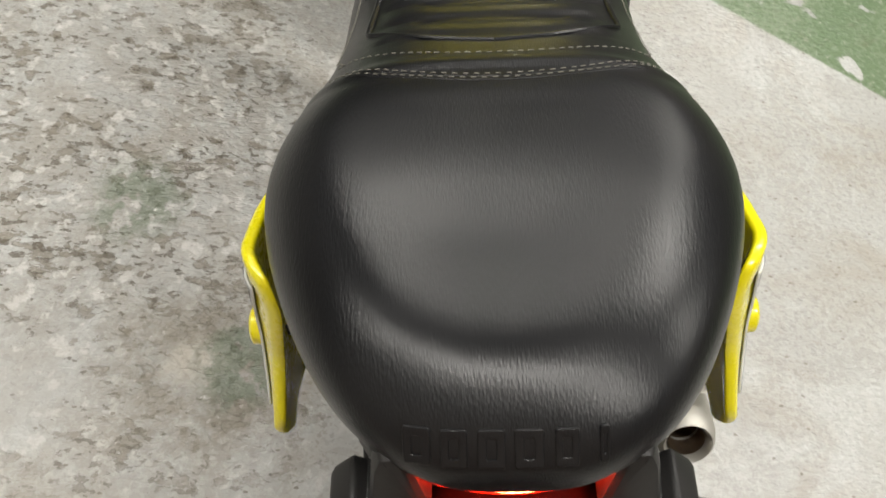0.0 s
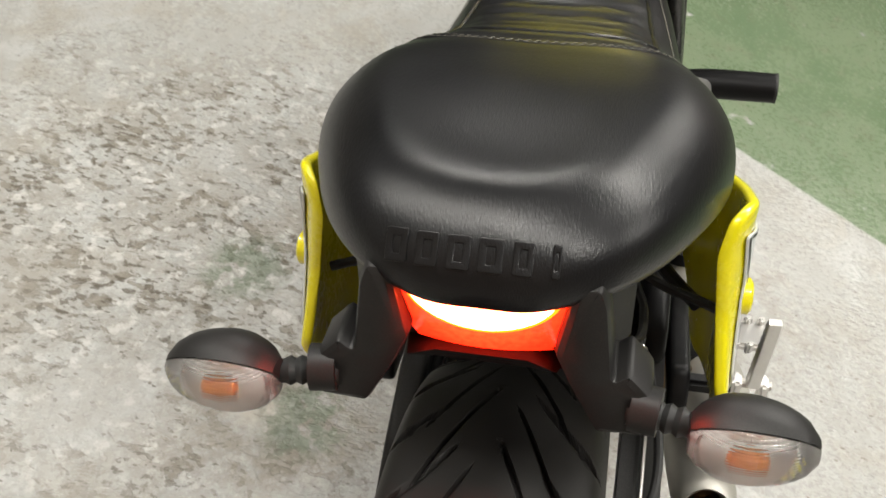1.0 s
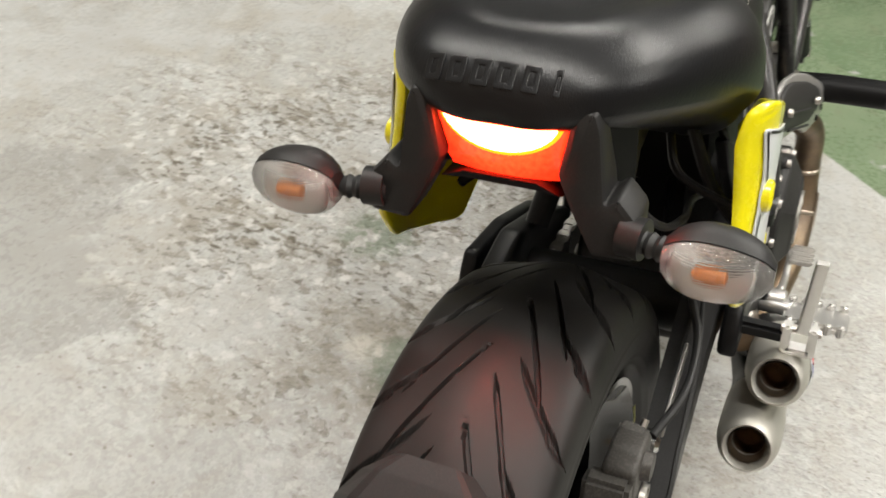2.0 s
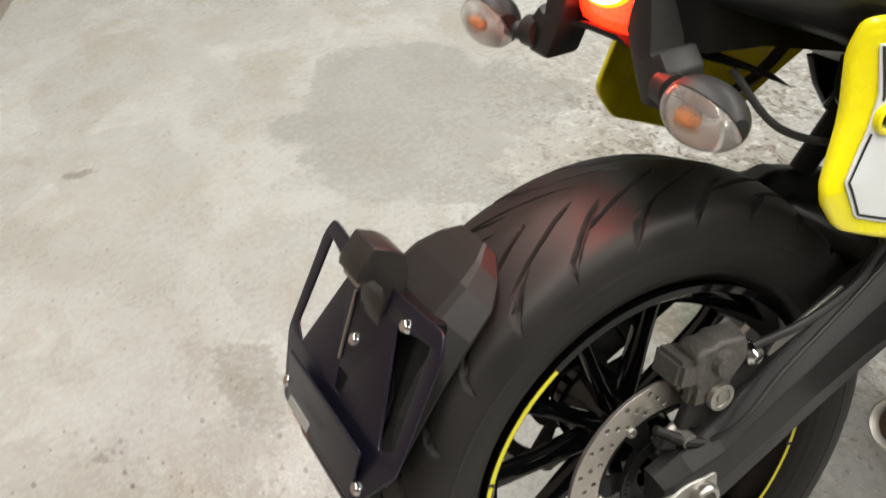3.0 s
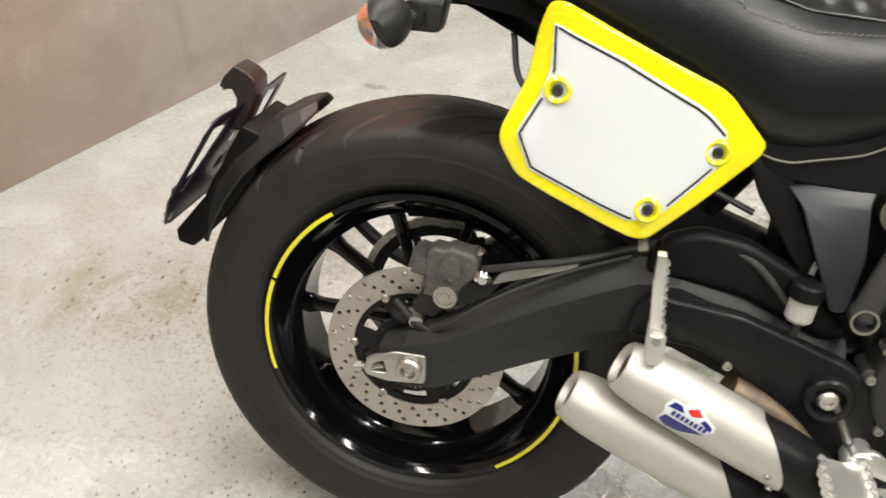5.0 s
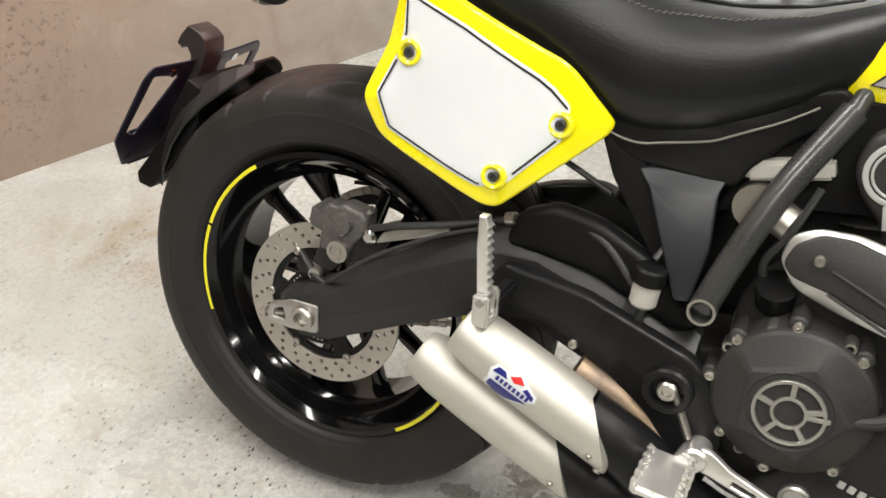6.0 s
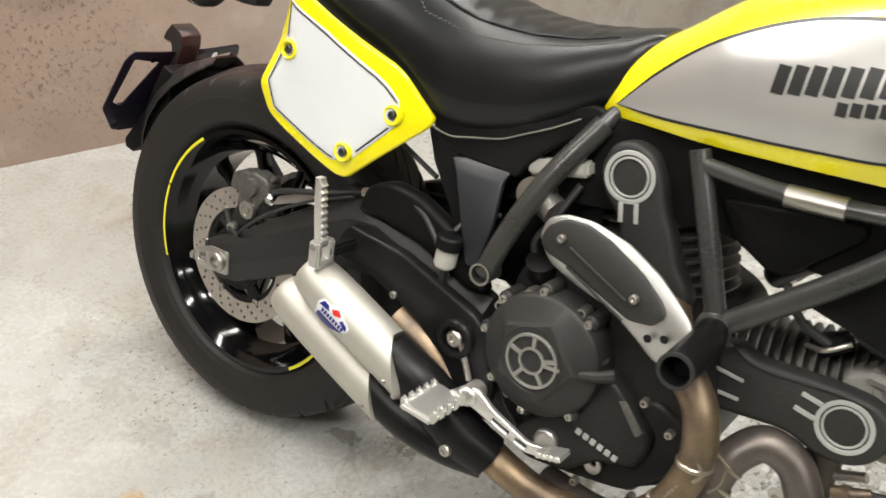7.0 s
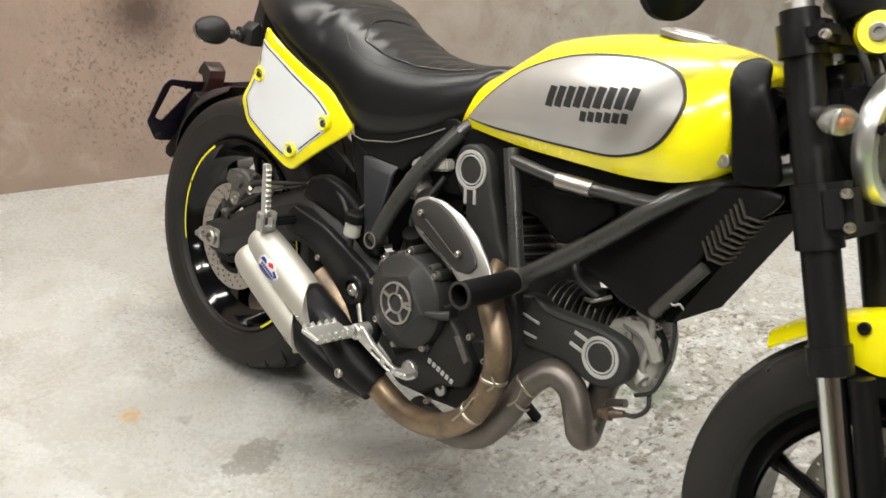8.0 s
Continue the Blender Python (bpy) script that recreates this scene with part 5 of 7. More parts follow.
for s in (-1, 1):
    bm = side_plate([rounded([(1.112, 0.930), (1.138, 0.944), (1.160, 0.938), (1.196, 0.868), (1.220, 0.784), (1.184, 0.772), (1.158, 0.778), (1.140, 0.86)], 0.012)], 0, 0.014, 0.005)
    for _ in range(2):
        bmesh.ops.subdivide_edges(bm, edges=[e for e in bm.edges if e.calc_length() > 0.02], cuts=1)
        bmesh.ops.triangulate(bm, faces=[f for f in bm.faces if len(f.verts) > 4])
    for v in bm.verts:
        out = 0.114 - 0.45 * max(0.0, v.co.x - 1.165) - 0.9 * max(0.0, v.co.z - 0.905) + 0.010 * math.sin((v.co.z - 0.77) * 17)
        v.co.y = s * (out + abs(v.co.y) * (1 if v.co.y * -1 > 0 else -1))
    part("tank_front_cover", bm, BLACK_PLASTIC, bike, "black plastic cover ahead of the tank", edge=50)
part("tank_nose", box((0.05, 0.16, 0.12), (1.165, 0, 0.86), 0.02, (0, 20, 0)), BLACK_PLASTIC, bike)

# ---- frame ----
frame_root = part("frame", tube([(0.634, -0.094, 0.716), (0.585, -0.130, 0.632), (0.550, -0.152, 0.548), (0.530, -0.160, 0.489)], 0.0155, 18, hollow=0.02), FRAME_GREY, bike, "dark grey tubular steel trellis frame")
for pts, r in (([(0.632, 0.100, 0.712), (0.575, 0.145, 0.600), (0.528, 0.163, 0.487)], 0.0142),
               ([(0.770, -0.118, 0.722), (0.810, -0.128, 0.62), (0.845, -0.135, 0.525)], 0.0132), ([(0.770, 0.118, 0.722), (0.845, 0.135, 0.525)], 0.0145),
               ([(0.772, -0.120, 0.706), (0.88, -0.130, 0.702), (1.000, -0.130, 0.708), (1.062, -0.122, 0.713)], 0.0108), ([(0.772, 0.120, 0.706), (1.039, 0.128, 0.712)], 0.0125),
               ([(0.835, -0.135, 0.512), (0.979, -0.130, 0.632), (1.055, -0.122, 0.705), (1.11, -0.095, 0.752), (1.155, -0.065, 0.770), (1.215, -0.04, 0.80)], 0.0152),
               ([(0.835, 0.135, 0.512), (0.979, 0.130, 0.632), (1.07, 0.118, 0.718), (1.215, 0.04, 0.80)], 0.0170),
               ([(0.632, -0.098, 0.712), (0.645, -0.075, 0.735), (0.70, -0.055, 0.745), (0.95, -0.05, 0.755), (1.15, -0.04, 0.79)], 0.0110),
               ([(0.632, 0.098, 0.712), (0.770, 0.055, 0.720), (1.15, 0.04, 0.79)], 0.0110)):
    part("frame_tube", tube(pts, r, 16), FRAME_GREY, frame_root)
part("tube_sleeve", tube([(0.884, -0.131, 0.7005), (0.950, -0.1305, 0.7035)], 0.0135, 18), STEEL, frame_root, "bare metal sleeve")
part("frame_boss", tube([(0.531, -0.142, 0.492), (0.531, -0.174, 0.490)], 0.0160, 20, hollow=0.02), FRAME_GREY, frame_root, "hollow frame boss")
part("boss_ring", lathe([(-0.003, 0.0125), (-0.003, 0.0158), (0.001, 0.0158), (0.001, 0.0128), (-0.003, 0.0125)], (0.531, -0.174, 0.490), 24), STEEL, frame_root, "bare metal ring")
part("steering_head", tube([(1.155, 0, 0.985), (1.225, 0, 0.79)], 0.033, 20), FRAME_GREY, frame_root)
for s in (-1, 1):
    bob = part("crash_bobbin", tube([(0.846, s * 0.140, 0.520), (0.852, s * 0.190, 0.519), (0.854, s * 0.283, 0.518)], [0.019, 0.0215, 0.0215], 24, 14, hollow=0.03), BLACK_PLASTIC, bike, "black plastic crash protector")
    part("clamp_ring", tube([(0.843, s * 0.130, 0.521), (0.846, s * 0.152, 0.520)], 0.022, 20), STEEL, bob)
    part("end_ring", lathe([(-0.002, 0.0175), (-0.002, 0.0220), (0.002, 0.0220), (0.002, 0.0175), (-0.002, 0.0175)], (0.854, s * 0.2835, 0.518), 26, (0, s, 0)), GRIP, bob)
# under-seat side plate; black top and paler tongue paint the light on its fold
for s in (-1, 1):
    plate = side_plate([rounded([(0.378, 0.672), (0.396, 0.640), (0.424, 0.628), (0.535, 0.618), (0.545, 0.640), (0.572, 0.668), (0.640, 0.716), (0.622, 0.738), (0.56, 0.722), (0.50, 0.696), (0.44, 0.684)], 0.010)], 0, 0.012, 0.005)
    for v in plate.verts:
        t = min(1.0, max(0.0, (v.co.z - 0.49) / 0.22))
        v.co.y = s * (0.146 - 0.044 * t - 0.12 * max(0.0, v.co.x - 0.5) + v.co.y * 1.0)
    under = part("under_seat_plate", plate, BLACK_PLASTIC, bike, "plate below the seat, painted black above its lit satin tongue")
    tongue = side_plate([rounded([(0.428, 0.622), (0.446, 0.604), (0.496, 0.488), (0.514, 0.490), (0.524, 0.550), (0.520, 0.612), (0.526, 0.626), (0.47, 0.630)], 0.006)], 0, 0.010, 0.003)
    for v in tongue.verts:
        v.co.y = s * (0.152 - 0.16 * max(0.0, v.co.z - 0.49) - 7.0 * max(0.0, v.co.z - 0.58) ** 2 + v.co.y)
    flange = side_plate([rounded([(0.380, 0.652), (0.400, 0.606), (0.484, 0.487), (0.500, 0.487), (0.446, 0.600), (0.430, 0.645)], 0.005)], 0, 0.016, 0.004)
    for v in flange.verts:
        v.co.y = s * (0.128 - 0.10 * max(0.0, v.co.z - 0.49) + v.co.y)
    part("flange", flange, BLACK_PLASTIC, under)
    part("tongue", tongue, PLATE_LIT, under, "satin blue-grey tongue of the same plate, painted paler where light falls")

# ---- exhaust ----
AX = (Vector((0.4415, -0.2165, 0.335)) - Vector((0.275, -0.221, 0.417))).normalized()


def muffler(tip, length, label):
    tip = Vector(tip)
    e1 = Vector((0, -1, 0))
    e1 = (e1 - AX * e1.dot(AX)).normalized()
    e2 = AX.cross(e1)
    prof = [(0.030, 0.018), (0.012, 0.021), (0.0, 0.0235), (-0.004, 0.0265), (0.0, 0.0300), (0.012, 0.0335), (0.035, 0.0362), (0.08, 0.0375), (0.14, 0.0378), (length - 0.06, 0.0375)]
    rows = []
    for d, r in prof:
        rows.append([tip + AX * d + r * (math.cos(a) * e1 + math.sin(a) * e2) for a in (2 * math.pi * k / 36 for k in range(36))])
    # the sleeve ends in a point on the outer lower side
    end = []
    for k in range(36):
        a = 2 * math.pi * k / 36
        reach = length - 0.034 + 0.036 * max(-0.75, math.cos(a - radians(58)))
        end.append(tip + AX * reach + 0.0365 * (math.cos(a) * e1 + math.sin(a) * e2))
    rows.append(end)
    rows.append([p + (tip + AX * (p - tip).dot(AX) - p) * 0.10 + AX * 0.001 for p in end])
    rows.append([p + (tip + AX * (p - tip).dot(AX) - p) * 0.90 - AX * 0.004 for p in end])
    can = part("muffler", rings(rows, True, False), BRUSHED, bike, label)
    part("outlet_pipe", lathe([(0.004, 0.0200), (0.06, 0.0165), (0.075, 0.0001)], tip, 28, AX), PIPE, can)
    for d, a in ((length - 0.025, 20), (length - 0.005, 62)):
        p = tip + AX * d + 0.0372 * (math.cos(radians(a)) * e1 + math.sin(radians(a)) * e2)
        part("screw", bolt(p, 0.0045, 0.003, p - (tip + AX * d)), STEEL, can)
    return can, e1, e2


upper, E1, E2 = muffler((0.275, -0.221, 0.419), 0.225, "brushed steel upper muffler with a coloured badge")
lower, _, _ = muffler((0.218, -0.206, 0.362), 0.240, "brushed steel lower muffler")
# badge: heart-like blue shape with a red corner and a pale band, on a white ground


def badge(outline, lift):
    """A shape wrapped on the upper muffler; outline: (along, round) in metres."""
    bm = flat([[(1.45 * p, 1.35 * q) for p, q in outline]], 0.0006)
    for _ in range(2):
        bmesh.ops.subdivide_edges(bm, edges=[e for e in bm.edges if e.calc_length() > 0.006], cuts=1)
        bmesh.ops.triangulate(bm, faces=[f for f in bm.faces if len(f.verts) > 4])
    tip = Vector((0.275, -0.221, 0.419))
    for v in bm.verts:
        d, w, h = v.co
        a = w / 0.0378
        v.co = tip + AX * (0.082 + d) + (0.0378 + lift + h) * (math.cos(a) * E1 - math.sin(a) * E2)
    return bm


heart = [(0.024, 0.002), (0.014, -0.010), (0.002, -0.018), (-0.010, -0.020), (-0.019, -0.014), (-0.018, -0.004), (-0.020, 0.004), (-0.016, 0.011), (-0.007, 0.011), (-0.004, 0.014), (0.006, 0.016), (0.013, 0.011), (0.023, 0.007)]
part("badge", badge(heart, 0.0004), WHITE_DECAL, upper, "white-edged blue and red badge", smooth=False)
for shape in ([(-0.015, -0.005), (-0.0165, -0.012), (-0.009, -0.0175), (0.002, -0.0155), (0.012, -0.0085), (0.019, -0.0045)], [(-0.0175, 0.003), (-0.0145, 0.009), (-0.008, 0.009), (-0.004, 0.0045)], [(0.011, 0.0045), (0.013, 0.008), (0.021, 0.005), (0.0215, 0.001), (0.018, 0.002)]):
    part("badge_blue", badge(shape, 0.0010), DECAL_BLUE, upper, smooth=False)
part("badge_red", badge([(-0.003, 0.0085), (0.004, 0.0135), (0.010, 0.0090), (0.002, 0.0055)], 0.0016), DECAL_RED, upper, smooth=False)
for k in range(8):
    a = -0.012 + 0.0040 * k
    part("badge_bar", badge([(a, -0.0022), (a, 0.0022), (a + 0.0026, 0.0022), (a + 0.0026, -0.0022)], 0.0016), DECAL_BLUE, upper, smooth=False)
box_pts = [(0.425, -0.206, 0.344), (0.485, -0.200, 0.308), (0.545, -0.183, 0.252), (0.590, -0.165, 0.224)]
coll = part("exhaust_shroud", tube(box_pts, [0.033, 0.0365, 0.037, 0.033], 24), BLACK_METAL, bike, "black exhaust collector cover")
part("shroud_lower", tube([(0.385, -0.198, 0.280), (0.450, -0.196, 0.249), (0.52, -0.184, 0.228), (0.585, -0.165, 0.217)], [0.033, 0.0345, 0.033, 0.029], 20), BLACK_METAL, coll)
part("shroud_bolt", bolt((0.548, -0.219, 0.240), 0.009, 0.006), STEEL, coll)
part("link_pipe", tube([(0.40, -0.165, 0.375), (0.46, -0.16, 0.345), (0.52, -0.155, 0.29)], 0.024, 16), PIPE, bike)
pipe = part("rear_header_pipe", tube([(0.570, -0.158, 0.230), (0.63, -0.165, 0.214), (0.70, -0.178, 0.213), (0.79, -0.193, 0.240), (0.850, -0.194, 0.292), (0.876, -0.187, 0.365), (0.866, -0.184, 0.432), (0.826, -0.166, 0.474), (0.79, -0.12, 0.505), (0.76, -0.06, 0.525)], [0.0255, 0.0240, 0.0225, 0.0222, 0.0222, 0.0222, 0.0222, 0.0222, 0.0222, 0.0222], 22, 90), PIPE, bike, "heat-tinted bronze exhaust header pipe")
for c, d in (((0.876, -0.187, 0.365), (0, 0, 1)), ((0.851, -0.194, 0.294), (0.5, 0, 0.85))):
    part("weld_seam", lathe([(-0.004, 0.0218), (-0.002, 0.0236), (0.002, 0.0236), (0.004, 0.0218)], c, 24, d), WELD, pipe)
pipe2 = part("front_header_pipe", tube([(0.66, -0.115, 0.195), (0.76, -0.135, 0.20), (0.84, -0.145, 0.235), (0.882, -0.142, 0.295), (0.900, -0.124, 0.352), (0.932, -0.108, 0.384), (0.970, -0.102, 0.372), (0.996, -0.104, 0.330), (1.002, -0.098, 0.304), (1.000, -0.076, 0.292), (0.994, -0.056, 0.312), (0.995, -0.045, 0.37), (1.005, -0.035, 0.43)], 0.0238, 22, 110), PIPE_DARK, bike, "dark heat-tinted looping exhaust header pipe")
for c, d in (((0.893, -0.132, 0.322), (0.4, 0.3, 0.85)), ((0.997, -0.101, 0.322), (0.25, 0, -1)), ((0.90, -0.125, 0.350), (0.5, 0.3, 0.8))):
    part("weld_seam", lathe([(-0.003, 0.0236), (-0.0015, 0.0250), (0.0015, 0.0250), (0.003, 0.0236)], c, 24, d), WELD, pipe2)
# seams, a spring hook on each joint and stamped marks along the pipe
for root, pts in ((pipe, [(0.862, -0.214, 0.330), (0.848, -0.216, 0.300), (0.830, -0.216, 0.275)]), (pipe, [(0.884, -0.205, 0.378), (0.892, -0.206, 0.364), (0.884, -0.208, 0.352)]),
                  (pipe2, [(0.905, -0.146, 0.350), (0.903, -0.152, 0.330), (0.893, -0.160, 0.318)])):
    part("weld_bead", tube(pts, 0.0022, 8), WELD, root)
for k in range(9):
    part("stamp_bar", box((0.0028, 0.0010, 0.0045), (0.8745 - 0.0034 * k, -0.2095 - 0.0008 * k, 0.351 - 0.0062 * k), 0.0003, (0, 28, 0)), WELD, pipe)
SH = rounded([(0.596, 0.560), (0.603, 0.589), (0.628, 0.601), (0.668, 0.603), (0.725, 0.592), (0.775, 0.572), (0.815, 0.547), (0.834, 0.532), (0.838, 0.514), (0.832, 0.484), (0.806, 0.466), (0.790, 0.468), (0.764, 0.486), (0.722, 0.508), (0.664, 0.517), (0.618, 0.530)], 0.010)


def shield_skin(outline, lift, thick, bevel):
    """A plate bent round the header pipe behind it."""
    bm = flat([outline], thick, bevel)
    for _ in range(3):
        bmesh.ops.subdivide_edges(bm, edges=[e for e in bm.edges if e.calc_length() > 0.014], cuts=1)
        bmesh.ops.triangulate(bm, faces=[f for f in bm.faces if len(f.verts) > 4])
    for v in bm.verts:
        x, z, h = v.co
        mid = 0.567 - 0.29 * (x - 0.60)
        q = (z - mid) / 0.055
        f = (x - 0.61) / 0.22
        v.co = (x, -(0.147 + 0.045 * f - 0.015 * q * q + lift + h), z)
    return bm


shield = part("heat_shield", shield_skin(SH, 0.0, 0.006, 0.002), SHIELD_METAL, bike, "silver heat shield with a black insert", edge=50)
INS = rounded([(0.600, 0.558), (0.609, 0.582), (0.632, 0.597), (0.664, 0.599), (0.699, 0.591), (0.757, 0.568), (0.792, 0.546), (0.800, 0.534), (0.788, 0.516), (0.752, 0.508), (0.705, 0.522), (0.650, 0.540), (0.612, 0.545)], 0.008)
part("shield_insert", shield_skin(INS, 0.005, 0.006, 0.0025), COVER_GREY, shield, "charcoal ribbed insert", edge=50)
for d in (-0.014, 0.012):
    part("insert_rib", tube([(x, -(0.1565 + 0.045 * (x - 0.61) / 0.22 - 0.015 * (d / 0.055) ** 2), 0.556 - 0.36 * (x - 0.645) + d) for x in (0.650, 0.70, 0.745)], 0.0020, 8), COVER_GREY, shield)
for x, z, y in ((0.636, 0.574, -0.163), (0.757, 0.541, -0.189)):
    part("shield_bolt", bolt((x, y, z), 0.006, 0.005), STEEL, shield)
for x, z, y in ((0.785, 0.500, -0.190), (0.806, 0.508, -0.193)):
    part("shield_hole", lathe([(0, 0.0001), (0, 0.0045), (0.003, 0.0055), (0.003, 0.004), (0.001, 0.0001)], (x, y, z), 14), BLACK_METAL, shield)

# ---- engine ----
FIN_DARK = surface("black_fins_with_bare_edges", (0.030, 0.029, 0.027), (0.060, 0.056, 0.050), (0.35, 0.5), metal=0.3, relief=0.15, dust=0.15)
COOLER_CORE = surface("black_cooler_core", (0.0025, 0.0025, 0.0025), (0.004, 0.004, 0.004), (0.6, 0.75), spec=0.05, relief=0.3)
COOLER_PIPE = surface("painted_pipe", (0.050, 0.048, 0.045), (0.038, 0.037, 0.035), (0.36, 0.48), metal=0.2, relief=0.1)
COOLER_FIN = surface("dull_fin_alloy", (0.10, 0.09, 0.075), (0.07, 0.062, 0.052), (0.35, 0.5), metal=0.6, relief=0.1)
eng = part("engine", join(side_plate([rounded([(0.56, 0.30), (0.56, 0.50), (0.62, 0.545), (0.74, 0.54), (0.84, 0.50), (0.87, 0.40), (0.85, 0.29), (0.76, 0.235), (0.62, 0.245)], 0.03)], 0.0, 0.26, 0.012)), ENGINE_GREY, bike, "black and grey air-cooled twin-cylinder engine")


def clutch_shell():
    """A round cover whose shoulder is cut into flat facets towards a raised face."""
    c, rows = Vector((0.642, -0.190, 0.412)), []
    for deep, r, facets in ((-0.06, 0.087, 0), (-0.022, 0.087, 0), (-0.014, 0.0855, 0), (-0.011, 0.082, 0), (0.003, 0.060, 5), (0.006, 0.055, 5), (0.007, 0.0465, 0), (0.0055, 0.044, 0), (0.0055, 0.001, 0)):
        row = []
        for k in range(64):
            a = 2 * math.pi * k / 64 + 0.1
            q = r
            if facets:
                w = math.pi / facets
                q = r * math.cos(w) / math.cos((a % (2 * w)) - w) * 1.06
            row.append(c + Vector((q * math.cos(a), -deep, q * math.sin(a))))
        rows.append(row)
    return rings(rows)


clutch = part("clutch_cover", clutch_shell(), COVER_GREY, eng, "round charcoal clutch cover with a faceted shoulder", edge=9)
wheel_cut = []
for k in range(5):
    a0 = 72 * k + 18
    wheel_cut.append(circle(0.642, 0.412, 0.0345, 8, a0 + 5, a0 + 67) + circle(0.642, 0.412, 0.0190, 8, a0 + 64, a0 + 8))
wheel_cut.append(circle(0.642, 0.412, 0.0155, 20))
part("cover_emblem", side_plate([circle(0.642, 0.412, 0.0385, 48)] + wheel_cut, -0.1975, 0.004, 0.0006), ALLOY, eng, "bare alloy five-spoke emblem ring")
for x, z in ((0.607, 0.487), (0.685, 0.488), (0.566, 0.455), (0.560, 0.385), (0.60, 0.335), (0.72, 0.43)):
    part("cover_bolt", bolt((x, -0.150, z), 0.0075, 0.020), STEEL, eng)
for ang in (97, 49, 140, 176, 222, 262, 310):
    x, z = 0.642 + 0.089 * math.cos(radians(ang)), 0.412 + 0.089 * math.sin(radians(ang))
    part("cover_boss", lathe([(-0.04, 0.0105), (0.0, 0.0105), (0.003, 0.008), (0.003, 0.0001)], (x, -0.168, z), 18), COVER_GREY, eng)
    part("cover_bolt", bolt((x, -0.171, z), 0.0062, 0.006), STEEL, eng)
part("intake_block", box((0.22, 0.13, 0.22), (0.555, 0.0, 0.545), 0.02), BLACK_PLASTIC, eng)
part("sump", side_plate([rounded([(0.49, 0.26), (0.50, 0.40), (0.60, 0.42), (0.80, 0.30), (0.78, 0.215), (0.60, 0.205)], 0.02)], 0.0, 0.17, 0.010), ENGINE_GREY, eng)
part("cover_web", tube([(0.705, -0.186, 0.414), (0.730, -0.178, 0.418), (0.745, -0.168, 0.422)], [0.006, 0.008, 0.009], 10), COVER_GREY, eng)
part("emblem_bar", box((0.024, 0.003, 0.0055), (0.672, -0.1985, 0.4135), 0.0008, (0, -3, 0)), ALLOY, eng)
part("lower_cover", side_plate([rounded([(0.605, 0.268), (0.640, 0.312), (0.680, 0.345), (0.714, 0.398), (0.734, 0.414), (0.754, 0.402), (0.806, 0.353), (0.809, 0.335), (0.796, 0.302), (0.742, 0.286), (0.700, 0.250), (0.640, 0.245)], 0.010)], -0.135, 0.050, 0.008), ENGINE_GREY, eng, "dark lower crankcase cover")
part("crankcase_web", side_plate([rounded([(0.62, 0.235), (0.66, 0.30), (0.80, 0.40), (0.852, 0.37), (0.835, 0.30), (0.785, 0.250), (0.70, 0.236)], 0.02)], -0.118, 0.040, 0.008), ENGINE_GREY, eng)
# paler plate: the light on one facet of the lower cover, put into colour
part("lit_facet", side_plate([rounded([(0.756, 0.388), (0.766, 0.392), (0.797, 0.358), (0.789, 0.348)], 0.003)], -0.1605, 0.003, 0.001), CALIPER, eng)
part("drain_tag", side_plate([circle(0.738, 0.276, 0.0125, 24), circle(0.738, 0.280, 0.0045, 14)], -0.150, 0.006, 0.001), ALLOY, eng, "small alloy tag with a hole")
part("oil_window", lathe([(-0.004, 0.018), (0.004, 0.018), (0.006, 0.015), (0.003, 0.012), (0.001, 0.0001)], (0.669, -0.162, 0.287), 28), ALLOY, eng, "round oil sight glass")
for k in range(6):
    part("cast_bar", box((0.008, 0.003, 0.009), (0.712 + 0.0112 * k, -0.1615, 0.322 - 0.0030 * k), 0.0008, (0, 15, 0)), DECAL_GREY, eng)
for x, z in ((0.83, 0.372), (0.80, 0.262), (0.72, 0.247), (0.79, 0.40)):
    part("cover_bolt", bolt((x, -0.155, z), 0.006, 0.010), STEEL, eng)
part("oil_filler", tube([(0.60, -0.12, 0.50), (0.60, -0.135, 0.525)], 0.022, 18), BLACK_PLASTIC, eng)


def cylinder(base, top, r, fins):
    """A finned barrel and its head between two points."""
    b, t = Vector(base), Vector(top)
    ax = (t - b).normalized()
    n = (t - b).length
    prof = []
    for k in range(fins):
        h = n * (k + 0.5) / fins
        prof += [(h - 0.0048, r * 0.72), (h - 0.0018, r * 0.76), (h - 0.0012, r), (h + 0.0012, r), (h + 0.0018, r * 0.76), (h + 0.0048, r * 0.72)]
    return lathe([(0, 0.0001), (0, r * 0.72)] + prof + [(n, r * 0.72), (n, 0.0001)], b, 32, ax)


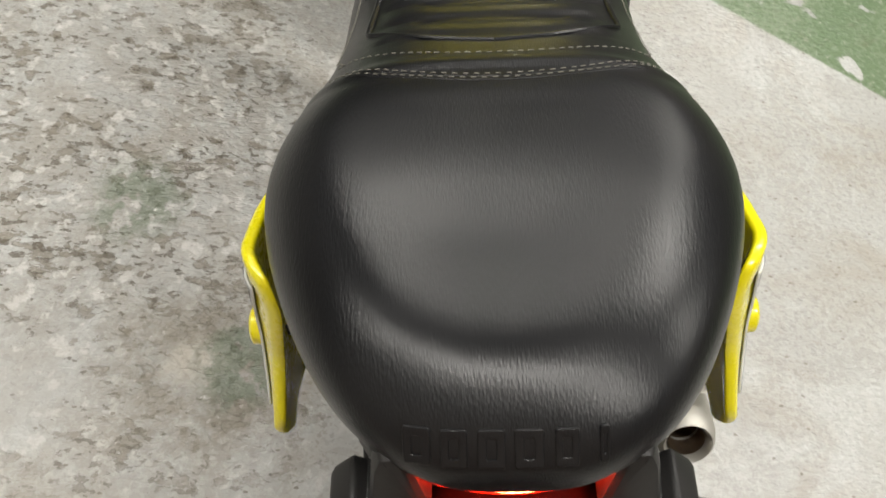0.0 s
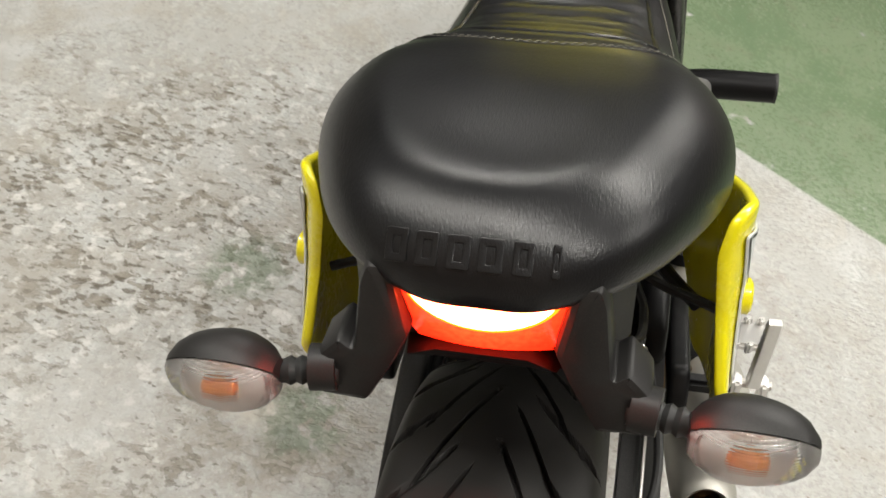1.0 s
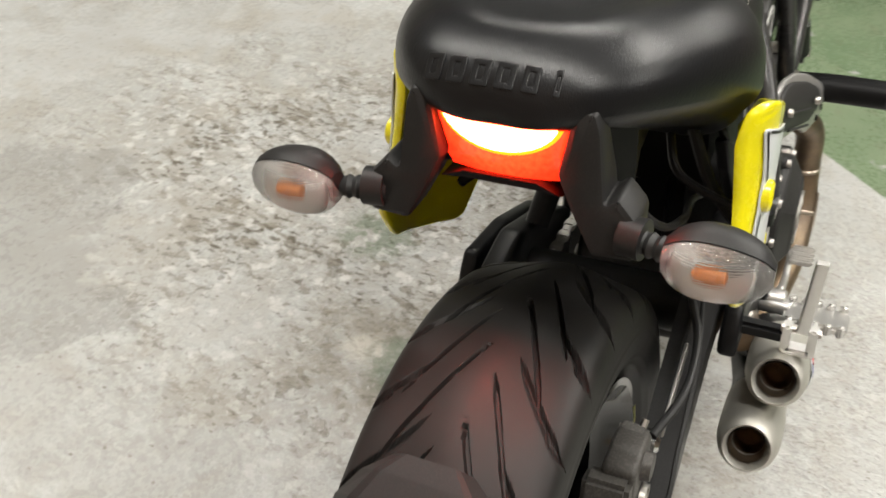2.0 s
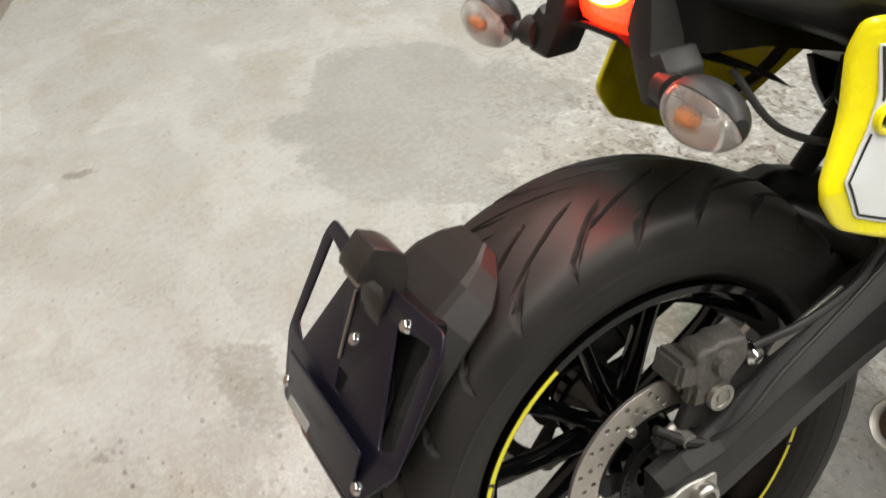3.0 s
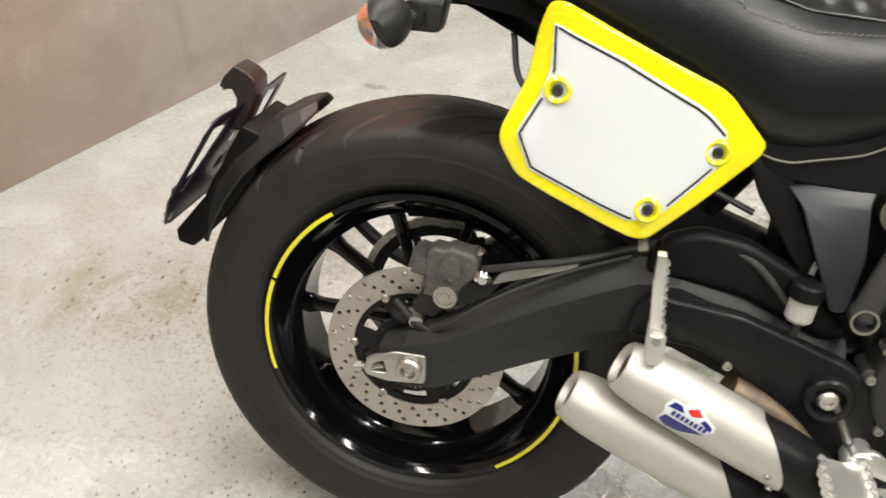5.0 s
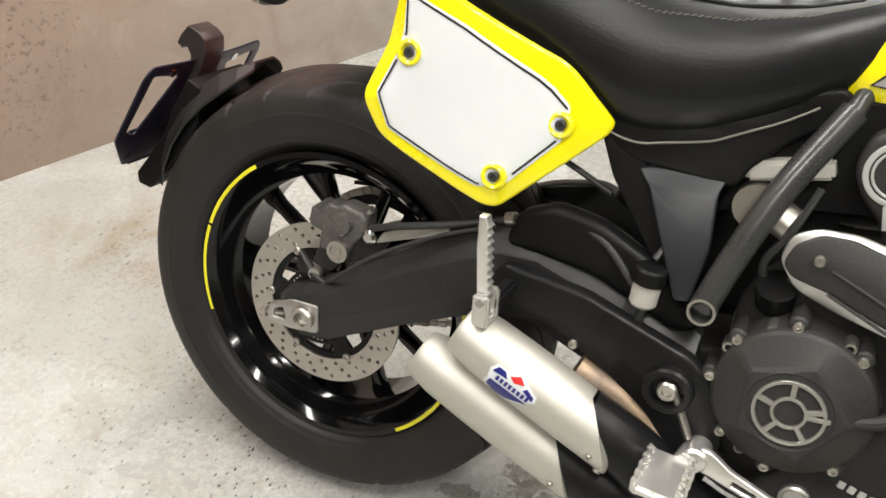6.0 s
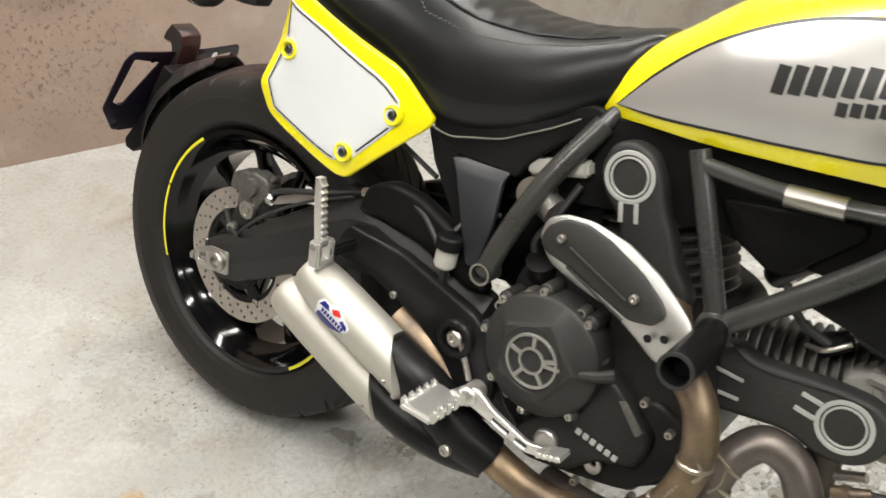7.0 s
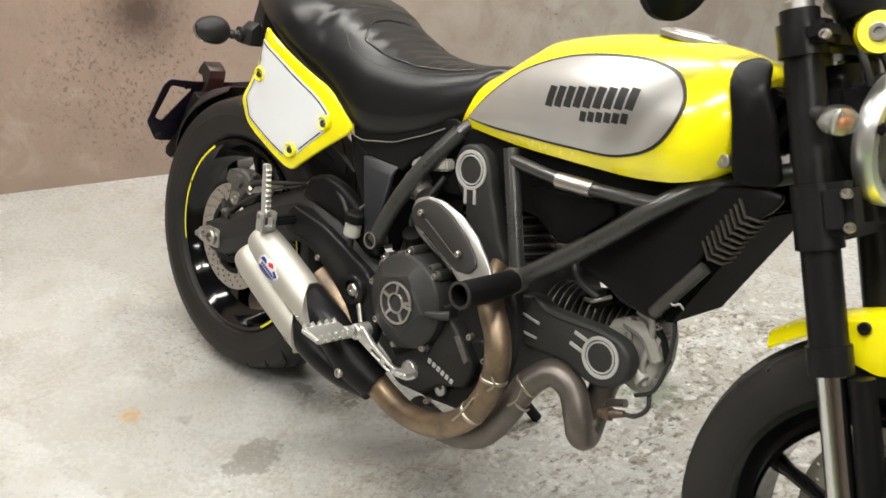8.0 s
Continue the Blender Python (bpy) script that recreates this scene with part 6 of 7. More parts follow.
part("rear_cylinder", cylinder((0.735, 0.0, 0.50), (0.702, 0.0, 0.640), 0.094, 9), FIN_DARK, eng, "finned rear cylinder")
part("front_cylinder", cylinder((0.85, 0.0, 0.440), (1.035, 0.0, 0.470), 0.062, 13), FIN_DARK, eng, "finned front cylinder")
head = part("front_head", join(side_plate([rounded([(0.985, 0.492), (1.030, 0.512), (1.072, 0.530), (1.090, 0.490), (1.092, 0.445), (1.078, 0.400), (1.060, 0.392), (1.03, 0.40), (1.0, 0.43)], 0.014)], -0.034, 0.056, 0.010),
                             tube([(1.02, -0.058, 0.50), (1.06, -0.066, 0.495), (1.085, -0.060, 0.46)], 0.012, 10), tube([(1.05, -0.06, 0.43), (1.075, -0.066, 0.42)], [0.016, 0.013], 12),
                             box((0.05, 0.03, 0.03), (1.012, -0.058, 0.475), 0.008, (0, -20, 0)), tube([(1.035, -0.060, 0.525), (1.064, -0.066, 0.520), (1.070, -0.068, 0.480), (1.066, -0.066, 0.445), (1.075, -0.062, 0.415)], 0.006, 10),
                             lathe([(0, 0.0001), (0, 0.016), (0.010, 0.014), (0.012, 0.0001)], (1.048, -0.058, 0.50), 18), box((0.02, 0.03, 0.05), (1.080, -0.05, 0.48), 0.006, (0, 8, 0))), HEAD_ALLOY, eng, "bare cast alloy front cylinder head")
for x, z in ((1.075, 0.515), (1.096, 0.43), (1.03, 0.505)):
    part("head_bolt", bolt((x, -0.062, z), 0.006, 0.006), STEEL, eng)
part("plug_lead", tube([(0.90, -0.075, 0.58), (0.93, -0.085, 0.545), (0.965, -0.075, 0.525)], 0.006, 10), GRIP, eng)
part("breather_hose", tube([(0.94, -0.05, 0.60), (0.975, -0.075, 0.570), (1.01, -0.075, 0.545), (1.04, -0.06, 0.535)], 0.010, 12), GRIP, eng)
part("hose_clamp", lathe([(-0.005, 0.0102), (-0.005, 0.0125), (0.005, 0.0125), (0.005, 0.0102)], (0.990, -0.077, 0.560), 16, (0.8, -0.1, -0.55)), STEEL, eng)
part("plug_cap", tube([(0.955, -0.06, 0.515), (0.985, -0.065, 0.535)], [0.016, 0.013], 12), BLACK_PLASTIC, eng)
part("clip", tube([(0.94, -0.07, 0.512), (0.965, -0.085, 0.52), (0.99, -0.075, 0.535)], 0.0035, 8), STEEL, eng)
part("rear_head", box((0.11, 0.17, 0.07), (0.684, 0.0, 0.712), 0.015, (0, 12, 0)), ENGINE_GREY, eng)
BV = rounded([(0.656, 0.700), (0.645, 0.663), (0.658, 0.632), (0.685, 0.605), (0.700, 0.55), (0.735, 0.49), (0.80, 0.505), (0.800, 0.534), (0.775, 0.565), (0.762, 0.598), (0.742, 0.635), (0.732, 0.668), (0.715, 0.698), (0.688, 0.709)], 0.016)
part("rear_belt_cover", side_plate([BV], -0.096, 0.034, 0.008), COVER_GREY, eng, "dark grey belt cover with a pale ring")
BH = rounded([(0.795, 0.440), (0.800, 0.472), (0.850, 0.492), (0.873, 0.496), (0.893, 0.484), (1.000, 0.488), (1.040, 0.484), (1.064, 0.466), (1.068, 0.436), (1.050, 0.407), (1.022, 0.394), (0.990, 0.395), (0.950, 0.410), (0.88, 0.404), (0.82, 0.396)], 0.014)
part("front_belt_cover", side_plate([BH], -0.090, 0.034, 0.008), COVER_GREY, eng, "dark grey belt cover with a pale ring and stripes")


def ring_mark(cx, cz, y, tail):
    """A pale ring with two short tails, as painted on the belt covers."""
    t = radians(tail)
    d, n = Vector((math.cos(t), math.sin(t))), Vector((-math.sin(t), math.cos(t)))
    c = Vector((cx, cz))
    outer = side_plate([circle(cx, cz, 0.0345, 44), circle(cx, cz, 0.0285, 40)], y, 0.003, 0.0006)
    inner = side_plate([circle(cx, cz, 0.0265, 40), circle(cx, cz, 0.0235, 40)], y, 0.003, 0.0006)
    tails = []
    for s in (-1, 1):
        a = c + d * 0.033 + n * (s * 0.0105)
        q = [a - n * 0.003, a + d * 0.026 - n * 0.003, a + d * 0.026 + n * 0.003, a + n * 0.003]
        tails.append(side_plate([[tuple(p) for p in q]], y, 0.003, 0.0006))
    return join(outer, inner, *tails)


part("ring_mark", ring_mark(0.689, 0.663, -0.1135, -80), DECAL_GREY, eng)
part("ring_mark", ring_mark(1.013, 0.445, -0.1075, 168), DECAL_GREY, eng)
for x0, z0, x1, z1 in ((0.806, 0.467, 0.888, 0.456), (0.832, 0.431, 0.888, 0.430)):
    part("stripe_mark", side_plate([[(x0, z0), (x1, z1), (x1, z1 - 0.0042), (x0, z0 - 0.0042)]], -0.1085, 0.002), DECAL_GREY, eng)
part("cover_edge", tube([(0.866, -0.1075, 0.494), (0.873, -0.1085, 0.490), (0.894, -0.1085, 0.4795), (1.000, -0.1085, 0.483), (1.036, -0.1080, 0.479)], 0.0016, 8), COVER_GREY, eng)
part("oil_line", tube([(1.05, -0.06, 0.37), (1.0, -0.055, 0.35), (0.96, -0.07, 0.345), (0.93, -0.06, 0.36)], 0.007, 10), STEEL, eng)
part("lambda_sensor", tube([(1.020, -0.080, 0.345), (1.040, -0.082, 0.353), (1.062, -0.080, 0.362)], [0.009, 0.008, 0.006], 12), PIPE, eng, "brass-coloured exhaust sensor")
part("sensor_nut", lathe([(-0.005, 0.006), (-0.005, 0.012), (0.005, 0.012), (0.005, 0.006)], (1.036, -0.082, 0.351), 6, (0.9, 0, 0.4)), PIPE, eng)
part("sensor_lead", tube([(1.060, -0.080, 0.361), (1.080, -0.078, 0.366), (1.095, -0.072, 0.385), (1.088, -0.066, 0.41)], 0.004, 8), GRIP, eng)
part("cable", tube([(1.090, -0.062, 0.560), (1.106, -0.068, 0.520), (1.108, -0.070, 0.460), (1.096, -0.072, 0.415), (1.068, -0.070, 0.395)], 0.0035, 8), GRIP, eng)

# engine side and radiator covers
part("air_box", rings([[(x, y, z) for y, z in ((-w, z0), (-w, z1), (w, z1), (w, z0))] for x, w, z0, z1 in
                       ((0.44, 0.09, 0.56, 0.68), (0.60, 0.09, 0.60, 0.72), (0.80, 0.085, 0.62, 0.735), (1.0, 0.08, 0.60, 0.75), (1.10, 0.06, 0.66, 0.78))]), BLACK_PLASTIC, bike, "black plastic air box under the tank", smooth=False)
TRI = rounded([(0.800, 0.668), (0.968, 0.684), (0.975, 0.668), (0.900, 0.595), (0.880, 0.592), (0.83, 0.62)], 0.010)
part("side_cover", side_plate([TRI], -0.085, 0.020, 0.005), BLACK_PLASTIC, bike, "black triangular frame infill")
RADC = rounded([(0.925, 0.572), (1.050, 0.705), (1.090, 0.748), (1.190, 0.775), (1.228, 0.772), (1.222, 0.752), (1.138, 0.665), (1.106, 0.575), (1.088, 0.535), (1.062, 0.535), (1.014, 0.548), (0.97, 0.560)], 0.012)
for s in (-1, 1):
    part("radiator_side_cover", side_plate([RADC], s * 0.092, 0.014, 0.005), BLACK_PLASTIC, bike, "black plastic oil cooler side cover")
cool = part("oil_cooler", moved(box((0.030, 0.17, 0.23), (-0.012, 0, 0), 0.004), pose(1.150, 0.0, 0.635, 0, 27, 0)), COOLER_CORE, bike, "black finned oil cooler")
for k in range(9):
    fin = join(box((0.030, 0.034, 0.0030), (-0.024, -0.088, 0.106 - 0.0105 * k), 0.001, (0, 30, 0)), box((0.022, 0.034, 0.0030), (-0.003, -0.088, 0.105 - 0.0105 * k), 0.001, (0, -24, 0)))
    part("cooler_fin", moved(fin, pose(1.150, 0.0, 0.635, 0, 27, 0)), COOLER_FIN, cool)
part("cooler_pipe", tube([(1.078, -0.094, 0.545), (1.093, -0.098, 0.566), (1.142, -0.098, 0.640)], 0.0105, 14), COOLER_PIPE, cool, "grey alloy cooler pipe")
part("cable_tie", tube([(1.100, -0.102, 0.574), (1.113, -0.106, 0.572), (1.122, -0.106, 0.577), (1.128, -0.102, 0.570)], 0.0018, 6), WHITE_PLASTIC, cool, "white cable tie")
part("cooler_edge", moved(box((0.008, 0.010, 0.10), (-0.026, -0.090, -0.055), 0.002), pose(1.150, 0.0, 0.635, 0, 27, 0)), BLACK_METAL, cool)
part("horn_bracket", tube([(1.06, -0.06, 0.52), (1.085, -0.06, 0.50), (1.10, -0.05, 0.46)], 0.006, 8), BLACK_METAL, bike)

# hanger, footrests, brake pedal, reservoir
HANG = rounded([(0.275, 0.432), (0.278, 0.462), (0.300, 0.490), (0.320, 0.486), (0.400, 0.476), (0.53, 0.430), (0.565, 0.400), (0.58, 0.33), (0.56, 0.24), (0.53, 0.235), (0.52, 0.30), (0.49, 0.345), (0.43, 0.388), (0.36, 0.425), (0.31, 0.430)], 0.012)
hanger = part("footrest_hanger", side_plate([HANG], -0.162, 0.022, 0.006), BLACK_METAL, bike, "black cast footrest hanger plate")
part("left_hanger", side_plate([HANG], 0.162, 0.022, 0.006), BLACK_METAL, hanger)
part("pivot_bolt", lathe([(0.0, 0.0001), (0.0, 0.0125), (0.010, 0.0125), (0.013, 0.010), (0.013, 0.006), (0.009, 0.0055), (0.009, 0.0001)], (0.512, -0.172, 0.387), 20), STEEL, hanger, "bright swingarm pivot bolt")
part("pivot_collar", lathe([(-0.004, 0.030), (0.010, 0.029), (0.013, 0.026), (0.013, 0.020), (0.002, 0.018)], (0.512, -0.172, 0.387), 30), BLACK_METAL, hanger)
part("hanger_bolt", bolt((0.395, -0.172, 0.41), 0.006, 0.005), STEEL, hanger)
GUARD = rounded([(0.285, 0.500), (0.300, 0.545), (0.345, 0.562), (0.400, 0.553), (0.475, 0.515), (0.53, 0.450), (0.50, 0.440), (0.40, 0.485), (0.33, 0.495)], 0.014)
part("inner_guard", side_plate([GUARD], -0.128, 0.030, 0.010), BLACK_PLASTIC, bike, "black plastic guard above the swingarm")


def passenger_peg(s):
    bar_out = [(-0.007, 0.0)]
    for k in range(9):
        bar_out += [(-0.0065, 0.004 + 0.010 * k), (-0.0095, 0.007 + 0.010 * k), (-0.0065, 0.0105 + 0.010 * k)]
    bar_out += [(-0.005, 0.098), (0.004, 0.098), (0.007, 0.06), (0.007, 0.0)]
    lift = Matrix.Translation((0.303, s * 0.238, 0.476)) @ Matrix(((-1, -0.06, 0, 0), (0, -s * 0.06 * -1, 1, 0), (0, 1, 0, 0), (0, 0, 0, 1)))
    peg = part("passenger_footrest", join(moved(flat([bar_out], 0.014, 0.002), lift), box((0.020, 0.010, 0.040), (0.305, s * 0.250, 0.462), 0.003), box((0.020, 0.010, 0.040), (0.305, s * 0.222, 0.462), 0.003),
                                          box((0.020, 0.030, 0.010), (0.305, s * 0.236, 0.446), 0.003)), PEG_ALLOY, bike, "folded bare alloy passenger footrest")
    part("peg_bracket", box((0.018, 0.06, 0.018), (0.308, s * 0.195, 0.462), 0.004), BLACK_METAL, peg)
    part("peg_pin", tube([(0.305, s * 0.215, 0.474), (0.305, s * 0.258, 0.474)], 0.005, 10), STEEL, peg)


passenger_peg(-1)


def rider_peg(s):
    peg = part("rider_footrest", join(box((0.052, 0.085, 0.012), (0.535, s * 0.250, 0.322), 0.004, (0, 6, 0)), tube([(0.552, s * 0.165, 0.318), (0.545, s * 0.215, 0.320)], 0.012, 14)), PEG_ALLOY, bike, "serrated bare alloy footrest")
    for k in range(5):
        for j in (-1, 1):
            part("tooth", box((0.009, 0.012, 0.020), (0.535 + j * 0.024, s * (0.216 + 0.017 * k), 0.326), 0.003, (0, 0, 45)), PEG_ALLOY, peg)
    return peg


rider_peg(-1)
PED = [(0.548, 0.335), (0.572, 0.340), (0.600, 0.320), (0.66, 0.296), (0.700, 0.303), (0.714, 0.312), (0.720, 0.300), (0.700, 0.286), (0.655, 0.280), (0.60, 0.298), (0.57, 0.308), (0.55, 0.312)]
pedal = part("brake_pedal", side_plate([rounded(PED, 0.008), rounded([(0.602, 0.309), (0.630, 0.300), (0.628, 0.295), (0.602, 0.303)], 0.002), rounded([(0.640, 0.296), (0.66, 0.291), (0.658, 0.286), (0.64, 0.290)], 0.002)], -0.196, 0.010, 0.003), PEG_ALLOY, bike, "cast alloy rear brake pedal")
part("pedal_pivot", lathe([(-0.03, 0.015), (0.008, 0.015), (0.011, 0.012), (0.011, 0.0001)], (0.558, -0.196, 0.324), 20), PEG_ALLOY, pedal)
part("pedal_pad", join(*[box((0.010, 0.034, 0.010), (0.690 + 0.009 * k, -0.213, 0.304 + 0.002 * k), 0.003, (0, 20, 0)) for k in range(4)]), PEG_ALLOY, pedal)
part("push_rod", tube([(0.545, -0.18, 0.335), (0.52, -0.176, 0.385)], 0.005, 8), STEEL, pedal)
res = part("fluid_reservoir", lathe([(-0.026, 0.0001), (-0.026, 0.013), (-0.022, 0.0160), (0.006, 0.0160), (0.006, 0.0001)], (0.466, -0.158, 0.500), 24, (0.1, 0, 1)), WHITE_PLASTIC, bike, "milky brake fluid reservoir with black cap")
part("cap", lathe([(0.004, 0.0001), (0.004, 0.0190), (0.020, 0.0190), (0.023, 0.016), (0.023, 0.0001)], (0.466, -0.158, 0.500), 24, (0.1, 0, 1)), BLACK_PLASTIC, res)
part("reservoir_hose", tube([(0.464, -0.158, 0.472), (0.462, -0.155, 0.44), (0.475, -0.15, 0.40), (0.51, -0.155, 0.36)], 0.006, 8), GRIP, res)
part("throttle_body", join(tube([(0.56, -0.05, 0.60), (0.56, -0.115, 0.60)], 0.026, 18), tube([(0.575, -0.115, 0.600), (0.60, -0.12, 0.590)], 0.020, 14)), STEEL, bike, "bare metal throttle body")
part("relay_box", box((0.09, 0.03, 0.022), (0.585, -0.095, 0.645), 0.004, (0, -12, 0)), WHITE_PLASTIC, bike)
for pts, r in (([(0.62, -0.10, 0.63), (0.60, -0.12, 0.58), (0.58, -0.125, 0.54), (0.60, -0.12, 0.50)], 0.005), ([(0.52, -0.12, 0.56), (0.49, -0.130, 0.555), (0.475, -0.140, 0.54), (0.468, -0.150, 0.528)], 0.004),
               ([(0.10, -0.06, 0.75), (0.12, -0.10, 0.70), (0.20, -0.11, 0.66), (0.30, -0.10, 0.62), (0.40, -0.11, 0.58)], 0.004)):
    part("cable", tube(pts, r, 8), GRIP, bike)
part("shock_absorber", join(tube([(0.47, 0.07, 0.66), (0.37, 0.10, 0.50)], 0.016, 14), tube([(0.475, 0.07, 0.668), (0.415, 0.087, 0.57)], 0.024, 14)), BLACK_METAL, bike)
part("side_stand", tube([(0.56, 0.15, 0.24), (0.62, 0.22, 0.15), (0.66, 0.29, 0.068)], [0.012, 0.011, 0.012], 12), BLACK_METAL, bike, "black side stand resting on the floor")

# ---- front end ----
TOPF, LOWF = Vector((1.184, 0, 1.005)), Vector((1.444, 0, 0.330))
FD = (LOWF - TOPF).normalized()


def along_fork(z, y=0.0, ahead=0.0):
    p = TOPF + FD * ((z - TOPF.z) / FD.z)
    return Vector((p.x, y, p.z)) + Vector((-FD.z, 0, FD.x)) * ahead


fork = part("fork_crown", join(moved(box((0.062, 0.20, 0.036), (0, 0, 0), 0.010), Matrix.Translation(along_fork(0.975)) @ Matrix.Rotation(math.atan2(-FD.x, -FD.z) * -1, 4, "Y").inverted())), BLACK_METAL, bike, "black upside-down front fork")
part("steering_head", tube([along_fork(0.945), along_fork(0.745)], [0.036, 0.040], 24), BLACK_METAL, fork)
for y, z in ((-0.044, 0.93), (-0.030, 0.90), (0.030, 0.92), (0.048, 0.89)):
    part("cable", tube([along_fork(1.02, y, 0.030), along_fork(z, y * 1.2, 0.062), along_fork(0.83, y * 0.7, 0.058), along_fork(0.76, y * 0.5, -0.030)], 0.0055, 8, 30), GRIP, fork)
part("wiring_cover", moved(box((0.050, 0.135, 0.150), (0, 0, 0), 0.014), Matrix.Translation(along_fork(0.855, 0, 0.018)) @ Matrix.Rotation(math.atan2(-FD.x, -FD.z), 4, "Y")), BLACK_PLASTIC, fork)
part("lower_clamp", moved(box((0.062, 0.20, 0.062), (0, 0, 0), 0.012), Matrix.Translation(along_fork(0.755)) @ Matrix.Rotation(math.atan2(-FD.x, -FD.z), 4, "Y")), BLACK_METAL, fork)
for s in (-1, 1):
    y = s * 0.100
    for z0, z1, r, m, nm in ((1.012, 0.565, 0.0258, BLACK_METAL, "outer_tube"), (0.60, 0.565, 0.0300, BLACK_METAL, "tube_collar"), (0.57, 0.36, 0.0205, CHROME, "stanchion")):
        part(nm, tube([along_fork(z0, y), along_fork(z1, y)], r, 28), m, fork)
    part("fork_cap", lathe([(-0.004, 0.020), (0.010, 0.020), (0.013, 0.016), (0.013, 0.0001)], along_fork(1.012, y), 24, -FD), ALLOY, fork)
    part("axle_lug", join(tube([along_fork(0.40, y), along_fork(0.315, y, 0.014)], [0.024, 0.030], 18), tube([(1.472, y - 0.02, 0.315), (1.472, y + 0.02, 0.315)], 0.028, 18)), BLACK_METAL, fork)
    for z in (0.785, 0.745):
        part("clamp_bolt", bolt(along_fork(z, y) + Vector((0.050, -0.034, 0.020)), 0.007, 0.006), STEEL, fork)
    part("clamp_bolt", bolt(along_fork(0.975, y) + Vector((0.042, -0.034, 0.014)), 0.007, 0.006), STEEL, fork)
    part("clamp_lug", moved(box((0.044, 0.050, 0.070), (0.034, -0.006, 0.0), 0.010), Matrix.Translation(along_fork(0.768, y)) @ Matrix.Rotation(math.atan2(-FD.x, -FD.z), 4, "Y")), BLACK_METAL, fork)
    part("crown_lug", moved(box((0.036, 0.046, 0.030), (0.030, -0.008, 0.0), 0.008), Matrix.Translation(along_fork(0.980, y)) @ Matrix.Rotation(math.atan2(-FD.x, -FD.z), 4, "Y")), BLACK_METAL, fork)
    part("clamp_ear", tube([along_fork(0.80, y), along_fork(0.72, y)], 0.0318, 24), BLACK_METAL, fork)
    part("crown_ear", tube([along_fork(0.995, y), along_fork(0.955, y)], 0.0318, 24), BLACK_METAL, fork)
    part("fork_guard", tube([along_fork(0.56, y, 0.040), along_fork(0.45, y, 0.040), along_fork(0.36, y, 0.034)], [0.018, 0.020, 0.016], 12, squash=0.9), BLACK_PLASTIC, fork)
part("front_axle", tube([(1.472, -0.13, 0.315), (1.472, 0.13, 0.315)], 0.012, 16, hollow=0.01), STEEL, bike)
rows = []
for a in np.linspace(58, 135, 22):
    k = (a - 58) / 77
    r, w = 0.349, 0.064 - 0.018 * abs(2 * k - 1) ** 3
    row = []
    for q in np.linspace(-1, 1, 11):
        d = 0.022 * q * q
        row.append((FRONT.x + (r - d) * math.cos(radians(a)), w * q, FRONT.z + (r - d) * math.sin(radians(a))))
    rows.append(row)
inner = [[(FRONT.x + (x - FRONT.x) * 0.988, y * 0.97, FRONT.z + (z - FRONT.z) * 0.988) for x, y, z in row] for row in rows]
fender = part("front_fender", rings([list(a) + list(reversed(b)) for a, b in zip(rows, inner)]), YELLOW, bike, "yellow front fender", edge=50)
for s in (-1, 1):
    part("fender_bracket", side_plate([rounded([(1.335, 0.585), (1.345, 0.635), (1.40, 0.655), (1.45, 0.645), (1.45, 0.59), (1.40, 0.575)], 0.012)], s * 0.072, 0.006, 0.002), YELLOW, fender)
    part("fender_bolt", bolt((1.37, s * 0.076, 0.632), 0.009, 0.005, (0, s, 0)), BLACK_METAL, fender)
HEAD, FACING = Vector((1.302, 0, 0.872)), Vector((0.985, -0.14, 0.10))
lamp = part("headlight", lathe([(-0.085, 0.0001), (-0.080, 0.030), (-0.05, 0.064), (-0.012, 0.084), (0.004, 0.087), (0.004, 0.075)], HEAD, 48, FACING), BLACK_METAL, bike, "round black headlight with chromed rim")
part("rim", lathe([(0.000, 0.080), (0.000, 0.090), (0.008, 0.0935), (0.018, 0.0930), (0.027, 0.087), (0.030, 0.079), (0.027, 0.073), (0.012, 0.072), (0.000, 0.080)], HEAD, 48, FACING), RIM_CHROME, lamp, "wide chromed rim")
part("lens", lathe([(0.022, 0.074), (0.036, 0.050), (0.042, 0.0001)], HEAD, 48, FACING), CLEAR_LENS, lamp, "clear domed lens")
part("reflector", lathe([(0.010, 0.074), (-0.03, 0.05), (-0.04, 0.0001)], HEAD, 40, FACING), RIM_CHROME, lamp)
band = Matrix.Translation(HEAD) @ FACING.to_track_quat("X", "Z").to_matrix().to_4x4()
part("cross_band", join(*[moved(box((0.010, 0.034, 0.015), (0.030 + 0.006 * (k == 0), 0.046 * k, 0.012), 0.003, (0, 0, -16 * k)), band) for k in (-1.7, -0.9, 0, 0.9, 1.7)]), BLACK_PLASTIC, lamp, "black band across the lens")
fly = part("fly_screen", moved(flat([rounded([(-0.13, 0.0), (-0.10, -0.05), (0.10, -0.05), (0.13, 0.0), (0.12, 0.14), (0.08, 0.17), (-0.08, 0.17), (-0.12, 0.14)], 0.02)], 0.008, 0.003),
                               Matrix.Translation((1.425, 0, 0.94)) @ Matrix(((0, -0.42, 0.9, 0), (1, 0, 0, 0), (0, 0.9, 0.42, 0), (0, 0, 0, 1)))), YELLOW, bike, "small yellow number-board screen")
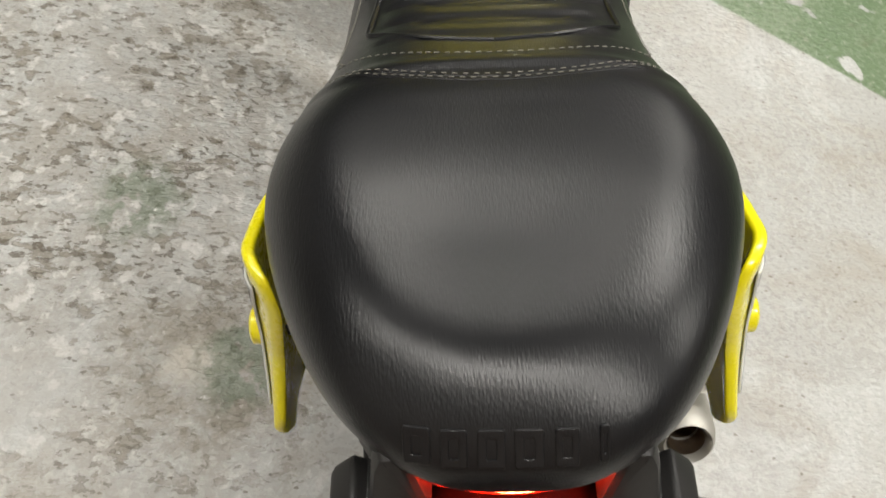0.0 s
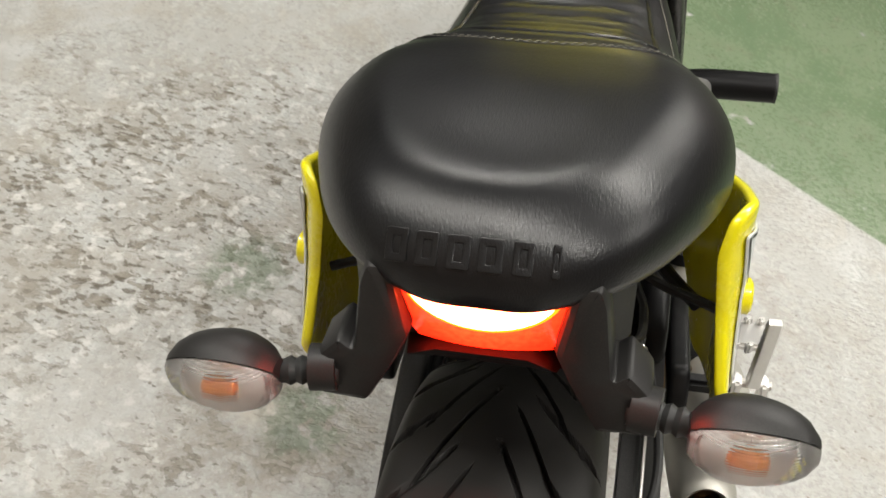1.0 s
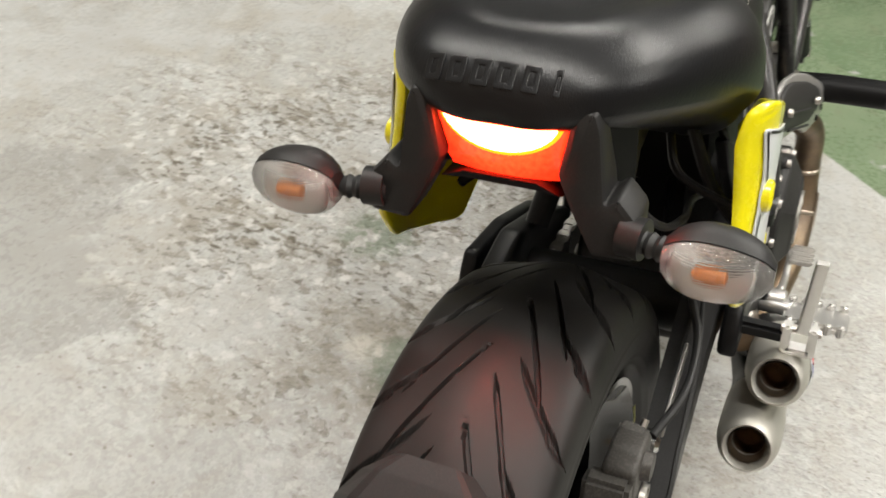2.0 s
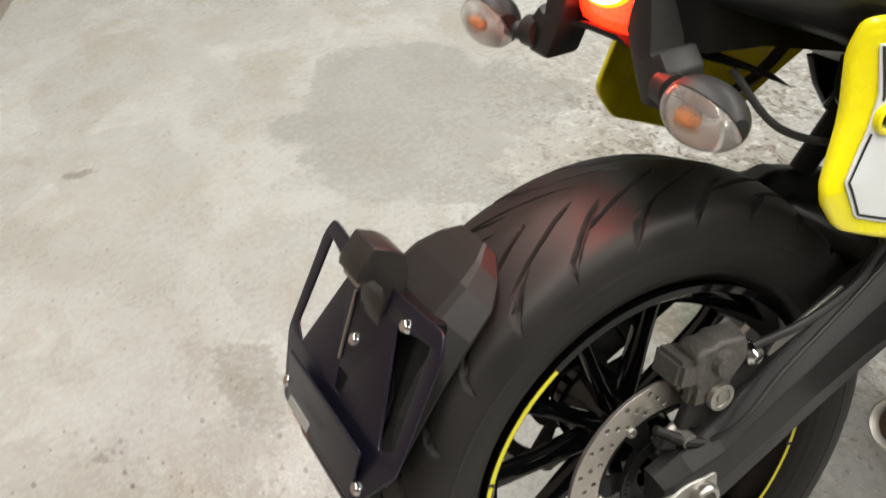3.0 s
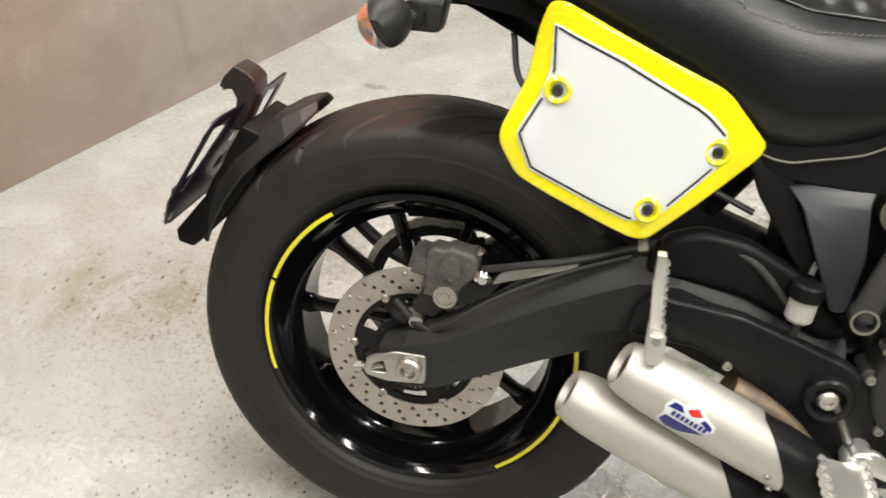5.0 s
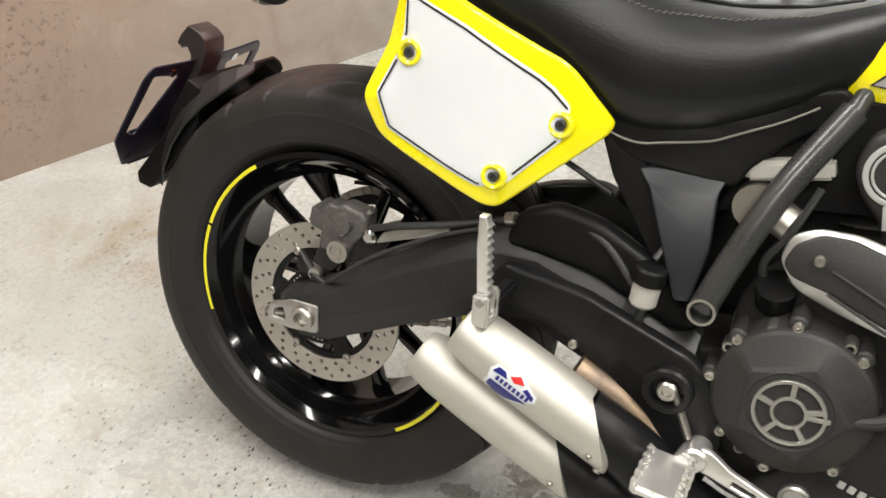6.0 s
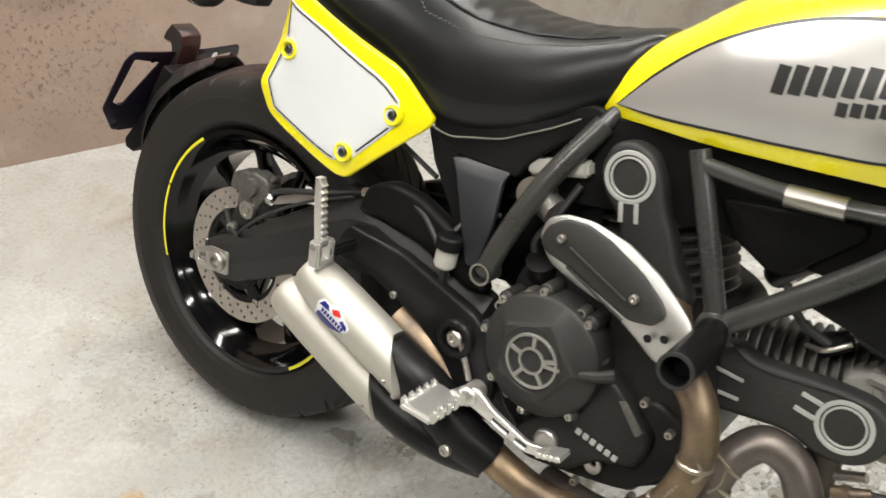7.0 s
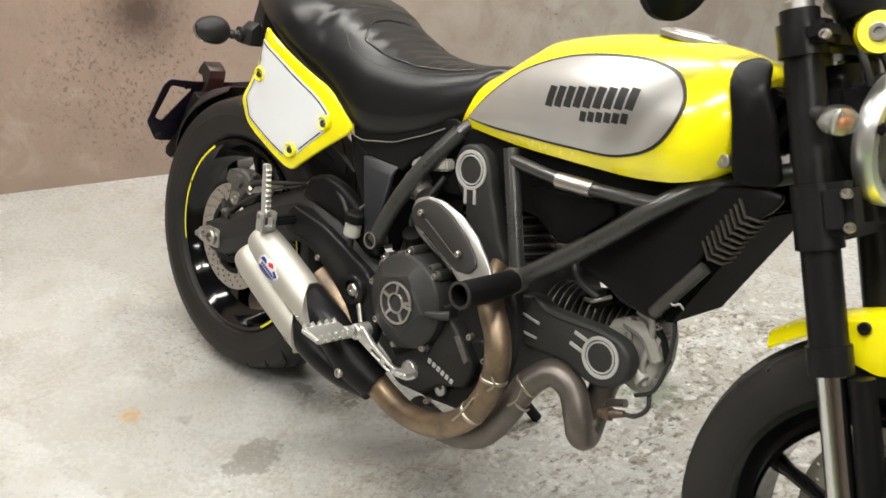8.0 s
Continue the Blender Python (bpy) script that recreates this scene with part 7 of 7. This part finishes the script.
for s in (-1, 1):
    part("boss", tube([(1.285, s * 0.10, 1.000), (1.296, s * 0.118, 1.003)], 0.026, 20), YELLOW, fly)
    part("screw", bolt((1.296, s * 0.120, 1.003), 0.012, 0.006, (0.2, s, 0)), STEEL, fly)
    indicator((1.293, s * 0.160, 0.892), s, -1.0, 0.66, 32.0)
    part("stalk", tube([(1.235, s * 0.110, 0.890), (1.292, s * 0.140, 0.893)], 0.010, 12), GRIP, bike)
bars = part("handlebar", tube([(1.02, -0.40, 1.035), (1.08, -0.28, 1.065), (1.14, -0.15, 1.08), (1.165, 0, 1.06), (1.14, 0.15, 1.08), (1.08, 0.28, 1.065), (1.02, 0.40, 1.035)], 0.0125, 16, 60), BLACK_METAL, bike, "wide black handlebar with rubber grips")
for s in (-1, 1):
    part("grip", tube([(1.010, s * 0.42, 1.030), (1.068, s * 0.305, 1.060)], 0.0175, 16), GRIP, bars)
    part("switch_cube", box((0.045, 0.05, 0.045), (1.083, s * 0.265, 1.066), 0.008), BLACK_PLASTIC, bars)
    part("lever", tube([(1.10, s * 0.24, 1.055), (1.12, s * 0.28, 1.045), (1.085, s * 0.36, 1.03), (1.06, s * 0.43, 1.015)], [0.009, 0.008, 0.006, 0.007], 10), BLACK_METAL, bars)
mir = part("mirror", lathe([(-0.022, 0.0001), (-0.018, 0.030), (-0.006, 0.052), (0.004, 0.055), (0.006, 0.050), (0.004, 0.0001)], (1.150, -0.362, 1.028), 36, (-0.95, 0.25, 0.15)), BLACK_PLASTIC, bike, "round black mirror")
part("mirror_glass", lathe([(0.005, 0.049), (0.006, 0.0001)], (1.150, -0.362, 1.028), 32, (-0.95, 0.25, 0.15)), CHROME, mir)
part("mirror_stem", tube([(1.09, -0.26, 1.075), (1.13, -0.30, 1.085), (1.165, -0.35, 1.045)], 0.006, 10), BLACK_METAL, mir)
part("instrument", lathe([(-0.05, 0.0001), (-0.045, 0.045), (0.0, 0.055), (0.012, 0.052), (0.012, 0.0001)], (1.24, -0.06, 1.06), 32, (-0.5, 0, 0.86)), BLACK_PLASTIC, bike, "round black instrument")
part("reservoir", lathe([(-0.02, 0.0001), (-0.02, 0.024), (0.012, 0.024), (0.016, 0.02), (0.016, 0.0001)], (1.12, -0.21, 1.10), 24, (0, 0, 1)), BLACK_PLASTIC, bike)
